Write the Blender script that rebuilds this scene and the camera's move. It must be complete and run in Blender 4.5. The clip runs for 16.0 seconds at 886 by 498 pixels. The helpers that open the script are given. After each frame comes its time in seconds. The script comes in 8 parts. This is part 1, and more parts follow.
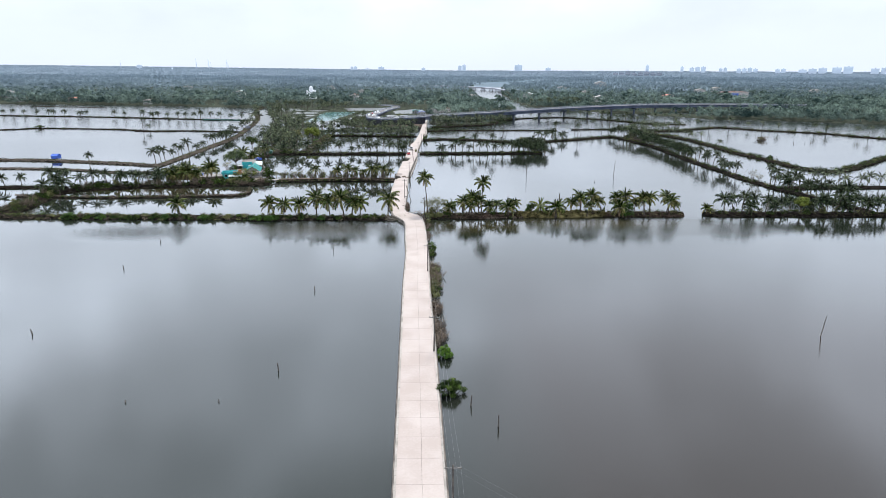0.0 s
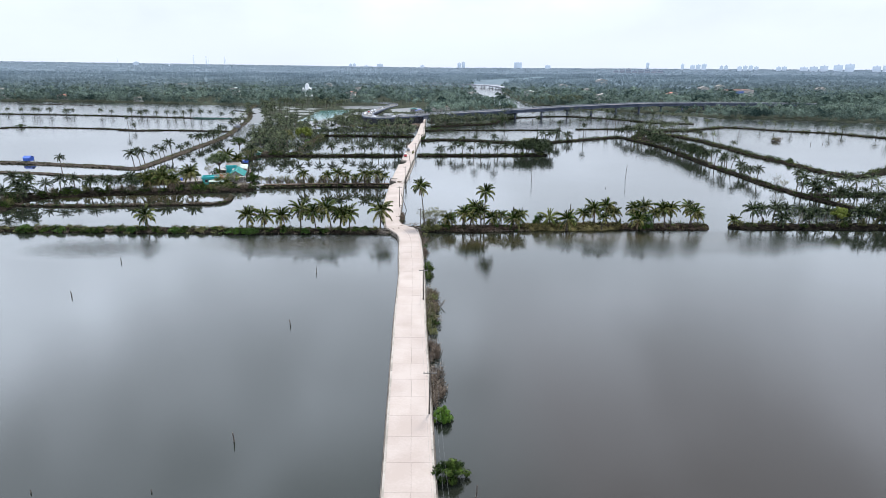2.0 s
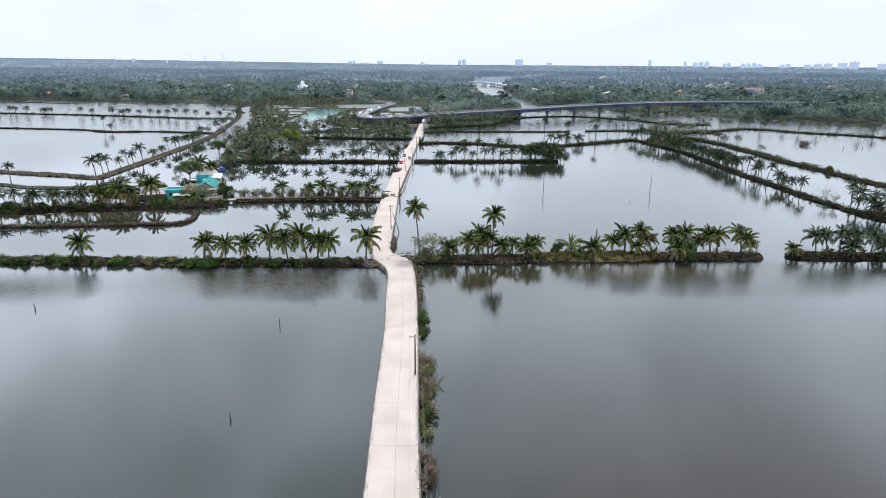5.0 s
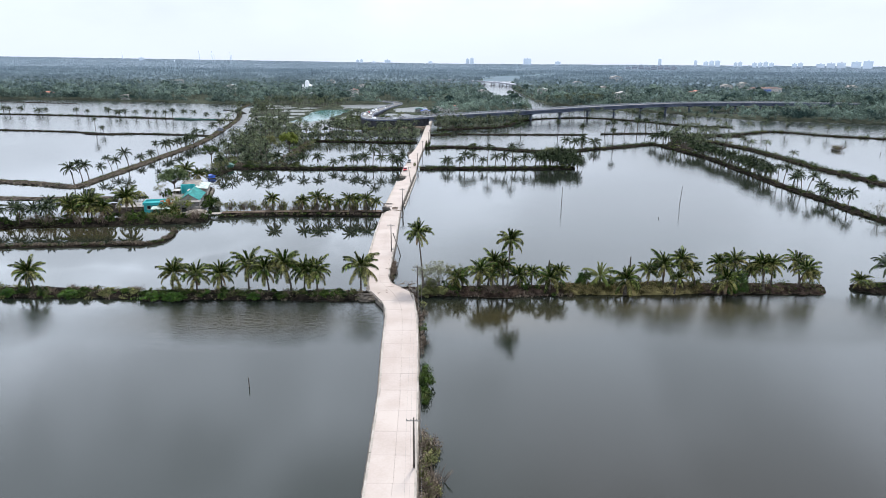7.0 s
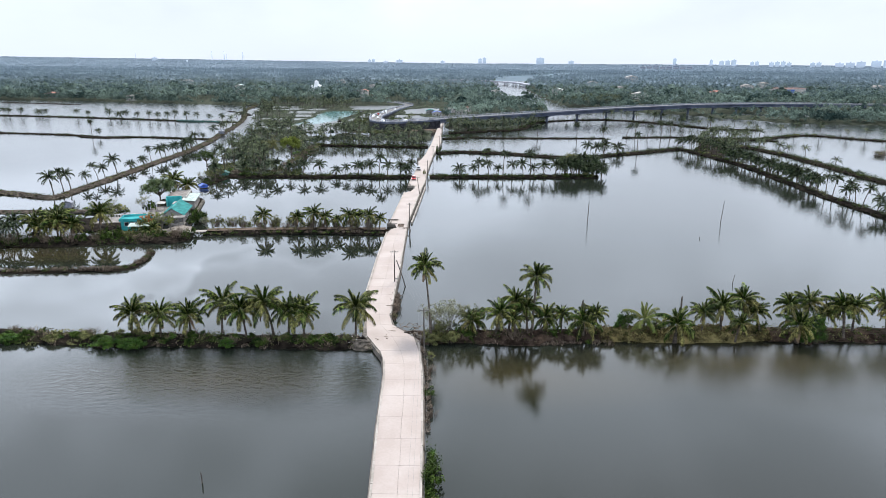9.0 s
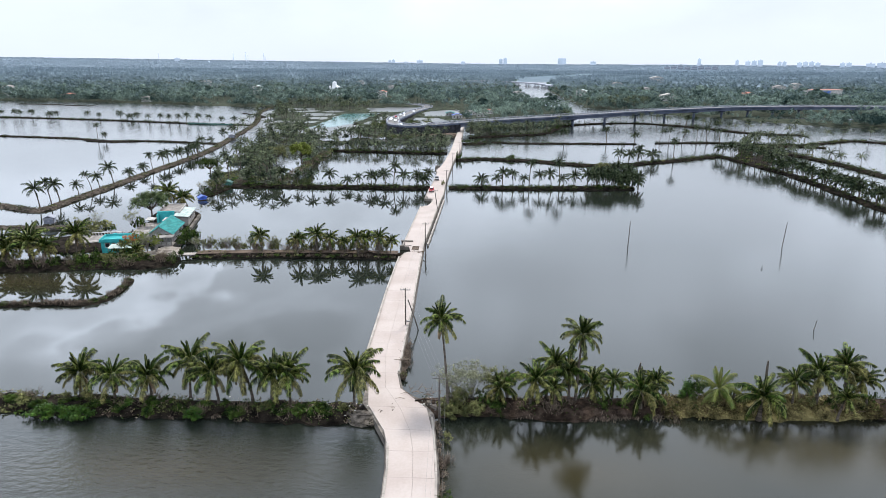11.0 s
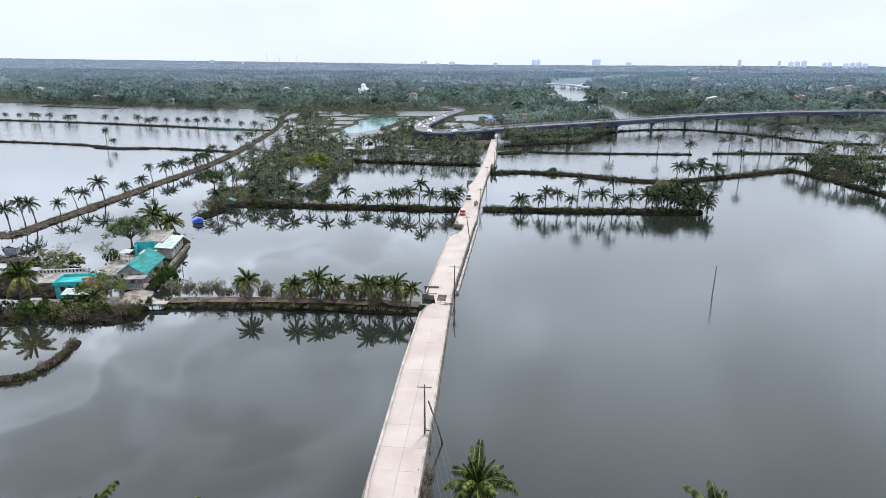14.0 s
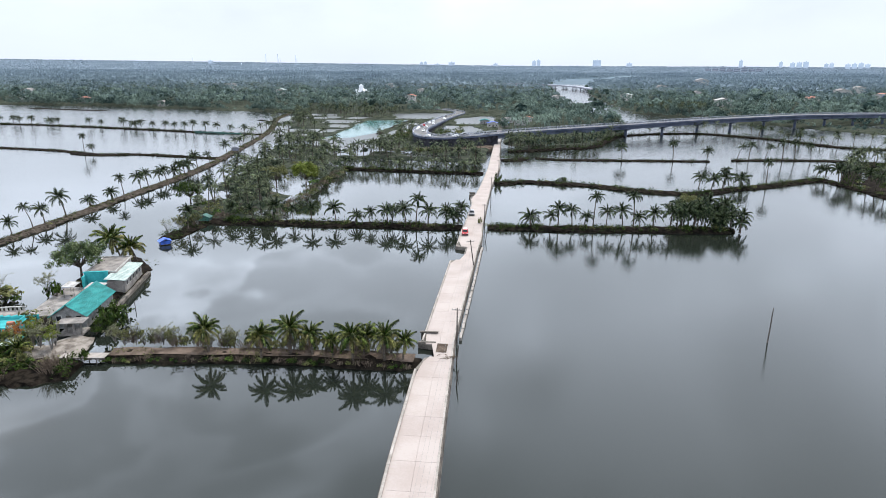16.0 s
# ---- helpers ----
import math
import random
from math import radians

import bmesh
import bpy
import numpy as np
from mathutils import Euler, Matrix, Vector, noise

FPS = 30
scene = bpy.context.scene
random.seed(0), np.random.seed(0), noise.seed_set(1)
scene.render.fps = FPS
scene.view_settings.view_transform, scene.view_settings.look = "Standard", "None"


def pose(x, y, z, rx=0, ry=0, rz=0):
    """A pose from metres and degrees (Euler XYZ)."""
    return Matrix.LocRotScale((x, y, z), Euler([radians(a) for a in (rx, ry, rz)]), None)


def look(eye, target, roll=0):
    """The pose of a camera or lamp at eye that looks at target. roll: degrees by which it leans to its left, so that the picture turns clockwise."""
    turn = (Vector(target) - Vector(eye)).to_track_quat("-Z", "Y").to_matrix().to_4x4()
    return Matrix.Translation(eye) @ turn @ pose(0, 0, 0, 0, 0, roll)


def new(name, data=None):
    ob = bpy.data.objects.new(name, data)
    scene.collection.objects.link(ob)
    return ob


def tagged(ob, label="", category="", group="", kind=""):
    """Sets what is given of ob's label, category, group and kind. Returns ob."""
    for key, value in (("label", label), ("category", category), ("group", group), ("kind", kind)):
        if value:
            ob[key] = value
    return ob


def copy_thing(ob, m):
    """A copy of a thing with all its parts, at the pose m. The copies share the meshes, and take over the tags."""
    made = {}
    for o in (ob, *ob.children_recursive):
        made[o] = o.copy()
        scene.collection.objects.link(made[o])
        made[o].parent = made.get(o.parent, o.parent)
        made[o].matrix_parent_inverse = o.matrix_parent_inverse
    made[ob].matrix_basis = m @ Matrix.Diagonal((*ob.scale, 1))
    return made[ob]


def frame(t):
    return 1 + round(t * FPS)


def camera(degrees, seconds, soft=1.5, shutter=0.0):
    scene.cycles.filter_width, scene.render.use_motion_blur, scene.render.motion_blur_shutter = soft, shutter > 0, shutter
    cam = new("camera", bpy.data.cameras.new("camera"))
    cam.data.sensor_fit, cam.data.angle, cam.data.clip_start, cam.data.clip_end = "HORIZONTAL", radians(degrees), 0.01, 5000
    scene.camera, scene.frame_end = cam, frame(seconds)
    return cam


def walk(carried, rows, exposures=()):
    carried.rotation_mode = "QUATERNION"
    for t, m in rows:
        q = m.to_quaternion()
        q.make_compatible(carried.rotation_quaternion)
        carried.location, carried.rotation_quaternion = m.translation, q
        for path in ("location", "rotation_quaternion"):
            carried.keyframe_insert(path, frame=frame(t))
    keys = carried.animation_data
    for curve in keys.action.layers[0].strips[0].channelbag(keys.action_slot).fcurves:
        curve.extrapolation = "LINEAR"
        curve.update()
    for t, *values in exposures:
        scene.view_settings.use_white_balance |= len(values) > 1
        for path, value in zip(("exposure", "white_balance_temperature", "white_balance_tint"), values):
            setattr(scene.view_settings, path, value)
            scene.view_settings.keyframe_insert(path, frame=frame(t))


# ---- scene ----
cam = camera(71.1, 16.0, soft=0.55)
METRES, EYE, TILT, LEAN, TURN = 172.4, 45.0, 0.0, 0.0, -1.0
ROWS = [
    (0.0, 0.0, 0.0, 0.0, 0.06, -16.21, -0.21),
    (0.5, 0.0003, 0.0284, -0.0004, 0.04, -16.28, -0.24),
    (1.0, 0.0006, 0.0575, -0.0008, 0.02, -16.35, -0.26),
    (1.5, 0.0008, 0.0872, -0.0014, 0.0, -16.4, -0.27),
    (2.0, 0.0009, 0.1171, -0.0018, -0.01, -16.44, -0.29),
    (2.5, 0.0011, 0.1475, -0.0022, -0.01, -16.49, -0.31),
    (3.0, 0.0015, 0.1781, -0.0025, -0.02, -16.53, -0.34),
    (3.5, 0.0017, 0.2089, -0.0029, -0.03, -16.57, -0.35),
    (4.0, 0.0019, 0.2397, -0.0033, -0.07, -16.62, -0.36),
    (6.5, 0.0019, 0.397, -0.0031, 0.49, -16.75, -0.38),
    (7.0, 0.0016, 0.4286, -0.0029, 0.72, -16.78, -0.38),
    (7.5, 0.0012, 0.4604, -0.0033, 0.94, -16.79, -0.36),
    (8.0, 0.0009, 0.4919, -0.0035, 1.16, -16.79, -0.34),
    (8.5, 0.0002, 0.5234, -0.0036, 1.46, -16.8, -0.34),
    (9.0, -0.0006, 0.5553, -0.0036, 1.8, -16.81, -0.32),
    (11.5, -0.0089, 0.7131, -0.0034, 4.11, -16.77, -0.27),
    (12.0, -0.0114, 0.7449, -0.0035, 4.63, -16.76, -0.26),
    (12.5, -0.0142, 0.7766, -0.0034, 5.2, -16.74, -0.24),
    (13.0, -0.0173, 0.8083, -0.0035, 5.74, -16.72, -0.2),
    (13.5, -0.0207, 0.84, -0.0035, 6.25, -16.7, -0.2),
    (14.0, -0.0238, 0.8715, -0.0037, 6.44, -16.68, -0.2),
    (14.5, -0.0278, 0.9033, -0.0043, 6.42, -16.65, -0.2),
    (15.0, -0.0313, 0.9347, -0.0041, 6.42, -16.64, -0.21),
    (15.5, -0.0347, 0.9663, -0.0042, 6.43, -16.62, -0.21),
    (16.0, -0.0385, 0.9982, -0.0042, 6.42, -16.62, -0.22),
]
walk(cam, [(t, pose(0, 0, EYE, TILT, LEAN, TURN) @ pose(METRES * x, METRES * y, METRES * z, 90 + pitch, roll, yaw)) for t, x, y, z, yaw, pitch, roll in ROWS])

# ---- world and sun ----
SUN_ELEVATION, SUN_AZIMUTH = 58.0, 20.0  # degrees; azimuth to the right of straight ahead (+y)
SKY_LOW, SKY_HIGH, SKY_ZENITH = 0.99, 2.40, 0.8  # hazy overcast: paler at the horizon, brighter above
world = bpy.data.worlds.new("world")
scene.world = world
world.use_nodes = True
wn, wl = world.node_tree.nodes, world.node_tree.links
wn.clear()
w_out = wn.new("ShaderNodeOutputWorld")
w_sky = wn.new("ShaderNodeTexSky")
w_sky.sky_type = "NISHITA"
w_sky.sun_disc = False
w_sky.sun_elevation, w_sky.sun_rotation = radians(SUN_ELEVATION), radians(SUN_AZIMUTH)
w_sky.air_density, w_sky.dust_density, w_sky.ozone_density = 1.0, 3.0, 1.5
w_clear = wn.new("ShaderNodeBackground")
w_clear.inputs["Strength"].default_value = 0.10
w_cloud = wn.new("ShaderNodeBackground")
w_cloud.inputs["Color"].default_value = (0.822, 0.912, 1.062, 1)
w_cloud.inputs["Strength"].default_value = 1.0
w_tc = wn.new("ShaderNodeTexCoord")
w_map = wn.new("ShaderNodeMapping")
w_map.inputs["Scale"].default_value = (1.0, 1.0, 2.2)
w_map.inputs["Rotation"].default_value = (0, 0, radians(-26))
w_noise = wn.new("ShaderNodeTexNoise")
w_noise.inputs["Scale"].default_value = 3.8
w_noise.inputs["Detail"].default_value = 8.0
w_ramp = wn.new("ShaderNodeMapRange")
w_ramp.inputs["From Min"].default_value, w_ramp.inputs["From Max"].default_value = 0.35, 0.65
w_ramp.inputs["To Min"].default_value, w_ramp.inputs["To Max"].default_value = 0.90, 0.96
w_mix = wn.new("ShaderNodeMixShader")
wl.new(w_tc.outputs["Generated"], w_map.inputs["Vector"])
wl.new(w_map.outputs["Vector"], w_noise.inputs["Vector"])
wl.new(w_noise.outputs["Fac"], w_ramp.inputs["Value"])
wl.new(w_ramp.outputs["Result"], w_mix.inputs["Fac"])
w_sep = wn.new("ShaderNodeSeparateXYZ")
w_up = wn.new("ShaderNodeFloatCurve")
_curve = w_up.mapping.curves[0]
_curve.points[0].location, _curve.points[1].location = (0.0, SKY_LOW / 2.5), (1.0, SKY_ZENITH / 2.5)
for _px, _py in ((0.095, SKY_LOW * 1.07 / 2.5), (0.16, (SKY_LOW * 0.5 + SKY_HIGH * 0.5) / 2.5), (0.32, SKY_HIGH / 2.5), (0.42, 1.0), (0.6, SKY_HIGH * 0.98 / 2.5), (0.78, SKY_HIGH * 0.55 / 2.5)):
    _curve.points.new(_px, min(_py, 1.0))
for _p in _curve.points:
    _p.handle_type = "AUTO_CLAMPED"
w_up.mapping.update()
w_gain = wn.new("ShaderNodeMath")
w_gain.operation = "MULTIPLY"
w_streak = wn.new("ShaderNodeMapRange")
w_streak.inputs["From Min"].default_value, w_streak.inputs["From Max"].default_value = 0.46, 0.565
w_streak.inputs["To Min"].default_value, w_streak.inputs["To Max"].default_value = 2.55, 3.2
wl.new(w_tc.outputs["Generated"], w_sep.inputs["Vector"])
wl.new(w_sep.outputs["Z"], w_up.inputs["Value"])
w_fade = wn.new("ShaderNodeMapRange")
w_fade.inputs["From Min"].default_value, w_fade.inputs["From Max"].default_value = 0.03, 0.28
w_calm = wn.new("ShaderNodeMix")
w_calm.inputs["A"].default_value = 0.51
wl.new(w_sep.outputs["Z"], w_fade.inputs["Value"])
wl.new(w_fade.outputs["Result"], w_calm.inputs["Factor"])
wl.new(w_noise.outputs["Fac"], w_calm.inputs["B"])
wl.new(w_calm.outputs["Result"], w_streak.inputs["Value"])
w_rim = wn.new("ShaderNodeFloatCurve")
_rim = w_rim.mapping.curves[0]
_rim.points[0].location, _rim.points[1].location = (0.0, 0.5), (1.0, 0.5)
for _px, _py in ((0.47, 0.485), (0.52, 0.52), (0.545, 0.63), (0.575, 0.56), (0.64, 0.53)):
    _rim.points.new(_px, _py)
for _p in _rim.points:
    _p.handle_type = "VECTOR"
w_rim.mapping.update()
w_puff = wn.new("ShaderNodeTexNoise")
w_puff.inputs["Scale"].default_value, w_puff.inputs["Detail"].default_value, w_puff.inputs["Distortion"].default_value = 2.3, 7.0, 0.4
w_soft = wn.new("ShaderNodeMix")
w_soft.inputs["A"].default_value = 0.2
wl.new(w_map.outputs["Vector"], w_puff.inputs["Vector"])
wl.new(w_fade.outputs["Result"], w_soft.inputs["Factor"])
wl.new(w_puff.outputs["Fac"], w_soft.inputs["B"])
wl.new(w_soft.outputs["Result"], w_rim.inputs["Value"])
w_edge = wn.new("ShaderNodeMath")
w_edge.operation = "MULTIPLY_ADD"
w_edge.inputs[1].default_value, w_edge.inputs[2].default_value = 2.0, 0.0
wl.new(w_rim.outputs["Value"], w_edge.inputs[0])
w_lean = wn.new("ShaderNodeMath")
w_lean.operation = "MULTIPLY"
wl.new(w_sep.outputs["X"], w_lean.inputs[0])
wl.new(w_fade.outputs["Result"], w_lean.inputs[1])
w_west = wn.new("ShaderNodeMath")
w_west.operation = "MULTIPLY_ADD"
w_west.inputs[1].default_value, w_west.inputs[2].default_value = -0.12, 1.0
wl.new(w_lean.outputs[0], w_west.inputs[0])
w_side = wn.new("ShaderNodeMath")
w_side.operation = "MULTIPLY"
wl.new(w_west.outputs[0], w_side.inputs[0])
# the edge of a higher bank of cloud in the north-west, rising towards the west
w_slope, w_front, w_torn, w_bank = [wn.new("ShaderNodeMath") for _i in range(4)]
w_slope.operation = w_torn.operation = "MULTIPLY_ADD"
w_front.operation, w_bank.operation = "ADD", "MULTIPLY"
w_slope.inputs[1].default_value, w_slope.inputs[2].default_value = 0.52, 0.35
wl.new(w_sep.outputs["X"], w_slope.inputs[0])
wl.new(w_slope.outputs[0], w_front.inputs[0])
w_wisp = wn.new("ShaderNodeTexNoise")
w_wisp.inputs["Scale"].default_value, w_wisp.inputs["Detail"].default_value = 6.5, 9.0
wl.new(w_map.outputs["Vector"], w_wisp.inputs["Vector"])
w_torn.inputs[1].default_value = 0.30
wl.new(w_wisp.outputs["Fac"], w_torn.inputs[0])
wl.new(w_sep.outputs["Z"], w_torn.inputs[2])
wl.new(w_torn.outputs[0], w_front.inputs[1])
w_lip = wn.new("ShaderNodeFloatCurve")
_lip = w_lip.mapping.curves[0]
_lip.points[0].location, _lip.points[1].location = (0.0, 0.5), (1.0, 0.49)
for _px, _py in ((0.42, 0.5), (0.54, 0.555), (0.595, 0.595), (0.617, 0.69), (0.630, 0.49), (0.68, 0.485)):
    _lip.points.new(_px, _py)
for _p in _lip.points:
    _p.handle_type = "VECTOR"
w_lip.mapping.update()
wl.new(w_front.outputs[0], w_lip.inputs["Value"])
w_where = wn.new("ShaderNodeMapRange")
w_where.interpolation_type = "SMOOTHSTEP"
w_where.inputs["From Min"].default_value, w_where.inputs["From Max"].default_value = -0.20, -0.38
wl.new(w_sep.outputs["X"], w_where.inputs["Value"])
w_gate = wn.new("ShaderNodeMix")
w_gate.inputs["A"].default_value = 0.5
wl.new(w_where.outputs["Result"], w_gate.inputs["Factor"])
wl.new(w_lip.outputs["Value"], w_gate.inputs["B"])
wl.new(w_gate.outputs["Result"], w_bank.inputs[0])
w_double = wn.new("ShaderNodeMath")
w_double.operation = "MULTIPLY"
w_double.inputs[1].default_value = 2.0
wl.new(w_edge.outputs[0], w_double.inputs[0])
wl.new(w_double.outputs[0], w_bank.inputs[1])
wl.new(w_bank.outputs[0], w_side.inputs[1])
w_lift = wn.new("ShaderNodeMath")
w_lift.operation = "MULTIPLY"
wl.new(w_up.outputs["Value"], w_lift.inputs[0])
wl.new(w_side.outputs[0], w_lift.inputs[1])
wl.new(w_lift.outputs[0], w_gain.inputs[0])
wl.new(w_streak.outputs["Result"], w_gain.inputs[1])
wl.new(w_gain.outputs[0], w_cloud.inputs["Strength"])
wl.new(w_sky.outputs["Color"], w_clear.inputs["Color"])
wl.new(w_clear.outputs["Background"], w_mix.inputs[1])
wl.new(w_cloud.outputs["Background"], w_mix.inputs[2])
wl.new(w_mix.outputs["Shader"], w_out.inputs["Surface"])

sun_data = bpy.data.lights.new("sun", "SUN")
sun_data.energy, sun_data.angle, sun_data.color = 4.6, radians(9.0), (1.0, 0.95, 0.88)
sun = new("sun", sun_data)
_a, _e = radians(SUN_AZIMUTH), radians(SUN_ELEVATION)
sun.matrix_world = look((math.sin(_a) * math.cos(_e) * 100, math.cos(_a) * math.cos(_e) * 100, math.sin(_e) * 100), (0, 0, 0))
scene.view_settings.exposure = 0.0

# ---- materials ----


def mat(name, dark, light, scale=1.0, rough=0.8, bump=0.3, fine=8.0, metal=0.0, per="", spread=0.0, translucent=0.0, stretch=(1, 1, 1), specular=0.5, contrast=(0.35, 0.65)):
    """A two-scale procedural surface: broad stains between two colours, fine grain, and bump. per: 'object', 'island' or 'both' shifts value piece by piece."""
    m = bpy.data.materials.new(name)
    m.use_nodes = True
    n, l = m.node_tree.nodes, m.node_tree.links
    p = n["Principled BSDF"]
    g = n.new("ShaderNodeNewGeometry")
    mp = n.new("ShaderNodeMapping")
    mp.inputs["Scale"].default_value = stretch
    l.new(g.outputs["Position"], mp.inputs["Vector"])
    broad, grain = n.new("ShaderNodeTexNoise"), n.new("ShaderNodeTexNoise")
    broad.inputs["Scale"].default_value, broad.inputs["Detail"].default_value = scale, 5.0
    grain.inputs["Scale"].default_value, grain.inputs["Detail"].default_value = scale * fine, 4.0
    for q in (broad, grain):
        l.new(mp.outputs["Vector"], q.inputs["Vector"])
    add = n.new("ShaderNodeMath")
    add.operation = "MULTIPLY_ADD"
    l.new(grain.outputs["Fac"], add.inputs[0])
    add.inputs[1].default_value = 0.35
    l.new(broad.outputs["Fac"], add.inputs[2])
    r = n.new("ShaderNodeMapRange")
    r.inputs["From Min"].default_value, r.inputs["From Max"].default_value = contrast[0] + 0.175, contrast[1] + 0.175
    l.new(add.outputs[0], r.inputs["Value"])
    c = n.new("ShaderNodeMix")
    c.data_type = "RGBA"
    c.inputs["A"].default_value, c.inputs["B"].default_value = (*dark, 1), (*light, 1)
    l.new(r.outputs["Result"], c.inputs["Factor"])
    col = c.outputs["Result"]
    if per:
        if per == "object":
            o = n.new("ShaderNodeObjectInfo").outputs["Random"]
        elif per == "both":
            mean = n.new("ShaderNodeMath")
            mean.operation = "MULTIPLY_ADD"
            mean.inputs[1].default_value, mean.inputs[2].default_value = 0.55, -0.05
            both = n.new("ShaderNodeMath")
            l.new(n.new("ShaderNodeObjectInfo").outputs["Random"], both.inputs[0])
            l.new(g.outputs["Random Per Island"], both.inputs[1])
            l.new(both.outputs[0], mean.inputs[0])
            o = mean.outputs[0]
        else:
            o = g.outputs["Random Per Island"]
        v = n.new("ShaderNodeMapRange")
        v.inputs["To Min"].default_value, v.inputs["To Max"].default_value = 1 - spread, 1 + spread
        l.new(o, v.inputs["Value"])
        h = n.new("ShaderNodeHueSaturation")
        l.new(v.outputs["Result"], h.inputs["Value"])
        v2 = n.new("ShaderNodeMapRange")
        v2.inputs["To Min"].default_value, v2.inputs["To Max"].default_value = 0.5 - spread * 0.07, 0.5 + spread * 0.04
        l.new(o, v2.inputs["Value"])
        l.new(v2.outputs["Result"], h.inputs["Hue"])
        l.new(col, h.inputs["Color"])
        col = h.outputs["Color"]
    l.new(col, p.inputs["Base Color"])
    p.inputs["Roughness"].default_value, p.inputs["Metallic"].default_value = rough, metal
    p.inputs["Specular IOR Level"].default_value = specular
    if bump:
        b = n.new("ShaderNodeBump")
        b.inputs["Strength"].default_value, b.inputs["Distance"].default_value = bump, 0.05
        l.new(add.outputs[0], b.inputs["Height"])
        l.new(b.outputs["Normal"], p.inputs["Normal"])
    if translucent:
        t = n.new("ShaderNodeBsdfTranslucent")
        l.new(col, t.inputs["Color"])
        x = n.new("ShaderNodeMixShader")
        x.inputs["Fac"].default_value = translucent
        l.new(p.outputs["BSDF"], x.inputs[1])
        l.new(t.outputs["BSDF"], x.inputs[2])
        l.new(x.outputs["Shader"], n["Material Output"].inputs["Surface"])
    return m


def water_material():
    m = bpy.data.materials.new("pond_water")
    m.use_nodes = True
    n, l = m.node_tree.nodes, m.node_tree.links
    p = n["Principled BSDF"]
    g = n.new("ShaderNodeNewGeometry")
    def spread_of(places, inner=0.25):
        """One where any of the given ellipses (x, y, half widths) covers the water, fading to nothing at their rims."""
        total = None
        for cx, cy, rx, ry in places:
            off = n.new("ShaderNodeVectorMath")
            off.operation = "SUBTRACT"
            off.inputs[1].default_value = (cx, cy, 0)
            l.new(g.outputs["Position"], off.inputs[0])
            div = n.new("ShaderNodeVectorMath")
            div.operation = "DIVIDE"
            div.inputs[1].default_value = (rx, ry, 1)
            l.new(off.outputs["Vector"], div.inputs[0])
            far_ = n.new("ShaderNodeVectorMath")
            far_.operation = "LENGTH"
            l.new(div.outputs["Vector"], far_.inputs[0])
            fall = n.new("ShaderNodeMapRange")
            fall.inputs["From Min"].default_value, fall.inputs["From Max"].default_value = 1.15, inner
            l.new(far_.outputs["Value"], fall.inputs["Value"])
            if total is None:
                total = fall.outputs["Result"]
            else:
                both = n.new("ShaderNodeMath")
                both.operation = "MAXIMUM"
                l.new(total, both.inputs[0])
                l.new(fall.outputs["Result"], both.inputs[1])
                total = both.outputs[0]
        return total

    silt = n.new("ShaderNodeTexNoise")
    silt.inputs["Scale"].default_value, silt.inputs["Detail"].default_value = 0.012, 4.0
    l.new(g.outputs["Position"], silt.inputs["Vector"])
    c = n.new("ShaderNodeMix")
    c.data_type = "RGBA"
    c.inputs["A"].default_value, c.inputs["B"].default_value = (0.0088, 0.0122, 0.0098, 1), (0.0130, 0.0150, 0.0108, 1)
    l.new(silt.outputs["Fac"], c.inputs["Factor"])
    # stirred brown silt in the near eastern pond
    where = n.new("ShaderNodeSeparateXYZ")
    l.new(g.outputs["Position"], where.inputs["Vector"])
    east, south, stirred = n.new("ShaderNodeMapRange"), n.new("ShaderNodeMapRange"), n.new("ShaderNodeMath")
    east.inputs["From Min"].default_value, east.inputs["From Max"].default_value = 2.0, 18.0
    south.inputs["From Min"].default_value, south.inputs["From Max"].default_value = 165.0, 95.0
    l.new(where.outputs["X"], east.inputs["Value"])
    l.new(where.outputs["Y"], south.inputs["Value"])
    stirred.operation = "MULTIPLY"
    l.new(east.outputs["Result"], stirred.inputs[0])
    l.new(south.outputs["Result"], stirred.inputs[1])
    brown = n.new("ShaderNodeMix")
    brown.data_type = "RGBA"
    brown.inputs["B"].default_value = (0.0165, 0.0130, 0.0095, 1)
    l.new(stirred.outputs[0], brown.inputs["Factor"])
    l.new(c.outputs["Result"], brown.inputs["A"])
    # sunlit olive mud in the shallows below the front bunds
    mud = n.new("ShaderNodeMix")
    mud.data_type = "RGBA"
    mud.inputs["B"].default_value = (0.024, 0.021, 0.011, 1)
    l.new(spread_of(((14, 178, 22, 9), (-34, 176, 26, 7), (48, 183, 34, 8), (-104, 235, 42, 8)), 0.1), mud.inputs["Factor"])
    l.new(brown.outputs["Result"], mud.inputs["A"])
    l.new(mud.outputs["Result"], p.inputs["Base Color"])
    # a lower IOR over the stirred part dims what the water reflects there
    weak_ior = n.new("ShaderNodeMapRange")
    weak_ior.inputs["To Min"].default_value, weak_ior.inputs["To Max"].default_value = 1.38, 1.325
    l.new(stirred.outputs[0], weak_ior.inputs["Value"])
    l.new(weak_ior.outputs["Result"], p.inputs["IOR"])
    # wind: patches of ripples between calmer water
    wind = n.new("ShaderNodeTexNoise")
    wind.inputs["Scale"].default_value, wind.inputs["Detail"].default_value = 0.022, 3.0
    l.new(g.outputs["Position"], wind.inputs["Vector"])
    amount = n.new("ShaderNodeMapRange")
    amount.inputs["From Min"].default_value, amount.inputs["From Max"].default_value = 0.40, 0.68
    amount.inputs["To Min"].default_value, amount.inputs["To Max"].default_value = 0.20, 0.45
    l.new(wind.outputs["Fac"], amount.inputs["Value"])
    stretch = n.new("ShaderNodeMapping")
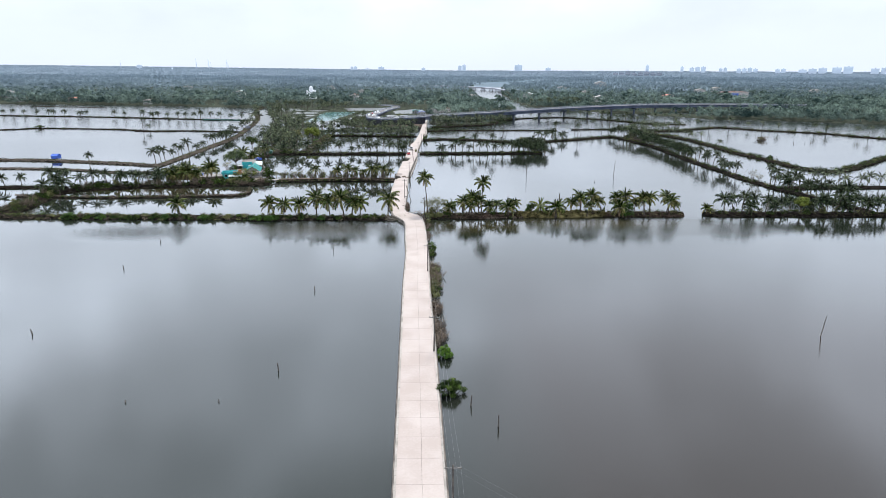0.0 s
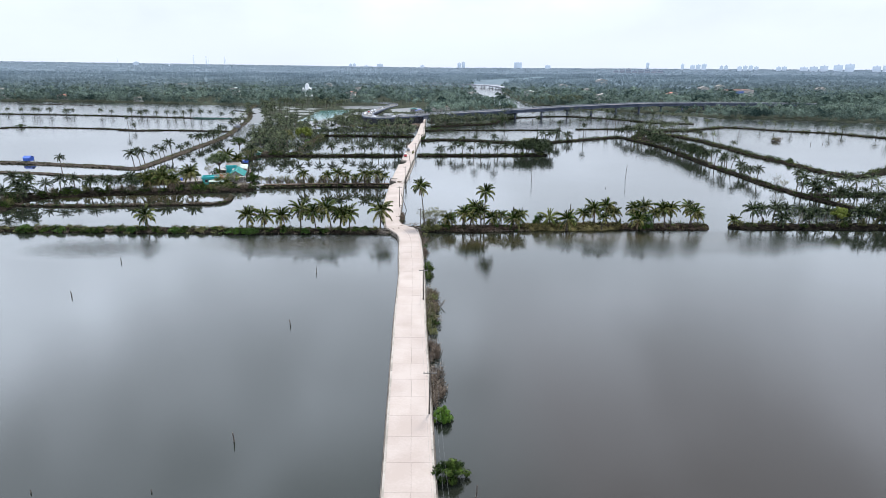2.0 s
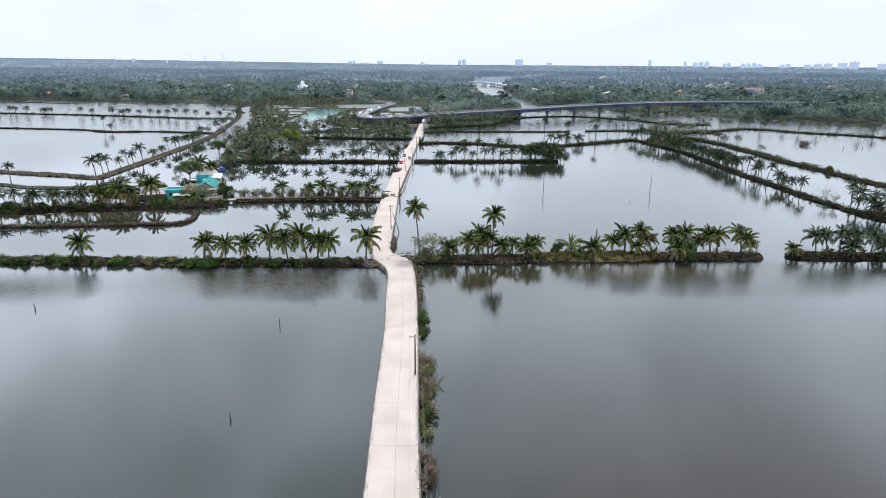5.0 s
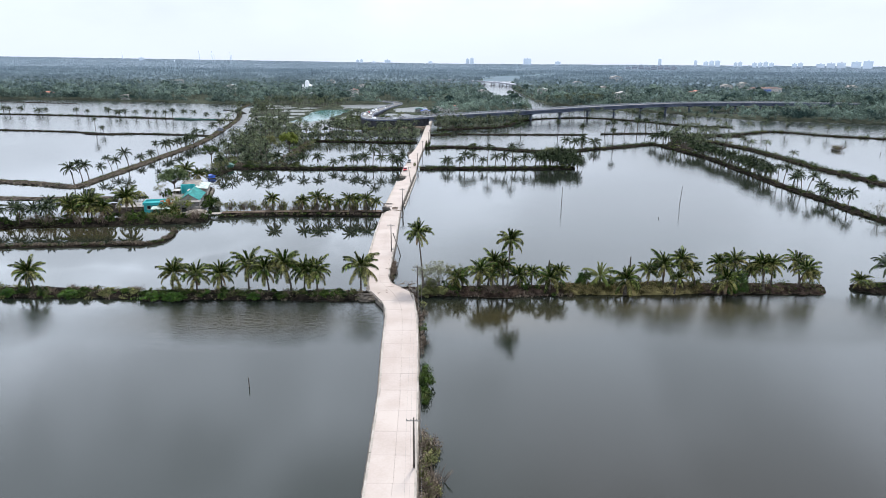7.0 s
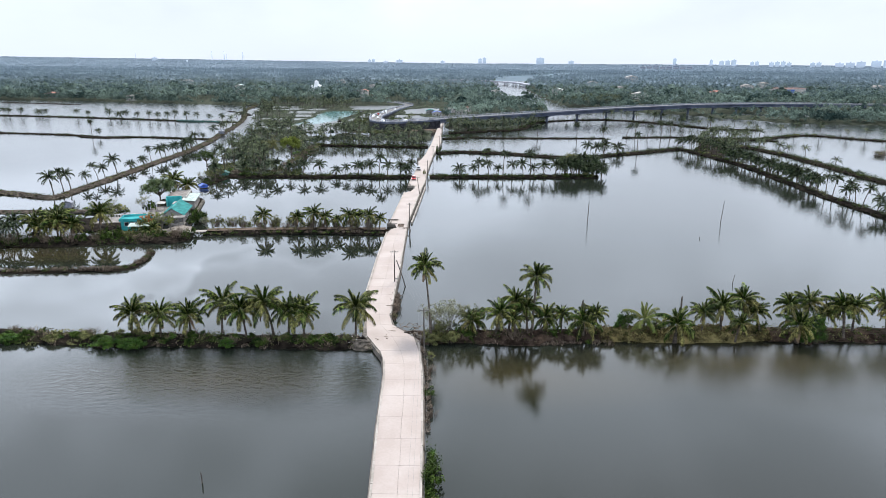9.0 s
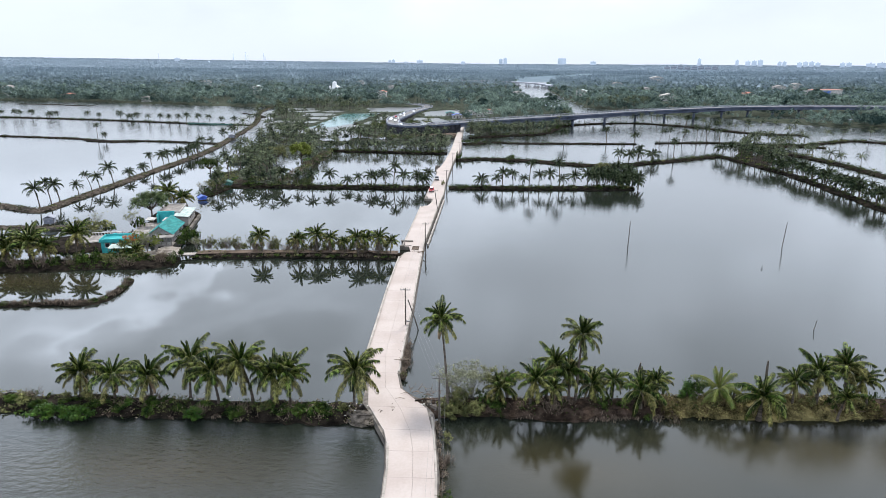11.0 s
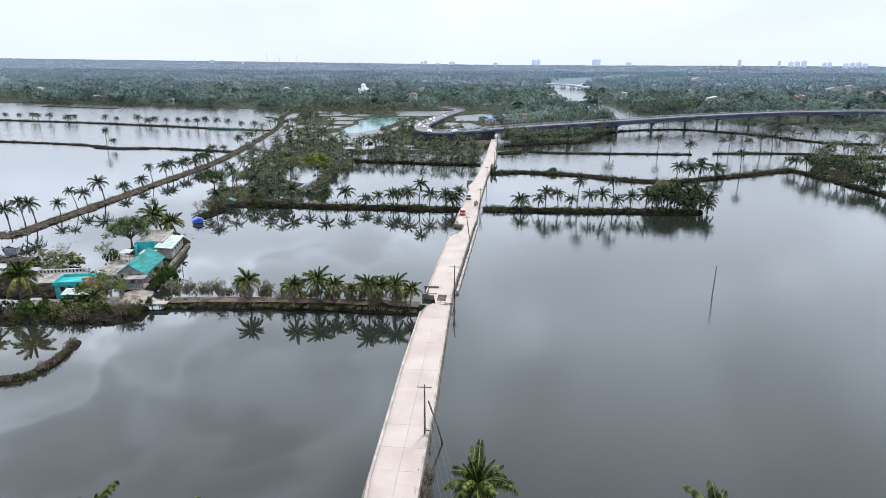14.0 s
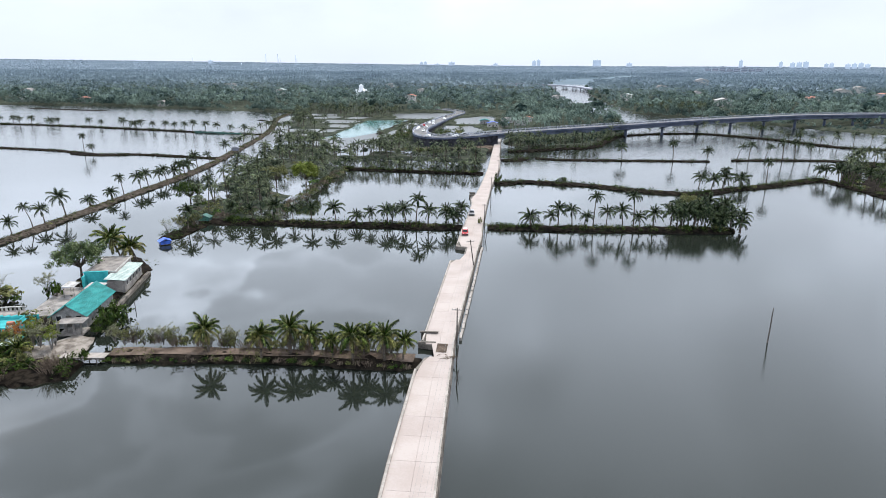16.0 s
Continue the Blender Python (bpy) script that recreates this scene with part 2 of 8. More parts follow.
    stretch.inputs["Scale"].default_value = (0.55, 1.0, 1.0)
    stretch.inputs["Rotation"].default_value = (0, 0, radians(25))
    l.new(g.outputs["Position"], stretch.inputs["Vector"])
    rip, fine_rip = n.new("ShaderNodeTexNoise"), n.new("ShaderNodeTexNoise")
    rip.inputs["Scale"].default_value, rip.inputs["Detail"].default_value = 1.5, 2.0
    fine_rip.inputs["Scale"].default_value, fine_rip.inputs["Detail"].default_value = 8.0, 2.0
    for q in (rip, fine_rip):
        l.new(stretch.outputs["Vector"], q.inputs["Vector"])
    # breezy patches before the front bunds and over the open water far off
    ruffled = spread_of(((-32, 177, 30, 12), (-85, 172, 20, 10)))
    north = n.new("ShaderNodeSeparateXYZ")
    l.new(g.outputs["Position"], north.inputs["Vector"])
    open_water = n.new("ShaderNodeMapRange")
    open_water.inputs["From Min"].default_value, open_water.inputs["From Max"].default_value = 380.0, 620.0
    open_water.inputs["To Min"].default_value, open_water.inputs["To Max"].default_value = 0.0, 0.3
    l.new(north.outputs["Y"], open_water.inputs["Value"])
    chop = n.new("ShaderNodeMapRange")
    chop.inputs["From Min"].default_value, chop.inputs["From Max"].default_value = 330.0, 640.0
    chop.inputs["To Min"].default_value, chop.inputs["To Max"].default_value = 0.03, 0.15
    l.new(north.outputs["Y"], chop.inputs["Value"])
    # a breeze whitens the ponds round the bridge ramp
    breeze, rougher = n.new("ShaderNodeMath"), n.new("ShaderNodeMath")
    breeze.operation, rougher.operation = "MULTIPLY", "MAXIMUM"
    breeze.inputs[1].default_value = 0.36
    l.new(spread_of(((-88, 600, 40, 110), (-78, 730, 46, 50), (-26, 660, 22, 80), (-150, 640, 46, 130)), 0.85), breeze.inputs[0])
    shiver, stronger = n.new("ShaderNodeMath"), n.new("ShaderNodeMath")
    shiver.operation, stronger.operation = "MULTIPLY", "MAXIMUM"
    shiver.inputs[1].default_value = 0.25
    l.new(spread_of(((66, 179, 48, 16),), 0.6), shiver.inputs[0])
    l.new(breeze.outputs[0], stronger.inputs[0])
    l.new(shiver.outputs[0], stronger.inputs[1])
    l.new(stronger.outputs[0], rougher.inputs[0])
    l.new(chop.outputs["Result"], rougher.inputs[1])
    l.new(rougher.outputs[0], p.inputs["Roughness"])
    patch_ = n.new("ShaderNodeMath")
    patch_.operation = "MAXIMUM"
    l.new(ruffled, patch_.inputs[0])
    l.new(open_water.outputs["Result"], patch_.inputs[1])
    coarse = n.new("ShaderNodeMath")
    coarse.operation = "MULTIPLY"
    l.new(rip.outputs["Fac"], coarse.inputs[0])
    l.new(patch_.outputs[0], coarse.inputs[1])
    height = n.new("ShaderNodeMath")
    height.operation = "MULTIPLY_ADD"
    height.inputs[1].default_value = 0.22
    l.new(fine_rip.outputs["Fac"], height.inputs[0])
    l.new(coarse.outputs[0], height.inputs[2])
    b = n.new("ShaderNodeBump")
    b.inputs["Distance"].default_value = 0.10
    # the ponds west of the road lie sheltered behind palms
    sep = n.new("ShaderNodeSeparateXYZ")
    l.new(g.outputs["Position"], sep.inputs["Vector"])
    lee_x, lee_y, lee_end = n.new("ShaderNodeMapRange"), n.new("ShaderNodeMapRange"), n.new("ShaderNodeMapRange")
    for q, a, b0, axis in ((lee_x, -6.0, -24.0, "X"), (lee_y, 190.0, 204.0, "Y"), (lee_end, 420.0, 360.0, "Y")):
        q.inputs["From Min"].default_value, q.inputs["From Max"].default_value = a, b0
        l.new(sep.outputs[axis], q.inputs["Value"])
    m1, m2, m3 = n.new("ShaderNodeMath"), n.new("ShaderNodeMath"), n.new("ShaderNodeMath")
    m1.operation = m2.operation = m3.operation = "MULTIPLY"
    l.new(lee_x.outputs["Result"], m1.inputs[0])
    l.new(lee_y.outputs["Result"], m1.inputs[1])
    l.new(m1.outputs[0], m2.inputs[0])
    l.new(lee_end.outputs["Result"], m2.inputs[1])
    calm = n.new("ShaderNodeMapRange")
    calm.inputs["To Min"].default_value, calm.inputs["To Max"].default_value = 1.0, 0.05
    l.new(m2.outputs[0], calm.inputs["Value"])
    stir = n.new("ShaderNodeMath")
    stir.operation = "MULTIPLY_ADD"
    stir.inputs[1].default_value = 2.4
    l.new(patch_.outputs[0], stir.inputs[0])
    l.new(amount.outputs["Result"], stir.inputs[2])
    l.new(stir.outputs[0], m3.inputs[0])
    l.new(calm.outputs["Result"], m3.inputs[1])
    l.new(m3.outputs[0], b.inputs["Strength"])
    l.new(height.outputs[0], b.inputs["Height"])
    l.new(b.outputs["Normal"], p.inputs["Normal"])
    return m


WATER = water_material()
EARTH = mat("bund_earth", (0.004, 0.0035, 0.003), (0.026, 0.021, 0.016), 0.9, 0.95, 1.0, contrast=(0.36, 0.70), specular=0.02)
DRY_EARTH = mat("dry_bund_earth", (0.018, 0.015, 0.012), (0.095, 0.080, 0.066), 1.3, 0.95, 1.0, contrast=(0.36, 0.70), specular=0.03)
PATH_EARTH = mat("trodden_earth", (0.048, 0.036, 0.028), (0.125, 0.096, 0.077), 0.6, 0.95, 0.4, specular=0.05)
YARD_EARTH = mat("swept_yard_earth", (0.10, 0.086, 0.074), (0.24, 0.215, 0.19), 0.8, 0.95, 0.4, specular=0.05)
RUBBLE = mat("pale_rubble", (0.028, 0.024, 0.019), (0.140, 0.120, 0.100), 1.6, 0.95, 0.8, specular=0.1)
LAND = mat("woodland_ground", (0.015, 0.021, 0.016), (0.068, 0.073, 0.056), 0.22, 1.0, 0.6, contrast=(0.3, 0.7), specular=0.0)
CONCRETE = mat("road_concrete", (0.283, 0.240, 0.217), (0.332, 0.290, 0.266), 0.22, 0.85, 0.15, fine=14.0, per="object", spread=0.025, specular=0.2)
KERB = mat("old_concrete", (0.20, 0.18, 0.16), (0.325, 0.295, 0.27), 0.5, 0.9, 0.4, specular=0.15)
WALL_DARK = mat("wet_concrete", (0.05, 0.045, 0.04), (0.16, 0.14, 0.12), 0.8, 0.8, 0.6, specular=0.2)
# Near-black to bright blotches: sun and shade contrast mixed into the frond colours.
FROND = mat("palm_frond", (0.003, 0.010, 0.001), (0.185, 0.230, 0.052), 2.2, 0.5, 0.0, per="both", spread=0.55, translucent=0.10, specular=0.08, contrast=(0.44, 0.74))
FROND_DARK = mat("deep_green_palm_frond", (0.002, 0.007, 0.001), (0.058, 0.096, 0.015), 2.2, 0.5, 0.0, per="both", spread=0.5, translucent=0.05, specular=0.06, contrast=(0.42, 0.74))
FROND_OLD = mat("yellowing_palm_frond", (0.024, 0.028, 0.006), (0.260, 0.245, 0.080), 2.2, 0.5, 0.0, per="both", spread=0.5, translucent=0.12, specular=0.08, contrast=(0.40, 0.70))
FROND_RIB = mat("pale_frond_rib", (0.075, 0.080, 0.022), (0.190, 0.180, 0.065), 2.0, 0.45, 0.0, specular=0.3)
# Frond copy darkened for the shaded side of palms further off.
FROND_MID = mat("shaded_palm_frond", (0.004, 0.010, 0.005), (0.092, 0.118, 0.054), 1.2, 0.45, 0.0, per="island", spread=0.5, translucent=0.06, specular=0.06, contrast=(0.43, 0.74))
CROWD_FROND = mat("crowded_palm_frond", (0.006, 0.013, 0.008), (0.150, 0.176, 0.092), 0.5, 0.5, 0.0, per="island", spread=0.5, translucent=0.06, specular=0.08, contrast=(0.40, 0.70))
FROND_YOUNG = mat("young_palm_frond", (0.055, 0.085, 0.016), (0.14, 0.155, 0.036), 0.9, 0.5, 0.0, per="object", spread=0.2, translucent=0.3, specular=0.2)
FROND_DEAD = mat("dead_palm_frond", (0.11, 0.075, 0.045), (0.26, 0.19, 0.12), 1.5, 0.9, 0.0, specular=0.1)
TRUNK = mat("palm_trunk", (0.030, 0.025, 0.021), (0.120, 0.100, 0.082), 2.0, 0.95, 0.6, stretch=(0.4, 0.4, 3.0), specular=0.05)
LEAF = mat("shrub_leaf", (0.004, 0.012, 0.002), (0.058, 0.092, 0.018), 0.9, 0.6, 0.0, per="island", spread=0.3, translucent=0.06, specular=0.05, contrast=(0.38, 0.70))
LEAF_BRIGHT = mat("fresh_leaf", (0.024, 0.066, 0.008), (0.095, 0.17, 0.024), 0.9, 0.55, 0.0, per="island", spread=0.3, translucent=0.15, specular=0.06)
LEAF_MANGROVE = mat("mangrove_leaf", (0.012, 0.036, 0.006), (0.058, 0.112, 0.018), 0.9, 0.5, 0.0, per="island", spread=0.35, translucent=0.1, specular=0.08)
LEAF_TREE = mat("tree_leaf", (0.012, 0.026, 0.010), (0.098, 0.130, 0.052), 0.6, 0.55, 0.0, per="island", spread=0.4, translucent=0.08, specular=0.08)
CREEPER = mat("creeper_leaf", (0.026, 0.023, 0.009), (0.200, 0.170, 0.074), 0.7, 0.7, 0.0, per="island", spread=0.45, translucent=0.08, specular=0.04)
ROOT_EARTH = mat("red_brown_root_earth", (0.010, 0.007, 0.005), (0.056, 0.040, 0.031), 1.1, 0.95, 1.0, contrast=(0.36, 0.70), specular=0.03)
LEAF_OLIVE = mat("olive_leaf", (0.040, 0.047, 0.018), (0.150, 0.152, 0.060), 0.8, 0.6, 0.0, per="island", spread=0.3, translucent=0.12, specular=0.05)
LEAF_LIME = mat("lime_leaf", (0.050, 0.075, 0.012), (0.165, 0.190, 0.040), 0.7, 0.55, 0.0, per="island", spread=0.3, translucent=0.15, specular=0.05)
PALE_LEAF = mat("pale_sparse_leaf", (0.09, 0.095, 0.055), (0.22, 0.225, 0.14), 0.8, 0.7, 0.0, per="island", spread=0.3, translucent=0.15, specular=0.05)
ORANGE_LEAF = mat("orange_blossom", (0.20, 0.075, 0.02), (0.42, 0.19, 0.06), 0.8, 0.7, 0.0, per="island", spread=0.3, translucent=0.15, specular=0.05)
TWIG = mat("grey_twigs", (0.11, 0.10, 0.09), (0.26, 0.24, 0.22), 2.0, 0.95, 0.2, specular=0.05)
DRY = mat("dry_stalks", (0.055, 0.042, 0.031), (0.19, 0.15, 0.115), 1.2, 0.95, 0.0, per="island", spread=0.3, specular=0.06)
# Woods grow paler and bluer by belt: distance haze mixed into base colour.
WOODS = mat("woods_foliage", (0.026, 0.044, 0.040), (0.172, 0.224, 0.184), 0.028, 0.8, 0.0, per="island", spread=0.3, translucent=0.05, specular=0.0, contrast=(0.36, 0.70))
DEEP_WOODS = mat("hazed_deeper_foliage", (0.046, 0.072, 0.077), (0.184, 0.234, 0.224), 0.022, 0.8, 0.0, per="island", spread=0.26, translucent=0.05, specular=0.0, contrast=(0.36, 0.70))
MID_WOODS = mat("hazed_middle_canopy", (0.082, 0.114, 0.134), (0.186, 0.232, 0.254), 0.014, 0.8, 0.0, per="island", spread=0.22, translucent=0.05, specular=0.0)
FAR_WOODS = mat("hazed_distant_canopy", (0.098, 0.132, 0.158), (0.152, 0.194, 0.222), 0.007, 0.8, 0.0, per="island", spread=0.16, specular=0.0)
HORIZON_WOODS = mat("hazed_horizon_canopy", (0.132, 0.170, 0.206), (0.164, 0.204, 0.242), 0.004, 0.9, 0.0, per="island", spread=0.08, specular=0.0)
FAR_LAND = mat("hazed_distant_ground", (0.098, 0.130, 0.156), (0.140, 0.176, 0.204), 0.004, 1.0, 0.0, specular=0.0)
SCRUB = mat("overgrown_scrub", (0.026, 0.040, 0.026), (0.165, 0.182, 0.116), 0.12, 0.7, 0.0, per="island", spread=0.4, translucent=0.1, specular=0.04)
STEEL = mat("weathered_steel", (0.09, 0.085, 0.08), (0.24, 0.23, 0.22), 3.0, 0.6, 0.2, metal=0.4)
POLE_WOOD = mat("dark_wood_pole", (0.03, 0.025, 0.022), (0.10, 0.085, 0.07), 3.0, 0.9, 0.5)
WIRE = mat("aluminium_wire", (0.11, 0.11, 0.115), (0.19, 0.19, 0.19), 3.0, 0.6, 0.0, metal=0.4)
BRIDGE_CONC = mat("bridge_girder_paint", (0.040, 0.050, 0.078), (0.085, 0.100, 0.140), 0.12, 0.85, 0.2, specular=0.15)
BRIDGE_RAIL = mat("bridge_rail_concrete", (0.19, 0.20, 0.235), (0.32, 0.335, 0.375), 0.3, 0.8, 0.2)
ASPHALT = mat("asphalt", (0.088, 0.087, 0.088), (0.172, 0.167, 0.163), 0.3, 0.9, 0.2, specular=0.15)
TEAL = mat("teal_sheet_roof", (0.006, 0.112, 0.110), (0.018, 0.200, 0.192), 0.6, 0.7, 0.1, stretch=(3, 0.5, 1), specular=0.2)
# near-black that stands in for the shade below the bridge ramp
DEEP_WALL = mat("under_ramp_shade", (0.012, 0.012, 0.015), (0.038, 0.038, 0.046), 0.4, 0.9, 0.3, specular=0.1)
TEAL_WATER = mat("algae_tinted_water", (0.030, 0.115, 0.110), (0.050, 0.150, 0.142), 0.03, 0.12, 0.02, specular=0.5)
NET = mat("green_net", (0.012, 0.055, 0.048), (0.03, 0.11, 0.09), 0.8, 0.8, 0.2)
TEAL_WALL = mat("teal_painted_wall", (0.018, 0.22, 0.235), (0.045, 0.33, 0.335), 0.8, 0.8, 0.2, specular=0.2)
PALE_SHEET = mat("pale_green_sheet_roof", (0.17, 0.23, 0.21), (0.36, 0.41, 0.38), 0.8, 0.5, 0.1, stretch=(3, 0.6, 1))
CHURCH_WHITE = mat("fresh_whitewash", (0.66, 0.67, 0.69), (0.78, 0.79, 0.80), 0.4, 0.8, 0.2)
WHITE = mat("weathered_whitewash", (0.19, 0.18, 0.168), (0.42, 0.41, 0.39), 0.9, 0.8, 0.3)
SLAB_GREY = mat("flat_roof_concrete", (0.105, 0.096, 0.088), (0.245, 0.225, 0.208), 0.6, 0.9, 0.3)
SHADE_WALL = mat("dark_grey_wall", (0.10, 0.10, 0.10), (0.24, 0.235, 0.23), 1.0, 0.9, 0.4)
BLUE_TARP = mat("blue_tarpaulin", (0.015, 0.05, 0.26), (0.03, 0.11, 0.48), 1.2, 0.5, 0.4)
GREY_TARP = mat("grey_tarpaulin", (0.09, 0.10, 0.13), (0.21, 0.22, 0.26), 1.2, 0.6, 0.4)
RED_TILE = mat("red_roof", (0.22, 0.07, 0.045), (0.40, 0.15, 0.10), 0.8, 0.8, 0.3)
CAR_RED = mat("red_car_paint", (0.30, 0.02, 0.025), (0.38, 0.03, 0.035), 1.0, 0.25, 0.0)
CAR_WHITE = mat("white_car_paint", (0.66, 0.66, 0.66), (0.78, 0.78, 0.78), 1.0, 0.3, 0.0)
CAR_GREY = mat("grey_car_paint", (0.12, 0.12, 0.13), (0.2, 0.2, 0.21), 1.0, 0.3, 0.0)
CAR_GLASS = mat("car_glass", (0.01, 0.012, 0.014), (0.02, 0.022, 0.025), 1.0, 0.05, 0.0)
RUBBER = mat("tyre_rubber", (0.012, 0.012, 0.012), (0.03, 0.03, 0.03), 6.0, 0.9, 0.2)
# Pale blue haze is mixed into the colours of towers and chimneys.
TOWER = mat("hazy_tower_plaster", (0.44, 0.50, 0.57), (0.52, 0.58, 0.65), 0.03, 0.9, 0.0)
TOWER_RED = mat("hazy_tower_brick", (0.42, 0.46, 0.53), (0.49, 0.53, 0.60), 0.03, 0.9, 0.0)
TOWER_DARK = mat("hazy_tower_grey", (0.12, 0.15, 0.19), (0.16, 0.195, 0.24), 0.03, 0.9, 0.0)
TOWER_PANE = mat("hazy_tower_window", (0.40, 0.46, 0.525), (0.45, 0.51, 0.575), 0.05, 0.6, 0.0)
TERRACOTTA = mat("turned_red_soil", (0.22, 0.09, 0.045), (0.36, 0.17, 0.10), 0.4, 0.95, 0.5)
RUBBISH = mat("scattered_litter", (0.20, 0.19, 0.17), (0.45, 0.43, 0.40), 2.0, 0.8, 0.2, per="island", spread=0.3)

# ---- builders ----


def mesh_of(name, verts, faces, material, smooth=False):
    me = bpy.data.meshes.new(name)
    me.from_pydata([tuple(v) for v in verts], [], faces)
    me.materials.append(material)
    if smooth:
        me.shade_smooth()
    me.update()
    return me


def part(name, data, parent=None, label="", m=None):
    """One mesh object, under a thing or under a part."""
    ob = new(name, data)
    if parent is not None:
        ob.parent = parent
    if m is not None:
        ob.matrix_basis = m
    if label:
        ob["label"] = label
    return ob


def thing(name, label, category, m=None, group="", kind=""):
    ob = new(name)
    if m is not None:
        ob.matrix_basis = m
    return tagged(ob, label, category, group, kind)


class Geo:
    """Collects vertices and faces for one mesh."""

    def __init__(self):
        self.v, self.f = [], []

    def add(self, verts, faces):
        k = len(self.v)
        self.v.extend(verts)
        self.f.extend([tuple(i + k for i in f) for f in faces])
        return self

    def box(self, x0, y0, z0, x1, y1, z1, taper=0.0, m=None):
        t = taper
        v = [(x0, y0, z0), (x1, y0, z0), (x1, y1, z0), (x0, y1, z0), (x0 + t, y0 + t, z1), (x1 - t, y0 + t, z1), (x1 - t, y1 - t, z1), (x0 + t, y1 - t, z1)]
        if m is not None:
            v = [tuple(m @ Vector(p)) for p in v]
        return self.add(v, [(3, 2, 1, 0), (4, 5, 6, 7), (0, 1, 5, 4), (1, 2, 6, 5), (2, 3, 7, 6), (3, 0, 4, 7)])

    def bevel_box(self, x0, y0, z0, x1, y1, z1, b=0.03):
        """A box with a chamfer round its top."""
        v = [(x0, y0, z0), (x1, y0, z0), (x1, y1, z0), (x0, y1, z0), (x0, y0, z1 - b), (x1, y0, z1 - b), (x1, y1, z1 - b), (x0, y1, z1 - b),
             (x0 + b, y0 + b, z1), (x1 - b, y0 + b, z1), (x1 - b, y1 - b, z1), (x0 + b, y1 - b, z1)]
        f = [(3, 2, 1, 0), (8, 9, 10, 11)]
        for i in range(4):
            j = (i + 1) % 4
            f += [(i, j, j + 4, i + 4), (i + 4, j + 4, j + 8, i + 8)]
        return self.add(v, f)

    def tube(self, pts, radii, sides=6, cap=True):
        pts = [Vector(p) for p in pts]
        k = len(self.v)
        for i, p in enumerate(pts):
            d = (pts[min(i + 1, len(pts) - 1)] - pts[max(i - 1, 0)]).normalized()
            a = d.cross(Vector((0, 1, 0) if abs(d.y) < 0.8 else (1, 0, 0))).normalized()
            b = d.cross(a)
            r = radii[i] if isinstance(radii, (list, tuple)) else radii
            for s in range(sides):
                w = 2 * math.pi * s / sides
                self.v.append(tuple(p + (a * math.cos(w) + b * math.sin(w)) * r))
        for i in range(len(pts) - 1):
            for s in range(sides):
                q = (s + 1) % sides
                self.f.append((k + i * sides + s, k + i * sides + q, k + (i + 1) * sides + q, k + (i + 1) * sides + s))
        if cap:
            self.f.append(tuple(k + (len(pts) - 1) * sides + s for s in range(sides)))
            self.f.append(tuple(k + s for s in reversed(range(sides))))
        return self

    def mesh(self, name, material, smooth=False):
        return mesh_of(name, self.v, self.f, material, smooth)


def spline(pts, step):
    """A smooth line through plan points, as evenly spaced points."""
    P = [np.array(p, float) for p in pts]
    P = [2 * P[0] - P[1], *P, 2 * P[-1] - P[-2]]
    out = []
    for i in range(1, len(P) - 2):
        a, b, c, d = P[i - 1], P[i], P[i + 1], P[i + 2]
        n = max(2, int(np.linalg.norm((c - b)[:2]) / step))
        for k in range(n):
            t = k / n
            out.append(0.5 * (2 * b + (c - a) * t + (2 * a - 5 * b + 4 * c - d) * t * t + (3 * b - a - 3 * c + d) * t ** 3))
    out.append(P[-2])
    return np.array(out)


def sides_of(line):
    d = np.gradient(line[:, :2], axis=0)
    d /= np.linalg.norm(d, axis=1)[:, None] + 1e-9
    return np.stack([d[:, 1], -d[:, 0]], 1)  # to the right of the way

# ---- water and ground ----
tagged(new("water", mesh_of("water", [(-5200, -900, 0), (5200, -900, 0), (5200, 5600, 0), (-5200, 5600, 0)], [(0, 1, 2, 3)], WATER)),
       "still grey-green backwater of the flooded fish ponds", "water", kind="structure")


def inside(x, y, poly):
    res = np.zeros(x.shape, bool)
    n = len(poly)
    for i in range(n):
        (x0, y0), (x1, y1) = poly[i], poly[(i + 1) % n]
        if y0 == y1:
            continue
        res ^= ((y0 > y) != (y1 > y)) & (x < (x1 - x0) * (y - y0) / (y1 - y0) + x0)
    return res


WOODLAND = [(-5300, 830), (-545, 811.3), (-412, 801.3), (-337, 781.3), (-250, 755.3), (-192, 743.3), (-176, 675.3), (-146, 574.5), (-127, 505), (-116, 437.3), (-106, 380.3), (-102, 360), (-96, 341.3),
            (-64, 343), (-68.5, 352), (-70, 362), (-70, 386), (-71, 412), (-71, 430), (-68, 441.3), (-66, 471.3), (-50, 468.3), (-12, 457.3), (-9, 540.3), (-9, 595.3), (-2, 595.3), (-2, 547.3), (0, 505.3), (30, 518.3), (47, 527.3), (56, 555.3),
            (75, 585.3), (82, 615.3), (84, 645.3), (90, 685.3), (92, 729), (80, 800), (74, 830), (70, 975), (78, 1160), (80, 1330), (110, 1700), (330, 2100), (400, 2100), (205, 1700), (158, 1480), (127, 1160), (118, 950), (118, 835), (120, 775),
            (150, 722), (215, 655.3), (262, 593.3), (309, 583.3), (347, 561.3), (388, 539.5), (460, 519.5), (700, 499.5), (5300, 480), (5300, 5700), (-5300, 5700)]
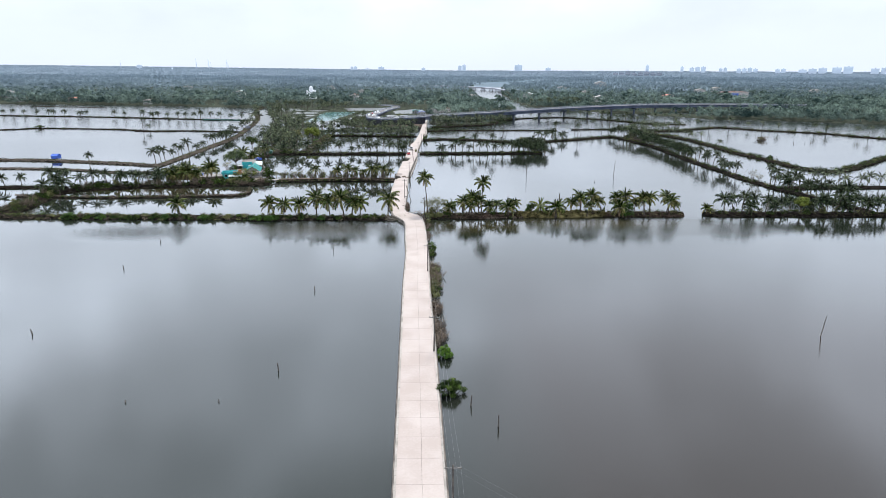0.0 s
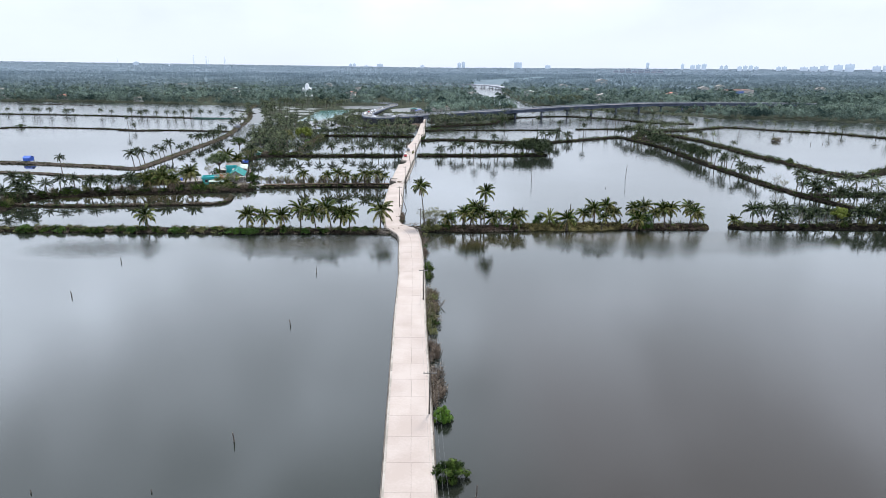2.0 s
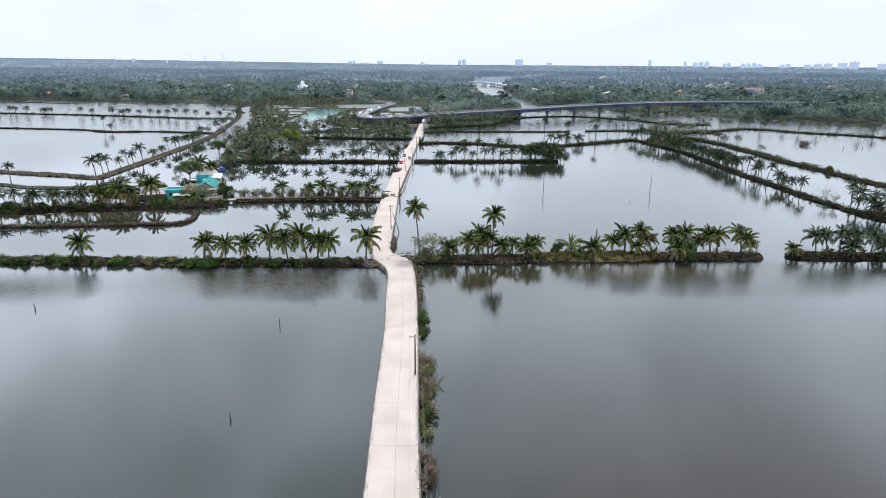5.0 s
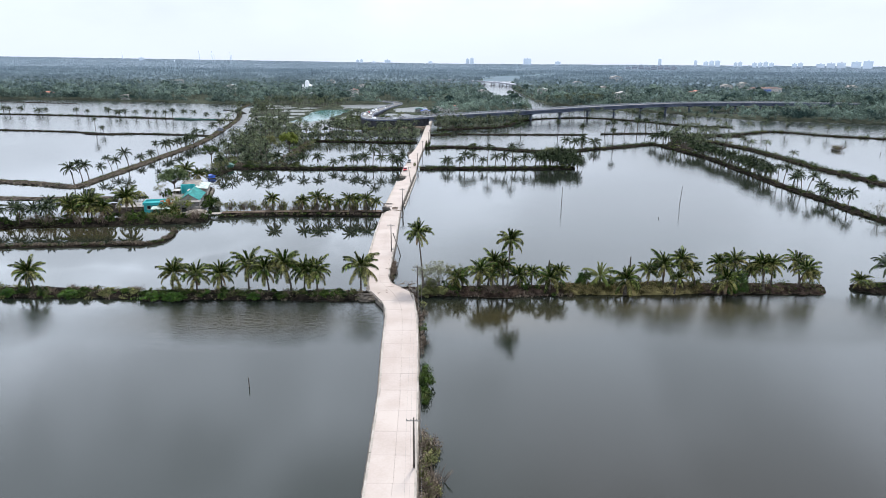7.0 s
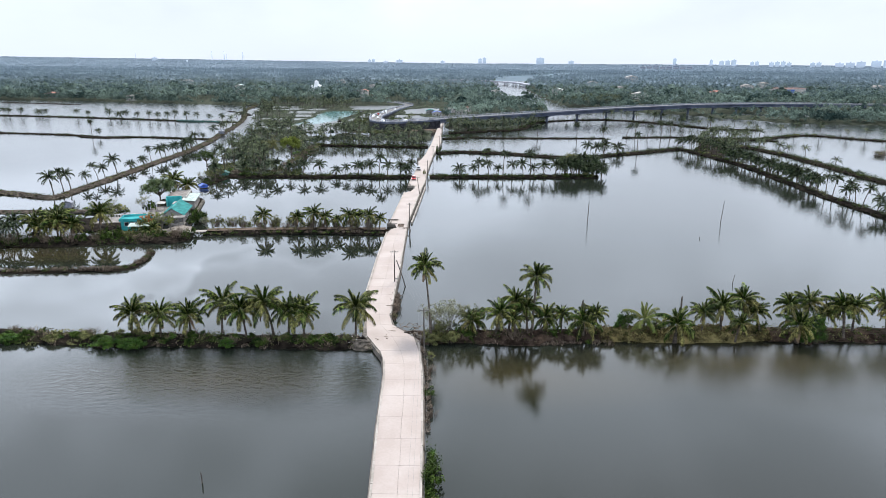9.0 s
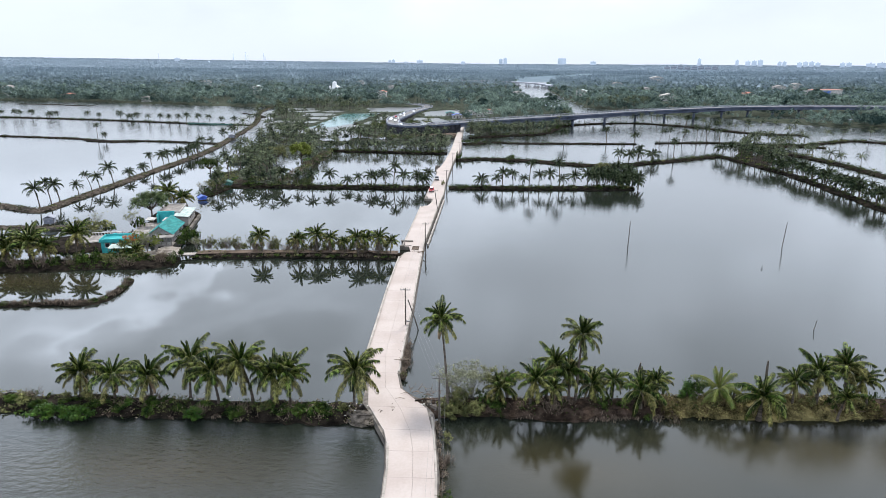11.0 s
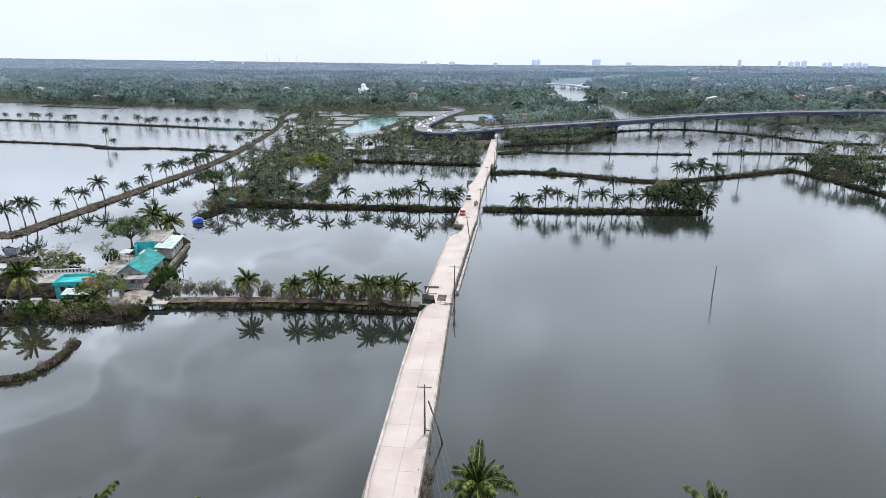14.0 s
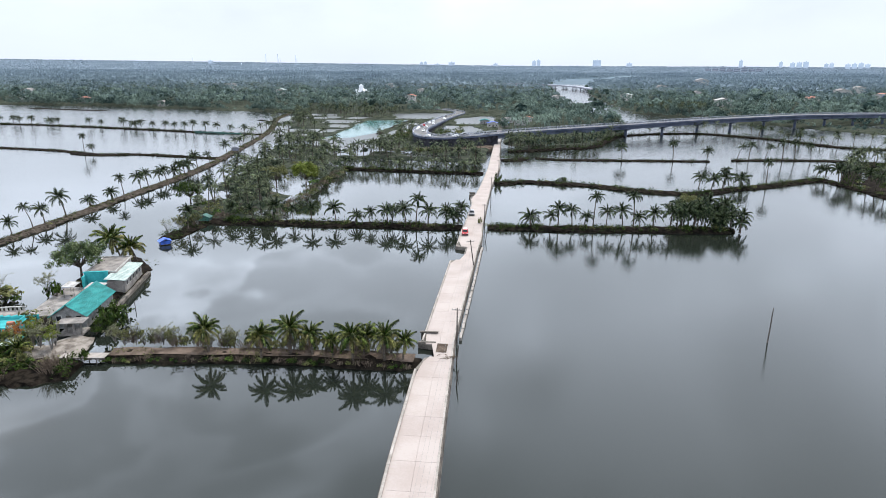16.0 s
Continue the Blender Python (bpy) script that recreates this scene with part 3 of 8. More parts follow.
PONDS = [[(-111, 588), (-114, 676), (-79, 686), (-87, 588), (-78, 564), (-74, 512), (-75, 494), (-98, 510), (-114, 554)], [(-78, 583), (-75, 662), (-67, 659), (-68, 614), (-67, 591), (-69, 551)], [(-103, 752), (-50, 762), (-53, 702), (-71, 690), (-92, 691)],
         [(-42, 706), (-12, 738), (-8, 655), (-24, 648), (-40, 652)], [(-47, 592), (-47, 642), (-26, 640), (-18, 606), (-26, 566), (-42, 562)], [(-84, 461), (-53, 460), (-36, 447), (-30, 439), (-53, 442), (-82, 444)], [(-86, 386), (-96, 408), (-102, 426), (-90, 428), (-77, 390), (-76, 376)],
         [(-98, 455), (-99, 478), (-89, 452), (-92, 442)], [(-60, 500), (-48, 478), (-28, 473), (-24, 479), (-42, 487), (-57, 505)], [(-104, 366), (-106, 384), (-96, 392), (-92, 372)],
         [(-86, 474), (-72, 474), (-68, 506), (-78, 520), (-90, 500)], [(258, 655.3), (262, 685.3), (330, 675.3), (330, 645.3)], [(160, 755.3), (163, 785.3), (200, 780.3), (200, 750.3)]]
PONDS += [[(-72, 468), (-46, 461), (-40, 449), (-60, 446), (-70, 451)], [(-70, 512), (-52, 509), (-40, 496), (-50, 490), (-68, 494)]]

tagged(new("water_algae_pond", mesh_of("water_algae_pond", [(-113, 554, 0.012), (-98, 556, 0.012), (-86, 588, 0.012), (-81, 640, 0.012), (-79.5, 682, 0.012), (-113.5, 677, 0.012)], [(0, 1, 2, 3, 4, 5)], TEAL_WATER)),
       "pale blue-green algae-tinted water of one small pond", "water", kind="structure")
_pr = random.Random(21)
# rows of small fish ponds between the canal and the algae pond
for _y0, _y1 in ((509, 538), (544, 573), (579, 606), (612, 640), (646, 676), (682, 707), (713, 739)):
    _m = _pr.uniform(0.36, 0.62)
    for _u0, _u1 in ((0.07, _m), (_m + 0.08, 0.97)):
        if _pr.random() < 0.2:
            continue
        _q = []
        for _u, _y in ((_u0, _y0), (_u1, _y0), (_u1, _y1), (_u0, _y1)):
            _y += _pr.uniform(-4.0, 4.0)
            _w, _o = np.interp(_y, [505, 574, 675, 743], [-127, -146, -176, -192]), np.interp(_y, [505, 554, 588, 676, 745], [-102, -116, -114, -117, -106])
            _q.append((float(_w + (_o - _w) * _u), _y))
        PONDS.append(_q)
# small flooded hollows in the overgrown strip
for _i in range(17):
    _cy = 356 + 9.8 * _i + _pr.uniform(-3, 3)
    _cx = _pr.uniform(np.interp(_cy, [341, 380, 437, 505, 574], [-88, -98, -108, -119, -137]), np.interp(_cy, [343, 400, 440, 470, 530], [-64, -76, -74, -74, -100]))
    _rx, _ry = _pr.uniform(3.0, 5.5), _pr.uniform(6.0, 11.0)
    PONDS.append([(_cx + _rx * math.cos(_j * 0.785) * _pr.uniform(0.7, 1.2), _cy + _ry * math.sin(_j * 0.785) * _pr.uniform(0.7, 1.2)) for _j in range(8)])


def land_at(x, y):
    on = inside(x, y, WOODLAND)
    for p in PONDS:
        on &= ~inside(x, y, p)
    return on


def rise(x, y):
    """The land lifts gently towards the horizon, more so in the west; far off its closed canopy is the surface."""
    t = np.clip((y - 1700) / 3000, 0, 1)
    k = np.clip((y - 1640) / 160, 0, 1)
    swell = 1.3 * np.sin(x * 0.013 + y * 0.006) * np.sin(y * 0.011 + 1.0) + 0.9 * np.sin(x * 0.031 - y * 0.017)
    return (20 + 30 * np.clip(-x / 3300, 0, 1.2)) * t * t * (3 - 2 * t) + k * (8.0 + swell)


def ground_sheet():
    xs = np.concatenate([np.arange(-5200, -1200, 100), np.arange(-1200, -600, 15), np.arange(-600, -160, 7.0), np.arange(-160, 0, 3.6), np.arange(0, 460, 7.0), np.arange(460, 1200, 15), np.arange(1200, 5300, 100)])
    ys = np.concatenate([np.arange(-900, 330, 120), np.arange(330, 700, 4.0), np.arange(700, 850, 7.0), np.arange(850, 1500, 14), np.arange(1500, 5700, 80)])
    X, Y = np.meshgrid(xs, ys)
    Z = np.zeros(X.shape)
    for ox, oy in ((0, 0), (1.5, 0), (-1.5, 0), (0, 1.5), (0, -1.5)):
        Z += land_at(X + ox + 1.6 * np.sin(Y * 0.13), Y + oy + 1.6 * np.sin(X * 0.11 + 1))
    Z = -1.3 + 2.15 * Z / 5
    Z += 0.12 * np.sin(X * 0.9) * np.sin(Y * 0.7) + rise(X, Y)
    h, w = X.shape
    me = bpy.data.meshes.new("ground")
    me.vertices.add(h * w)
    me.vertices.foreach_set("co", np.stack([X, Y, Z], -1).ravel())
    i = np.arange(h * w).reshape(h, w)
    q = np.stack([i[:-1, :-1], i[:-1, 1:], i[1:, 1:], i[1:, :-1]], -1).reshape(-1, 4)
    me.loops.add(q.size)
    me.polygons.add(len(q))
    me.loops.foreach_set("vertex_index", q.ravel())
    me.polygons.foreach_set("loop_start", np.arange(0, q.size, 4))
    me.update(calc_edges=True)
    # far faces of the ground take the haze-tinted colours too
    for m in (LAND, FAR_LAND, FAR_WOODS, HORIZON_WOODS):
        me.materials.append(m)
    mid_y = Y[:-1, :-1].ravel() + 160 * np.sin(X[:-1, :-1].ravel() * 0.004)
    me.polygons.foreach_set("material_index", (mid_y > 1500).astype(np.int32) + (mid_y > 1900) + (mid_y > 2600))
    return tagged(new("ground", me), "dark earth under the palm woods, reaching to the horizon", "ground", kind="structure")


ground_sheet()

# ---- earth bunds between the ponds ----
BUNDS = {}


def bund(name, pts, half, height=0.85, material=EARTH, label="low earth bund with rough grassy sides between ponds", step=1.3, rough=0.5, kind="structure"):
    rng = np.random.default_rng(len(BUNDS) + 5)
    line = spline(pts, step)
    side = sides_of(line)
    n = len(line)
    prof = np.array([(-1.0, -1.2), (-1.0, -0.15), (-0.86, 0.42), (-0.62, 0.9), (-0.2, 1.0), (0.25, 0.96), (0.64, 0.88), (0.88, 0.4), (1.0, -0.15), (1.0, -1.2)])
    k = len(prof)
    wid = half * (1 + 0.18 * np.sin(np.arange(n) * 0.31 + rng.random() * 6) + rng.normal(0, 0.07, n))
    end = np.minimum(np.arange(n), np.arange(n)[::-1]) * step
    wid *= np.clip(0.45 + end / (2 * half), 0, 1)
    V = np.zeros((n, k, 3))
    for j, (u, z) in enumerate(prof):
        jig = rng.normal(0, rough, n)
        out = wid * u + np.sign(u) * 0.5 * (1 if z < 0.5 else 0) + jig * (0.5 if abs(u) < 0.95 else 0.8)
        V[:, j, 0] = line[:, 0] + side[:, 0] * out
        V[:, j, 1] = line[:, 1] + side[:, 1] * out
        V[:, j, 2] = z * height + (rng.normal(0, 0.10 * height, n) if z > 0 else 0)
    faces = [(i * k + j, i * k + j + 1, (i + 1) * k + j + 1, (i + 1) * k + j) for i in range(n - 1) for j in range(k - 1)]
    faces += [tuple(range(k))[::-1], tuple((n - 1) * k + j for j in range(k))]
    ob = tagged(new(name, mesh_of(name, V.reshape(-1, 3), faces, material)), label, "bund", kind=kind)
    BUNDS[name] = (line, side, half, height)
    return ob


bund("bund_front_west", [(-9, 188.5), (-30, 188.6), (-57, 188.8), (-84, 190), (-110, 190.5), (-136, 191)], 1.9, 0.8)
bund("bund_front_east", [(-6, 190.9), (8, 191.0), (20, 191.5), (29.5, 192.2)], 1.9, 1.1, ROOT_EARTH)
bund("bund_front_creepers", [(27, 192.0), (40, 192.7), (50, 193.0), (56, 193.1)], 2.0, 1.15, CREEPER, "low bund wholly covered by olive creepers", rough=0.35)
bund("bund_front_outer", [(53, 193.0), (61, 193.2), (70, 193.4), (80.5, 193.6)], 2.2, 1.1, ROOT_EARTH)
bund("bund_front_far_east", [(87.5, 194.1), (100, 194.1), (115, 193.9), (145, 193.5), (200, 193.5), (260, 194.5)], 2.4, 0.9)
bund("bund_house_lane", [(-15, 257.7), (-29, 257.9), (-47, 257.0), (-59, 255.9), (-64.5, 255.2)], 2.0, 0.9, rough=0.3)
bund("bund_house_west", [(-66, 250.3), (-76, 248.8), (-98, 245.3), (-120, 242.3), (-134, 237.3), (-141, 227.3), (-138, 214.3), (-137, 203), (-138, 192)], 3.6, 0.9)
bund("bund_ridge", [(-150, 223), (-120, 220.8), (-94, 222.1), (-81, 223.3), (-70.5, 225.3), (-69.5, 232.3), (-70.5, 237.8)], 0.55, 0.45)
bund("bund_far_west_palms", [(-230, 242), (-168, 240.5), (-150, 241), (-142, 239.3)], 1.8, 0.7)
bund("bund_canal_west", [(-300, 315), (-217, 315.5), (-187, 312.5), (-162, 306.2), (-146, 302.3), (-136, 298.2), (-131.6, 297.6), (-130.4, 302), (-130.4, 313), (-130.6, 330.3), (-131, 349.3), (-131.5, 373.3), (-132.3, 411.3), (-135.6, 445.3), (-142.5, 485.3), (-151, 538.5), (-164, 596.5), (-188, 675.3), (-200, 747.3)], 1.6, 0.8, DRY_EARTH)
bund("bund_hut_west", [(-260, 289), (-199, 288), (-167, 285), (-144, 277.3), (-126, 277.3), (-108, 278.3)], 1.3, 0.6, DRY_EARTH)
bund("bund_long_north", [(-420, 466.5), (-323, 472.5), (-303, 485.5), (-268, 482.5), (-234, 476.5), (-205, 466), (-183, 468), (-152, 462.5), (-138, 459.3)], 1.5, 0.6)
bund("bund_islet_north", [(-219, 466.5), (-205, 465.1), (-194, 465.5)], 3.0, 0.6)
bund("bund_palms_north", [(-560, 644.5), (-417, 615.5), (-373, 608.5), (-324, 601.5), (-275, 590.5), (-227, 578.5), (-180, 566.5), (-158, 562.5)], 2.0, 0.7)
bund("bund_mudflat", [(-478, 769.3), (-430, 757.3), (-381, 744.3)], 5.0, 0.3)
bund("bund_net_north", [(-200, 667.3), (-178, 646.5), (-168, 624.5)], 1.5, 0.5)
bund("bund_second_west", [(-94, 339.8), (-82, 340.3), (-42, 340.8), (-14, 340.8)], 2.2, 0.85)
bund("bund_second_east", [(-7, 341.8), (14, 342.3), (45, 344.3), (61, 345.3)], 2.3, 0.85)
bund("bund_third_west", [(-74, 438.3), (-64, 436.3), (-36, 433.3), (-11, 431.3)], 1.8, 0.8)
bund("bund_third_east", [(-5.5, 408.8), (6, 413.3), (19, 411.3), (31, 408.3), (40, 403.3), (55, 397.8), (67, 397.8), (82, 407.3), (97, 415.3), (114, 426.3), (125, 433.3)], 2.2, 0.85)
bund("bund_fourth_east", [(13, 479.3), (27, 475.3), (53, 476.3), (95, 478.3)], 1.4, 0.6)
bund("bund_fourth_far_east", [(107, 482.3), (133, 486.5), (159, 485.5), (180, 477.5), (196, 469.5)], 1.4, 0.6)
bund("bund_islet_road", [(-3, 469.3), (3, 472.3), (8, 477.3)], 4.0, 0.8)
bund("bund_bridge_side", [(0, 500.3), (30, 516.3), (47, 526.3), (72, 582.3), (113, 604.3), (137, 600.3), (158, 581.3), (169, 567.3), (186, 540.5), (215, 531.5)], 2.0, 0.8)
bund("bund_diagonal_east", [(125, 431.3), (131, 399.5), (134, 371.5), (132.5, 313.5), (133, 288.5), (133.5, 259.5), (136, 239.5), (139, 223.5), (142, 209.5), (144, 195.5)], 1.8, 0.8)
bund("bund_outer_east", [(150, 469.5), (168, 424.5), (171, 382.5), (171, 345.5), (174, 320.5), (174.5, 293.5), (180, 282.5), (188, 282.5), (210, 299.5), (240, 325.5), (290, 361.5)], 2.2, 0.9)
bund("bund_back_east", [(160, 469.5), (190, 479.5), (229, 502.5), (254, 480.5), (285, 459.5), (308, 422.5), (345, 394.5)], 2.0, 0.7)
bund("bund_cross_east", [(137, 239.5), (165, 241.5), (181, 241.5), (230, 242.5), (290, 243.5)], 2.0, 0.75)
bund("bund_spur_east", [(128, 419.5), (140, 439.5), (150, 459.5), (165, 474.5), (185, 479.5)], 2.6, 0.8)
bund("bund_tiny_islet", [(216, 413), (219, 413.2), (222, 413.4)], 1.2, 0.35, DRY_EARTH)
MARSH = [(127, 430), (133, 382), (146, 392), (162, 416), (176, 446), (166, 480), (150, 468), (136, 444)]
bund("marsh_east", [(131, 404), (138, 418), (147, 433), (157, 450), (164, 466)], 4.5, 0.45, label="low overgrown marshy ground between two bunds")
bund("bund_pond_divider", [(-84, 576), (-83.5, 600), (-81, 640), (-78, 684)], 1.6, 0.6)
bund("house_island", [(-101, 257.3), (-92, 261.3), (-84, 267.3), (-82.5, 277.3), (-84.5, 286), (-87, 294), (-89, 303)], 5.6, 0.75, label="low built-up house island of earth and rubble")
bund("island_spit", [(-90.5, 321), (-89.6, 327), (-89, 333), (-90.5, 341)], 2.6, 0.75)
bund("bridge_yard", [(-46, 500), (-34, 509), (-20, 513), (-9, 516)], 9.0, 1.15, PATH_EARTH, "bare brown yard of trodden soil under the bridge")
bund("house_forecourt", [(-90, 252.5), (-82, 252.2), (-76, 253), (-72.6, 256), (-72.8, 261)], 3.6, 0.7, YARD_EARTH)
bund("road_verge_west", [(-9.6, 187.2), (-12, 187.6), (-14.5, 188.0)], 1.3, 0.85, RUBBLE, "pale rubble and soil verge where the bund meets the road")
bund("road_verge_east", [(-4.4, 190.6), (-2.5, 190.9), (0.8, 191.2)], 1.5, 1.12, RUBBLE, "pale rubble and soil verge where the bund meets the road")
bund("yard_west", [(-112, 261.3), (-102, 265.3), (-92, 268.3)], 5.0, 0.6)

_lane = spline([(-16, 257.9), (-29, 258.1), (-47, 257.2), (-59, 256.0), (-63.5, 255.2)], 1.2)
_ls = sides_of(_lane)
_v, _f = [], []
for _i, _p in enumerate(_lane):
    for _u in (-1.3, -0.5, 0.4, 1.2):
        _w = _u + 0.2 * math.sin(_i * 0.7 + _u)
        _v.append((_p[0] + _ls[_i][0] * _w, _p[1] + _ls[_i][1] * _w, 0.95 + 0.05 * math.cos(_u)))
    if _i:
        _q = (_i - 1) * 4
        _f += [(_q + j, _q + j + 1, _q + j + 5, _q + j + 4) for j in range(3)]
tagged(new("lane_path", mesh_of("lane_path", _v, _f, PATH_EARTH)), "trodden brown earth path along the lane bund", "path", kind="structure")

# ---- the concrete causeway ----
LEFT = [(-120, 0.9), (0, -2.4), (56, -4.3), (97, -5.5), (126, -6.35), (150, -6.7), (163.5, -7.5), (177, -8.0), (182, -8.7), (187, -11.0), (190.3, -12.9), (197.5, -13.2), (204, -14.9), (219, -15.2), (233, -15.5), (254, -15.5), (258.4, -14.4), (258.8, -13.0),
        (262.8, -13.2), (263.3, -15.7), (308, -14.7), (308.8, -11.8), (318.8, -11.6), (319.8, -14.2), (336, -13.9), (344, -13.4), (369, -12.8), (377.5, -13.6), (380, -13.6), (382, -12.4), (398.7, -11.2), (437.6, -9.5), (495, -8.5), (540, -7.8), (635, -7.0)]
RIGHT = [(-120, 6.2), (0, 3.2), (56, 1.6), (97, 0.4), (119, -0.4), (150, -1.1), (163.6, -1.6), (176.9, -2.2), (188, -3.4), (191, -5.2), (194, -8.0), (197.6, -8.9), (209, -9.2), (224, -9.3), (241, -9.8), (258.5, -10.2), (266, -10.4), (304.4, -9.1), (318, -8.7), (325.7, -8.1),
         (343.4, -8.3), (369.8, -7.8), (399.2, -7.0), (443, -4.2), (495, -4.5), (540.8, -4.4), (635, -3.6)]
ROAD_Z = 1.0


def edge(table, y):
    return float(np.interp(y, [p[0] for p in table], [p[1] for p in table]))


def causeway_body():
    ys = sorted(set([-120, -60, 0] + [p[0] for p in LEFT] + [p[0] for p in RIGHT] + list(range(20, 641, 4))))
    v, f = [], []
    for y in ys:
        a, b = edge(LEFT, y), edge(RIGHT, y)
        v += [(a - 0.45, y, -1.3), (a - 0.12, y, ROAD_Z - 0.16), (b + 0.12, y, ROAD_Z - 0.16), (b + 0.45, y, -1.3)]
    for i in range(len(ys) - 1):
        k = i * 4
        f += [(k + j, k + j + 4, k + j + 5, k + j + 1) for j in range(3)]
    return mesh_of("causeway", v, f, WALL_DARK)


road = tagged(new("road", causeway_body()), "narrow pale concrete causeway road with cracked slabs", "road", kind="structure")


def kerb(table, sign, y0, y1, material, wide, z0, z1):
    """A cast edge strip, in lengths of four metres, along one side of the road."""
    y = y0
    rng = random.Random(int(y0 * 7 + sign))
    while y < y1 - 0.5:
        e = min(y + 4.0, y1)
        a0, a1 = edge(table, y + 0.01), edge(table, e - 0.01)
        if abs(a1 - a0) < 1.0:
            dz = rng.uniform(-0.02, 0.03)
            g = Geo()
            s = sign * wide
            top = z1 + dz
            g.add([(a0, y + 0.02, z0), (a0 + s, y + 0.02, z0), (a1 + s, e - 0.02, z0), (a1, e - 0.02, z0), (a0 + s * 0.1, y + 0.02, top), (a0 + s * 0.9, y + 0.02, top), (a1 + s * 0.9, e - 0.02, top), (a1 + s * 0.1, e - 0.02, top)],
                  [(3, 2, 1, 0), (4, 5, 6, 7), (0, 1, 5, 4), (1, 2, 6, 5), (2, 3, 7, 6), (3, 0, 4, 7)])
            part("edge_strip", g.mesh("edge_strip", material), road)
        y = e


def slabs():
    rng = random.Random(4)
    y, row = -60.0, 0
    while y < 600:
        e = y + rng.choice((4.4, 4.8, 5.0, 5.2))
        for cut in (258.6, 263.1, 308.4, 319.3, 381.0):
            if y < cut - 0.5 < e:
                e = cut
        a0, a1, b0, b1 = edge(LEFT, y + 0.1), edge(LEFT, e - 0.1), edge(RIGHT, y + 0.1), edge(RIGHT, e - 0.1)
        u = 0.54 + rng.uniform(-0.008, 0.008)
        m0, m1 = a0 + (b0 - a0) * u, a1 + (b1 - a1) * u
        gap = 0.008
        for p0, p1, q0, q1 in ((a0 + 0.3, a1 + 0.3, m0 - gap, m1 - gap), (m0 + gap, m1 + gap, b0 - 0.28, b1 - 0.28)):
            z = ROAD_Z + rng.uniform(-0.006, 0.006)
            g, bv = Geo(), 0.012
            g.add([(p0, y + gap, z - 0.22), (q0, y + gap, z - 0.22), (q1, e - gap, z - 0.22), (p1, e - gap, z - 0.22), (p0, y + gap, z - bv), (q0, y + gap, z - bv), (q1, e - gap, z - bv), (p1, e - gap, z - bv),
                   (p0 + bv, y + gap + bv, z), (q0 - bv, y + gap + bv, z), (q1 - bv, e - gap - bv, z), (p1 + bv, e - gap - bv, z)],
                  [(8, 9, 10, 11)] + [(i, (i + 1) % 4, (i + 1) % 4 + 4, i + 4) for i in range(4)] + [(i + 4, (i + 1) % 4 + 4, (i + 1) % 4 + 8, i + 8) for i in range(4)])
            part("slab", g.mesh("slab", CONCRETE), road)
        y, row = e, row + 1


kerb(LEFT, 0.34, -60, 181, KERB, 1, -0.9, ROAD_Z + 0.03)
kerb(LEFT, 0.40, 203, 254, KERB, 1, -0.9, ROAD_Z + 0.22)
kerb(LEFT, 0.30, 264, 307.5, KERB, 1, -0.9, ROAD_Z + 0.10)
kerb(LEFT, 0.30, 322, 376, KERB, 1, -0.9, ROAD_Z + 0.05)
kerb(LEFT, 0.30, 383, 600, KERB, 1, -0.9, ROAD_Z + 0.03)
kerb(RIGHT, -0.32, -60, 187, KERB, 1, -0.9, ROAD_Z + 0.03)
kerb(RIGHT, -0.32, 199, 600, KERB, 1, -0.9, ROAD_Z + 0.03)

# ---- plants ----


def stuff(name, V, corners, material, label, category="plants"):
    me = bpy.data.meshes.new(name)
    n = len(V)
    me.vertices.add(n)
    me.vertices.foreach_set("co", V.astype(np.float32).ravel())
    me.loops.add(n)
    me.polygons.add(n // corners)
    me.loops.foreach_set("vertex_index", np.arange(n, dtype=np.int32))
    me.polygons.foreach_set("loop_start", np.arange(0, n, corners, dtype=np.int32))
    me.update(calc_edges=True)
    me.materials.append(material)
    return tagged(new(name, me), label, category, kind="stuff")


# palms


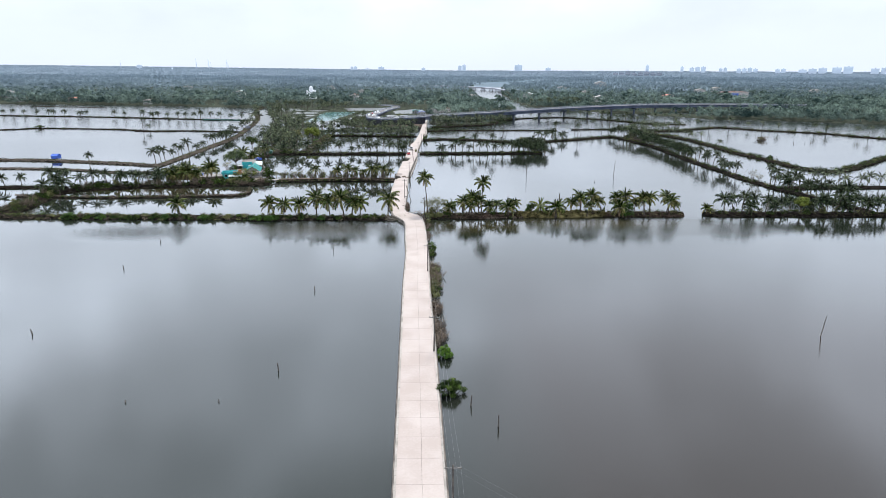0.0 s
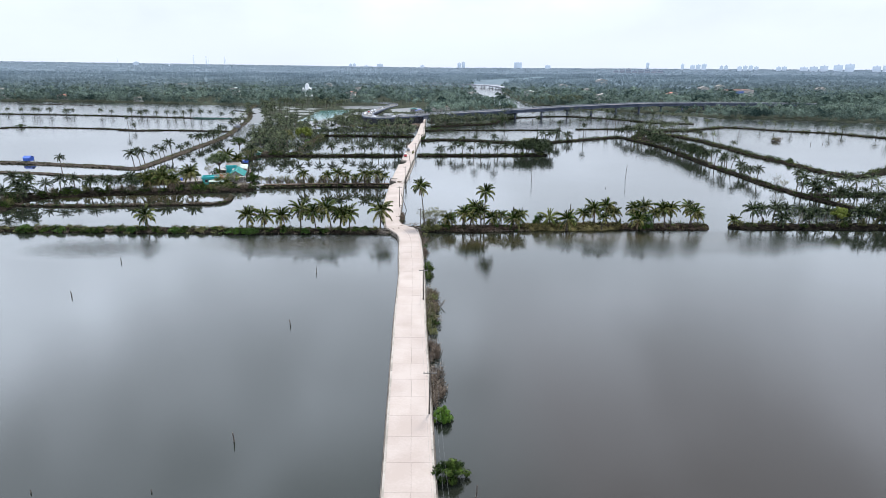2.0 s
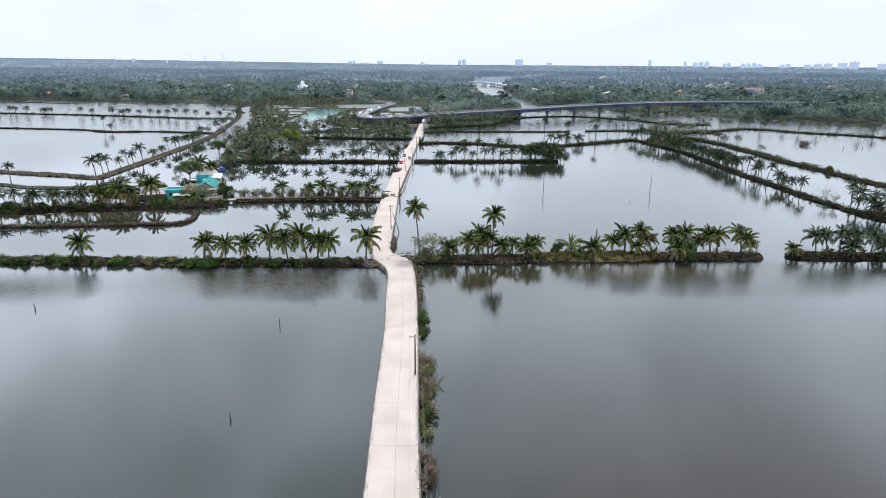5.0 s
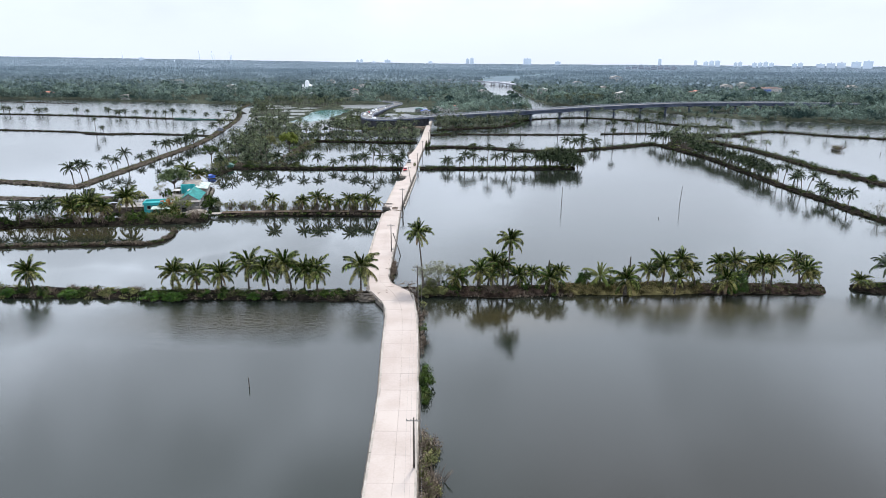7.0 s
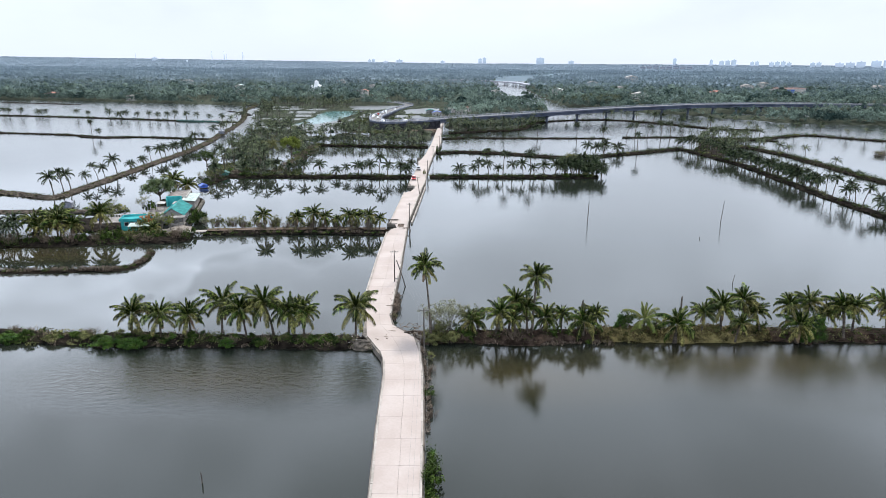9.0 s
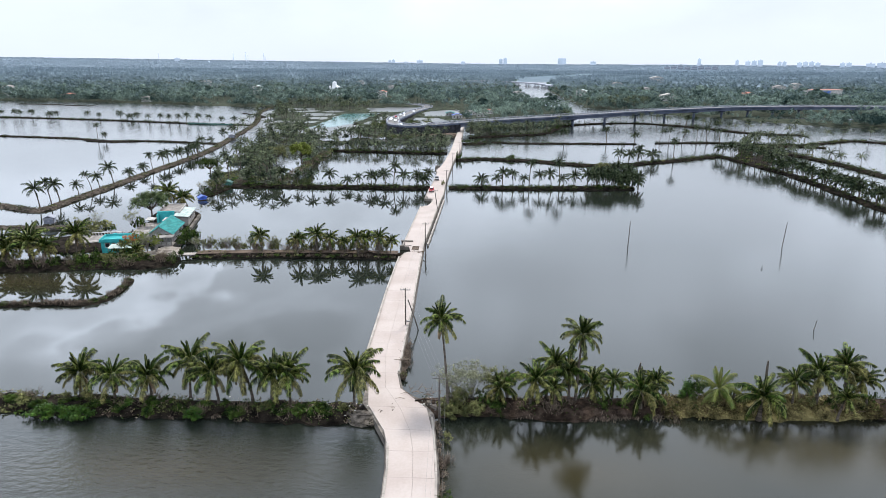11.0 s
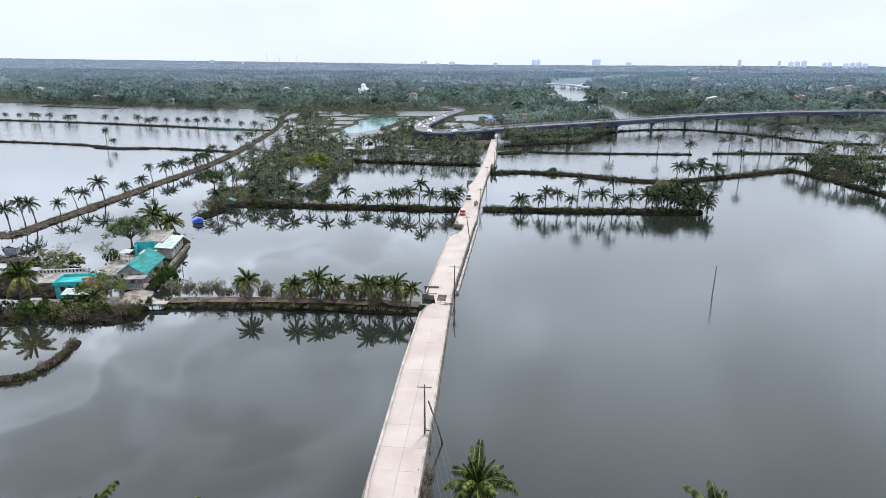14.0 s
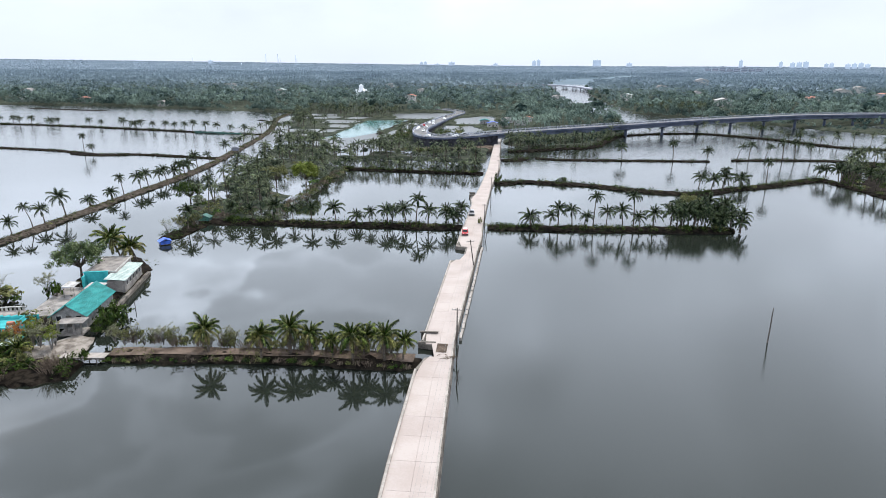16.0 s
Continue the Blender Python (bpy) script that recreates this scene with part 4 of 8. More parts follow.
def frond_geo(L, lift, droop, n, seed, leaf=0.30, wide=0.17, segs=2, g=None, m=None, twist=0.0):
    """A feathered palm leaf: an arching rib with leaflets hanging off both sides."""
    rng = random.Random(seed)
    g = g or Geo()
    S = 7
    pts, x, z = [], 0.0, 0.0
    for i in range(S + 1):
        pts.append(Vector((x, 0, z)))
        a = radians(lift - droop * ((i + 0.5) / S) ** 1.35)
        x, z = x + L / S * math.cos(a), z + L / S * math.sin(a)

    def at(s):
        k = min(int(s * S), S - 1)
        return pts[k].lerp(pts[k + 1], s * S - k), (pts[k + 1] - pts[k]).normalized()
    v, f = [], []
    for i, p in enumerate(pts):
        w = 0.060 * (1 - i / S) + 0.012
        if segs == 1:
            v += [p + Vector((0, w, 0)), p + Vector((0, -w, 0))]
            if i:
                k = (i - 1) * 2
                f += [(k, k + 2, k + 3, k + 1)]
            continue
        v += [p + Vector((0, w, 0)), p + Vector((0, 0, w)), p + Vector((0, -w, 0))]
        if i:
            k = (i - 1) * 3
            f += [(k, k + 3, k + 4, k + 1), (k + 1, k + 4, k + 5, k + 2)]
    for i in range(n):
        s = 0.12 + 0.87 * i / (n - 1)
        p, d = at(min(s, 0.999))
        up = Vector((-d.z, 0, d.x))
        ln = L * leaf * (0.34 + 0.66 * math.sin(math.pi * min(1, (s * 0.82 + 0.14))) ** 0.8) * rng.uniform(0.8, 1.12)
        for sd in (1, -1):
            dip = rng.uniform(0.3, 0.95)
            o = (d * rng.uniform(0.5, 0.85) + Vector((0, sd, 0)) - up * dip).normalized()
            q = p + o * ln * 0.5
            tip = q + (o * 0.7 + Vector((0, 0, -0.6 - dip * 0.5))) * ln * 0.5
            e = d * wide * 0.5
            k = len(v)
            if segs == 2:
                v += [p - e * 0.6, p + e * 0.6, q + e, q - e, tip]
                f += [(k, k + 1, k + 2, k + 3), (k + 3, k + 2, k + 4)]
            else:
                v += [p - e, p + e, q * 0.45 + tip * 0.55]
                f += [(k, k + 1, k + 2)]
    if m is not None:
        v = [m @ p for p in v]
    return g.add([tuple(p) for p in v], f)


FRONDS = {}


def frond_mesh(kind, seed, material):
    key = (kind, seed, material.name)
    if key not in FRONDS:
        lift, droop, L = {"spear": (80, 30, 3.3), "up": (64, 74, 4.2), "mid": (34, 104, 4.5), "low": (-12, 66, 4.2), "dead": (-62, 24, 2.9)}[kind]
        rng = random.Random(seed * 13 + len(kind))
        g = frond_geo(L * rng.uniform(0.92, 1.08), lift + rng.uniform(-7, 7), droop + rng.uniform(-12, 12), 40, seed, wide=0.125, leaf=0.215 if kind != "spear" else 0.15)
        me = FRONDS[key] = g.mesh("frond", material)
        me.materials.append(FROND_RIB if kind != "dead" else material)
        for k in range(14):
            me.polygons[k].material_index = 1
    return FRONDS[key]


def trunk_geo(H, lean, seed, r0=0.19, r1=0.11, sides=8, n=13):
    rng = random.Random(seed)
    a = rng.uniform(0, 6.28)
    pts, rad = [], []
    for i in range(n + 1):
        t = i / n
        bow = lean * H * (0.25 * t + 0.75 * t ** 1.8)
        pts.append((math.cos(a) * bow, math.sin(a) * bow, H * t - 0.5 * (i == 0)))
        rad.append((r0 + (r1 - r0) * t) * (1.35 if i == 0 else 1) * (1.05 if i % 2 else 0.97))
    return Geo().tube(pts, rad, sides), Vector(pts[-1])


def frond_plan(rng, count, old):
    """Kinds of leaf from the heart outwards, with their headings."""
    out = []
    for i in range(count):
        t = i / count
        kind = "spear" if t < 0.19 else "up" if t < 0.48 else "mid" if t < 0.74 else "low" if t < 0.92 or not old else "dead"
        out.append((kind, i * 137.5 + rng.uniform(-14, 14), rng.uniform(-6, 6)))
    return out


def palm_full(H, lean, seed, size, young, label):
    """A palm near the road, every leaf a part."""
    rng = random.Random(seed)
    root = thing("coconut_palm", label, "palm tree", group="coconut palms")
    g, head = trunk_geo(H, lean, seed, r0=0.20 if H > 3 else 0.24)
    part("trunk", g.mesh("trunk", TRUNK), root)
    for kind, yaw, tip in frond_plan(rng, 30 if not young else 17, not young):
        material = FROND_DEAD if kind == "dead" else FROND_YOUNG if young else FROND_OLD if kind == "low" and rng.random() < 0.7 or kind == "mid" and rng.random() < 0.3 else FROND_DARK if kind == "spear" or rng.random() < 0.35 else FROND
        me = frond_mesh(kind, rng.randrange(3), material)
        m = Matrix.Translation(head) @ pose(0, 0, 0, 0, tip, yaw) @ Matrix.Scale(size * rng.uniform(0.85, 1.1), 4)
        part("frond", me, root, "withered brown frond" if kind == "dead" else "", m)
    if H > 4:
        g = Geo()
        for i in range(9):
            w = rng.uniform(0, 6.28)
            c = head + Vector((math.cos(w) * 0.28, math.sin(w) * 0.28, -0.25 - rng.random() * 0.35))
            g.tube([c + Vector((0, 0, 0.13)), c + Vector((0, 0, 0.08)), c, c + Vector((0, 0, -0.1)), c + Vector((0, 0, -0.14))], [0.03, 0.1, 0.13, 0.09, 0.02], 6)
        part("coconut_bunch", g.mesh("coconut_bunch", LEAF_OLIVE, True), root, "bunch of green coconuts")
    return root


def palm_plain(H, lean, seed, size, label, count=23, n=13):
    """A palm further off: trunk and one crown."""
    rng = random.Random(seed)
    root = thing("coconut_palm", label, "palm tree", group="coconut palms")
    g, head = trunk_geo(H, lean, seed, sides=6, n=8)
    part("trunk", g.mesh("trunk", TRUNK), root)
    g = Geo()
    for kind, yaw, tip in frond_plan(rng, count, True):
        lift, droop, L = {"spear": (78, 40, 2.9), "up": (62, 96, 3.8), "mid": (34, 116, 3.9), "low": (2, 84, 3.5), "dead": (-58, 30, 2.6)}[kind]
        frond_geo(L * size * rng.uniform(0.85, 1.1), lift + rng.uniform(-8, 8), droop + rng.uniform(-12, 12), n, rng.random(), leaf=0.30, wide=0.25, segs=1, g=g, m=Matrix.Translation(head) @ pose(0, 0, 0, 0, tip, yaw))
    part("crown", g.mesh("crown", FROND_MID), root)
    return root


PALMS = {}
PALM_LABEL = {3: "short coconut palm with arching green fronds", 5: "coconut palm with drooping fronds and a slim trunk", 6: "coconut palm with a full green crown", 8: "tall coconut palm with a bare grey trunk",
              10: "tall thin coconut palm standing above the others", 13: "very tall leaning coconut palm with a skirt of dead fronds"}


def palm(x, y, top, near=False, z=0.8, young=False, slim=False, towards=None):
    """A coconut palm whose crown's heart is at height top."""
    rng = random.Random(round(x * 31 + y * 17))
    H = max(1.2, top - z - 0.3)
    cls = min(PALM_LABEL, key=lambda c: abs(c - top))
    key = (cls, near, young or slim and 2, rng.randrange(2 if cls > 8 else 4) if towards is None else 2 + rng.randrange(2))
    turn = rng.uniform(0, 360)
    if towards is not None:
        turn = towards - math.degrees(random.Random(cls * 10 + key[3] + 100 * near).uniform(0, 6.28))
    m = pose(x, y, z - 0.05, 0, 0, turn)
    if key not in PALMS:
        Hc = max(1.2, cls - z - 0.3)
        seed = cls * 10 + key[3] + 100 * near
        lean = (0.05, 0.13, 0.20, 0.28)[key[3]]
        size = (0.71 if slim else 0.72 if cls <= 3 else 0.82 if cls >= 8 else 0.96) if near else 0.84 if cls <= 3 else 0.78 if cls >= 8 else 0.95
        label = ("young yellow-green palm with upright fronds" if young else PALM_LABEL[cls])
        ob = palm_full(Hc, lean, seed, size, young, label) if near else palm_plain(Hc, lean, seed, size, label)
        PALMS[key] = (ob, Hc, [False])
    ob, Hc, used = PALMS[key]
    s = min(1.25, max(0.8, H / Hc))
    ms = m @ Matrix.Scale(s * rng.uniform(0.97, 1.03), 4)
    if not used[0]:
        used[0] = True
        ob.matrix_basis = ms
        return ob
    return copy_thing(ob, ms)


FRONT_WEST = [(-78.6, 189.6, 4.7), (-51.5, 190.2, 5.1), (-46.4, 189.6, 4.7), (-41.7, 190.3, 4.9), (-36.4, 190.4, 6.2), (-32.0, 189.2, 5.7), (-27.9, 190.5, 6.3), (-25.3, 190.5, 5.4), (-22.6, 189.9, 5.1), (-13.9, 189.4, 6.4)]
FRONT_EAST = [(12.3, 190.2, 4.2), (11.6, 192.6, 6.4), (15.5, 192.1, 11.0), (9.3, 190.7, 5.4), (4.9, 191.9, 3.1), (14.6, 192.1, 5.3), (17.6, 193.1, 3.2), (20.4, 192.1, 4.9), (25.6, 192.2, 5.5), (23.8, 190.9, 3.2), (38.8, 189.9, 3.3), (44.1, 192.4, 4.3),
              (47.2, 192.5, 5.4), (48.7, 189.9, 4.2), (50.8, 192.5, 6.2), (53.9, 192.6, 4.5), (58.0, 192.6, 6.1), (61.5, 192.7, 6.6), (59.1, 190.4, 3.9), (67.3, 191.5, 5.4), (74.8, 192.5, 4.9), (64.6, 193.4, 5.4), (69.6, 193.0, 5.8), (77.3, 192.8, 4.6), (76.0, 194.0, 5.6)]
HOUSE_LANE = [(-48.4, 256.9, 4.2), (-39.6, 256.1, 4.1), (-35.4, 257.5, 4.5), (-31.9, 257.5, 4.8), (-28.6, 257.2, 4.1), (-25.3, 256.5, 4.4), (-24.0, 258.4, 4.9), (-20.5, 256.9, 4.3), (-17.7, 257.2, 4.4)]
palm(-1.5, 189.2, 12.5, near=True, towards=110)
for p in FRONT_WEST:
    palm(*p, near=True)
for p in FRONT_EAST:
    palm(*p, near=True, slim=True)
palm(-89.7, 300.2, 6.2, near=True)
palm(-85.0, 298.8, 4.9, near=True)
for p in HOUSE_LANE:
    palm(p[0], p[1], p[2] * 1.1, near=True, slim=True)
palm(34.3, 192.4, 3.7, near=True, young=True)
palm(88.4, 193.2, 2.6, near=True)
for p in [(96.9, 193.8, 5.7), (107.3, 193.6, 4.9), (112.6, 193.4, 4.4), (115.2, 194.2, 4.8), (124.6, 193.4, 4.8), (126.0, 194.6, 5.6), (130.0, 193.6, 5.8), (134.4, 194.2, 5.2), (139.4, 193.8, 5.0), (144.4, 194.4, 4.8), (93.9, 193.6, 5.4), (99.9, 194.1, 5.4), (103.9, 194.1, 6.0), (101.2, 192.6, 3.3), (110, 193, 3.1), (122.2, 193.6, 3.3), (127.7, 194.1, 4.5), (132.3, 193.6, 3.3), (136.9, 194.6, 5.4), (141.5, 193.6, 2.9), (148, 194.5, 4.5), (153, 193.5, 5.2), (160, 194.5, 4.0), (166, 193.5, 5.0)]:
    palm(*p)
# the house island and its lane
for p in [(-94.0, 247.4, 4.8), (-89.0, 249.2, 6.2), (-100.7, 250, 5.4), (-97.5, 246.5, 5.2), (-104, 246.8, 4.8), (-102.5, 244.5, 4.4), (-76.0, 252.2, 3.0)]:
    palm(*p, near=True)
for p in [(-88.6, 329.5, 6.0), (-108, 245.8, 5.2), (-112, 244.8, 4.6),
          (-107, 242, 5.2), (-115, 241.5, 5.0), (-121, 240, 5.4),
          (-117, 243.8, 5.0), (-122, 242.3, 4.4), (-127, 241.3, 5.6), (-131, 239.3, 6.4), (-134, 236.3, 5.0), (-137, 234.3, 7.4), (-139, 229.3, 6.0), (-142, 237.3, 7.2), (-144, 240.3, 6.0), (-136, 225.3, 4.4), (-147, 241, 6.8), (-140, 221.3, 5.0), (-138, 231.3, 4.0),
          (-159.7, 241, 4.2), (-166.3, 241, 4.2), (-172, 241.5, 3.8), (-185, 242, 4.0), (-197, 242, 4.6), (-97.6, 364, 8.4)]:
    palm(*p)
# the canal bund
for p in [(-133.3, 300.8, 6.9), (-132.9, 305.8, 8.4), (-132.2, 309.0, 6.6), (-132.2, 319.2, 4.2), (-132.7, 327.5, 7.2), (-132.6, 332.1, 4.5), (-132.2, 340.5, 6.9), (-131.9, 352.1, 2.7), (-133.0, 365, 3.0), (-132.0, 369.8, 7.6), (-133.0, 381.8, 5.1), (-133.3, 387.2, 5.1), (-132.5, 394.1, 4.5), (-132.8, 399.1, 4.9),
          (-133.0, 406.6, 3.5), (-133.5, 411.9, 5.6), (-134, 416, 4.2), (-134.5, 420.3, 4.0), (-135.8, 430.9, 6.4), (-137.9, 447.3, 4.2), (-142, 474.9, 5.2), (-146, 501.5, 4.4)]:
    palm(*p, towards=180 + 25 * math.sin(p[1]))
palm(-155, 282.5, 7.4)
# the long northern bunds
for p in [(-377.5, 609.5, 4.6), (-364.5, 607, 5.2), (-358.5, 605.8, 5.0), (-348.5, 604.7, 4.9), (-332.3, 602.5, 3.6), (-325.1, 602.4, 4.9), (-296.4, 594.5, 5.4), (-286.1, 592.7, 4.6), (-267.2, 589.2, 5.3), (-258.1, 586.5, 3.4),
          (-251.7, 585.3, 4.9), (-242.1, 582.7, 4.7), (-231.5, 580.3, 5.2), (-224.1, 577.6, 5.0), (-216.0, 576, 5.3), (-209.4, 573.8, 6.6), (-199.3, 571.5, 6.6), (-189.7, 569.2, 6.0), (-179.5, 566.6, 4.3), (-169.2, 563.5, 5.2),
          (-390, 611.5, 4.8), (-402, 613.5, 5.2), (-412, 615.5, 4.6), (-428, 617.5, 5.0), (-213.6, 468, 9.3), (-207.9, 466.5, 4.2)]:
    palm(*p)
# second, third and fourth bunds
for p in [(-57.3, 340.5, 4.7), (-50.3, 341.2, 4.7), (-44.6, 340.9, 3.0), (-40.4, 340.4, 4.2), (-35.2, 340.9, 5.1), (-34.1, 342.1, 4.6), (-30.0, 340.5, 5.1), (-27.1, 340.5, 8.1), (-23.7, 340.9, 5.4), (-18.5, 340.5, 5.4), (-16.3, 341.3, 3.8),
          (-15.4, 342.7, 6.0), (-63, 341.3, 4.4), (-69, 341.3, 5.0), (-75, 341.3, 4.2), (-82, 341.3, 4.6),
          (5.0, 342.2, 3.8), (10.4, 342.5, 4.1), (12.7, 342.8, 6.3), (16.6, 343.2, 5.7), (19.7, 342.6, 4.1), (22.5, 343.9, 9.4), (26.0, 343.2, 5.7), (30.6, 343.8, 6.2), (33.6, 344.1, 10.2), (34.9, 342.4, 4.5), (38.8, 343.8, 5.3), (43.9, 345.2, 5.2),
          (53.9, 476.3, 7.0), (77.9, 477.3, 8.1), (93.9, 478.2, 5.5), (109.2, 482.3, 8.5), (114.5, 482.3, 9.0), (122.0, 482.3, 8.5), (131.8, 486.5, 8.5), (137.4, 486.5, 8.1), (144.7, 486, 8.6), (66.9, 398.9, 6.3), (96.4, 414.6, 10.3), (71.8, 400, 5.3),
          (76.4, 402.5, 5.3), (77.7, 404.7, 7.4), (122.5, 432.3, 5.0), (85.5, 409.3, 3.9)]:
    palm(*p)


CROWD = []


def crowd(x, y, top):
    """A palm of the crowded groves, joined with its neighbours later."""
    CROWD.append((x, y, top))


def grove(x0, x1, y0, y1, count, lo, hi, seed, keep=None, plant=crowd):
    rng = random.Random(seed)
    for i in range(count):
        x, y = rng.uniform(x0, x1), rng.uniform(y0, y1)
        if keep is None or keep(x, y):
            plant(x, y, rng.uniform(lo, hi))


def along(name, count, lo, hi, seed, s0=0.0, s1=1.0, plant=crowd):
    rng = random.Random(seed)
    line, side, half, height = BUNDS[name]
    for i in range(count):
        k = int((s0 + (s1 - s0) * (i + rng.uniform(0.1, 0.9)) / count) * (len(line) - 1))
        o = rng.uniform(-0.45, 0.45) * half
        plant(line[k][0] + side[k][0] * o, line[k][1] + side[k][1] * o, rng.uniform(lo, hi))


grove(45, 62, 342, 356, 24, 2.8, 7.0, 31, plant=palm)
grove(150, 196, 530, 592, 26, 5.0, 9.0, 34, lambda x, y: abs(y - (590 - (x - 150) * 1.3)) < 9, plant=palm)
grove(118, 175, 728, 800, 40, 8.0, 12.0, 35, lambda x, y: y > 722 + (150 - x) * 1.2)
along("bund_diagonal_east", 34, 3.6, 8.0, 32, 0.0, 0.70, plant=palm)
along("bund_diagonal_east", 17, 3.6, 7.5, 134, 0.79, 0.97, plant=palm)
along("bund_diagonal_east", 16, 3.0, 5.5, 132, 0.15, 0.5, plant=palm)
along("bund_spur_east", 14, 4.0, 7.0, 33)
along("bund_outer_east", 6, 3.5, 6.5, 34, 0.05, 0.32)
grove(128, 182, 382, 478, 44, 4.0, 8.5, 135, lambda x, y: bool(inside(np.array([x]), np.array([y]), MARSH)[0]))
along("bund_cross_east", 30, 3.6, 6.8, 35)
along("bund_back_east", 16, 4.0, 7.5, 36)
along("bund_bridge_side", 40, 4.0, 8.0, 37)
along("bund_third_west", 26, 2.2, 4.8, 38)


def on_land(x, y):
    return bool(land_at(np.array([x]), np.array([y]))[0])


grove(0, 50, 505, 526, 34, 4.5, 8.0, 39, lambda x, y: y > 501 + x * 0.5)
grove(-64, -10, 458, 472, 15, 4.0, 7.0, 40, on_land)
grove(-64, -10, 474, 490, 10, 4.0, 6.5, 43, on_land)
grove(-130, -58, 344, 515, 170, 4.0, 9.0, 41, on_land)
# the thickest stand runs slantwise up the strip
STAND = [(-94, 352), (-111, 424), (-122, 494), (-182, 651), (-165, 670), (-100, 520), (-85, 499), (-69, 403), (-71, 363)]
grove(-182, -69, 352, 670, 250, 4.5, 10.0, 141, lambda x, y: bool(inside(np.array([x]), np.array([y]), STAND)[0]) and on_land(x, y))
grove(-40, -12, 452, 474, 22, 3.5, 6.5, 142, on_land)
along("bund_canal_west", 14, 4.0, 7.0, 46, 0.55, 0.95)
grove(-100, -74, 512, 530, 8, 5.0, 8.0, 47, on_land)
grove(-175, -118, 515, 745, 90, 4.0, 7.0, 42, on_land)
grove(-96, -64, 484, 491, 14, 5.5, 9.0, 149, on_land)
grove(-62, -12, 486, 498, 9, 4.5, 7.5, 150)
grove(-74, -60, 540, 600, 7, 4.0, 6.5, 151)
along("bund_pond_divider", 3, 2.0, 3.0, 49)
grove(-118, -62, 690, 752, 16, 4.0, 6.0, 50, on_land)
grove(-190, -100, 690, 760, 60, 5.0, 9.0, 48, on_land)
grove(70, 160, 600, 640, 20, 5.0, 8.0, 44, on_land)


def crowd_templates(rng):
    """Crown and stem of a coarse palm whose heart is at the origin, as triangles."""
    g = Geo()
    for kind, yaw, tip in frond_plan(rng, 14, True):
        lift, droop, L = {"spear": (78, 50, 3.0), "up": (60, 100, 3.9), "mid": (32, 116, 3.9), "low": (0, 84, 3.5), "dead": (-56, 34, 2.7)}[kind]
        frond_geo(L * rng.uniform(0.85, 1.1), lift, droop + rng.uniform(-12, 12), 11, rng.random(), leaf=0.28, wide=0.29, segs=1, g=g, m=pose(0, 0, 0, 0, tip, yaw))
    tri = []
    for f in g.f:
        for k in range(1, len(f) - 1):
            tri += [g.v[f[0]], g.v[f[k]], g.v[f[k + 1]]]
    return np.array(tri)


def plant_crowd():
    rng = random.Random(77)
    crowns = [crowd_templates(rng) for i in range(5)]
    cv, tv = [], []
    for x, y, top in CROWD:
        T = rng.choice(crowns)
        a, s = rng.uniform(0, 6.28), rng.uniform(0.8, 1.1)
        lx, ly = rng.gauss(0, 0.5), rng.gauss(0, 0.5)
        P = np.empty(T.shape)
        P[:, 0] = (T[:, 0] * math.cos(a) - T[:, 1] * math.sin(a)) * s + x + lx
        P[:, 1] = (T[:, 0] * math.sin(a) + T[:, 1] * math.cos(a)) * s + y + ly
        P[:, 2] = T[:, 2] * s + top
        cv.append(P)
        for k in range(5):
            b, c = k * 1.2566, (k + 1) * 1.2566
            p = [(x + 0.18 * math.cos(b), y + 0.18 * math.sin(b), 0.3), (x + 0.18 * math.cos(c), y + 0.18 * math.sin(c), 0.3), (x + lx + 0.1 * math.cos(c), y + ly + 0.1 * math.sin(c), top), (x + lx + 0.1 * math.cos(b), y + ly + 0.1 * math.sin(b), top)]
            tv.append(np.array([p[0], p[1], p[2], p[0], p[2], p[3]]))
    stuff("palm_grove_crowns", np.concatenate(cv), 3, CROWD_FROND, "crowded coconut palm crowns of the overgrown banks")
    stuff("palm_grove_stems", np.concatenate(tv), 3, TRUNK, "slim grey palm stems of the overgrown banks")


plant_crowd()

# ---- shrubs ----


def leaves(g, centre, radii, count, size, rng, flat=0.35):
    """Small leaves on the skin and in the body of one clump."""
    for i in range(count):
        d = Vector((rng.gauss(0, 1), rng.gauss(0, 1), rng.gauss(0, 1))).normalized()
        r = rng.random() ** 0.4
        p = Vector((centre[0] + d.x * radii[0] * r, centre[1] + d.y * radii[1] * r, centre[2] + d.z * radii[2] * r))
        a = (d + Vector((rng.gauss(0, flat), rng.gauss(0, flat), rng.gauss(0, flat) + 0.4))).normalized()
        u = a.cross(Vector((rng.gauss(0, 1), rng.gauss(0, 1), rng.gauss(0, 1)))).normalized() * size * rng.uniform(0.6, 1.3)
        w = a.cross(u) * 0.55
        g.add([tuple(p - u), tuple(p + w), tuple(p + u), tuple(p - w)], [(0, 1, 2, 3)])


SHRUBS = {}


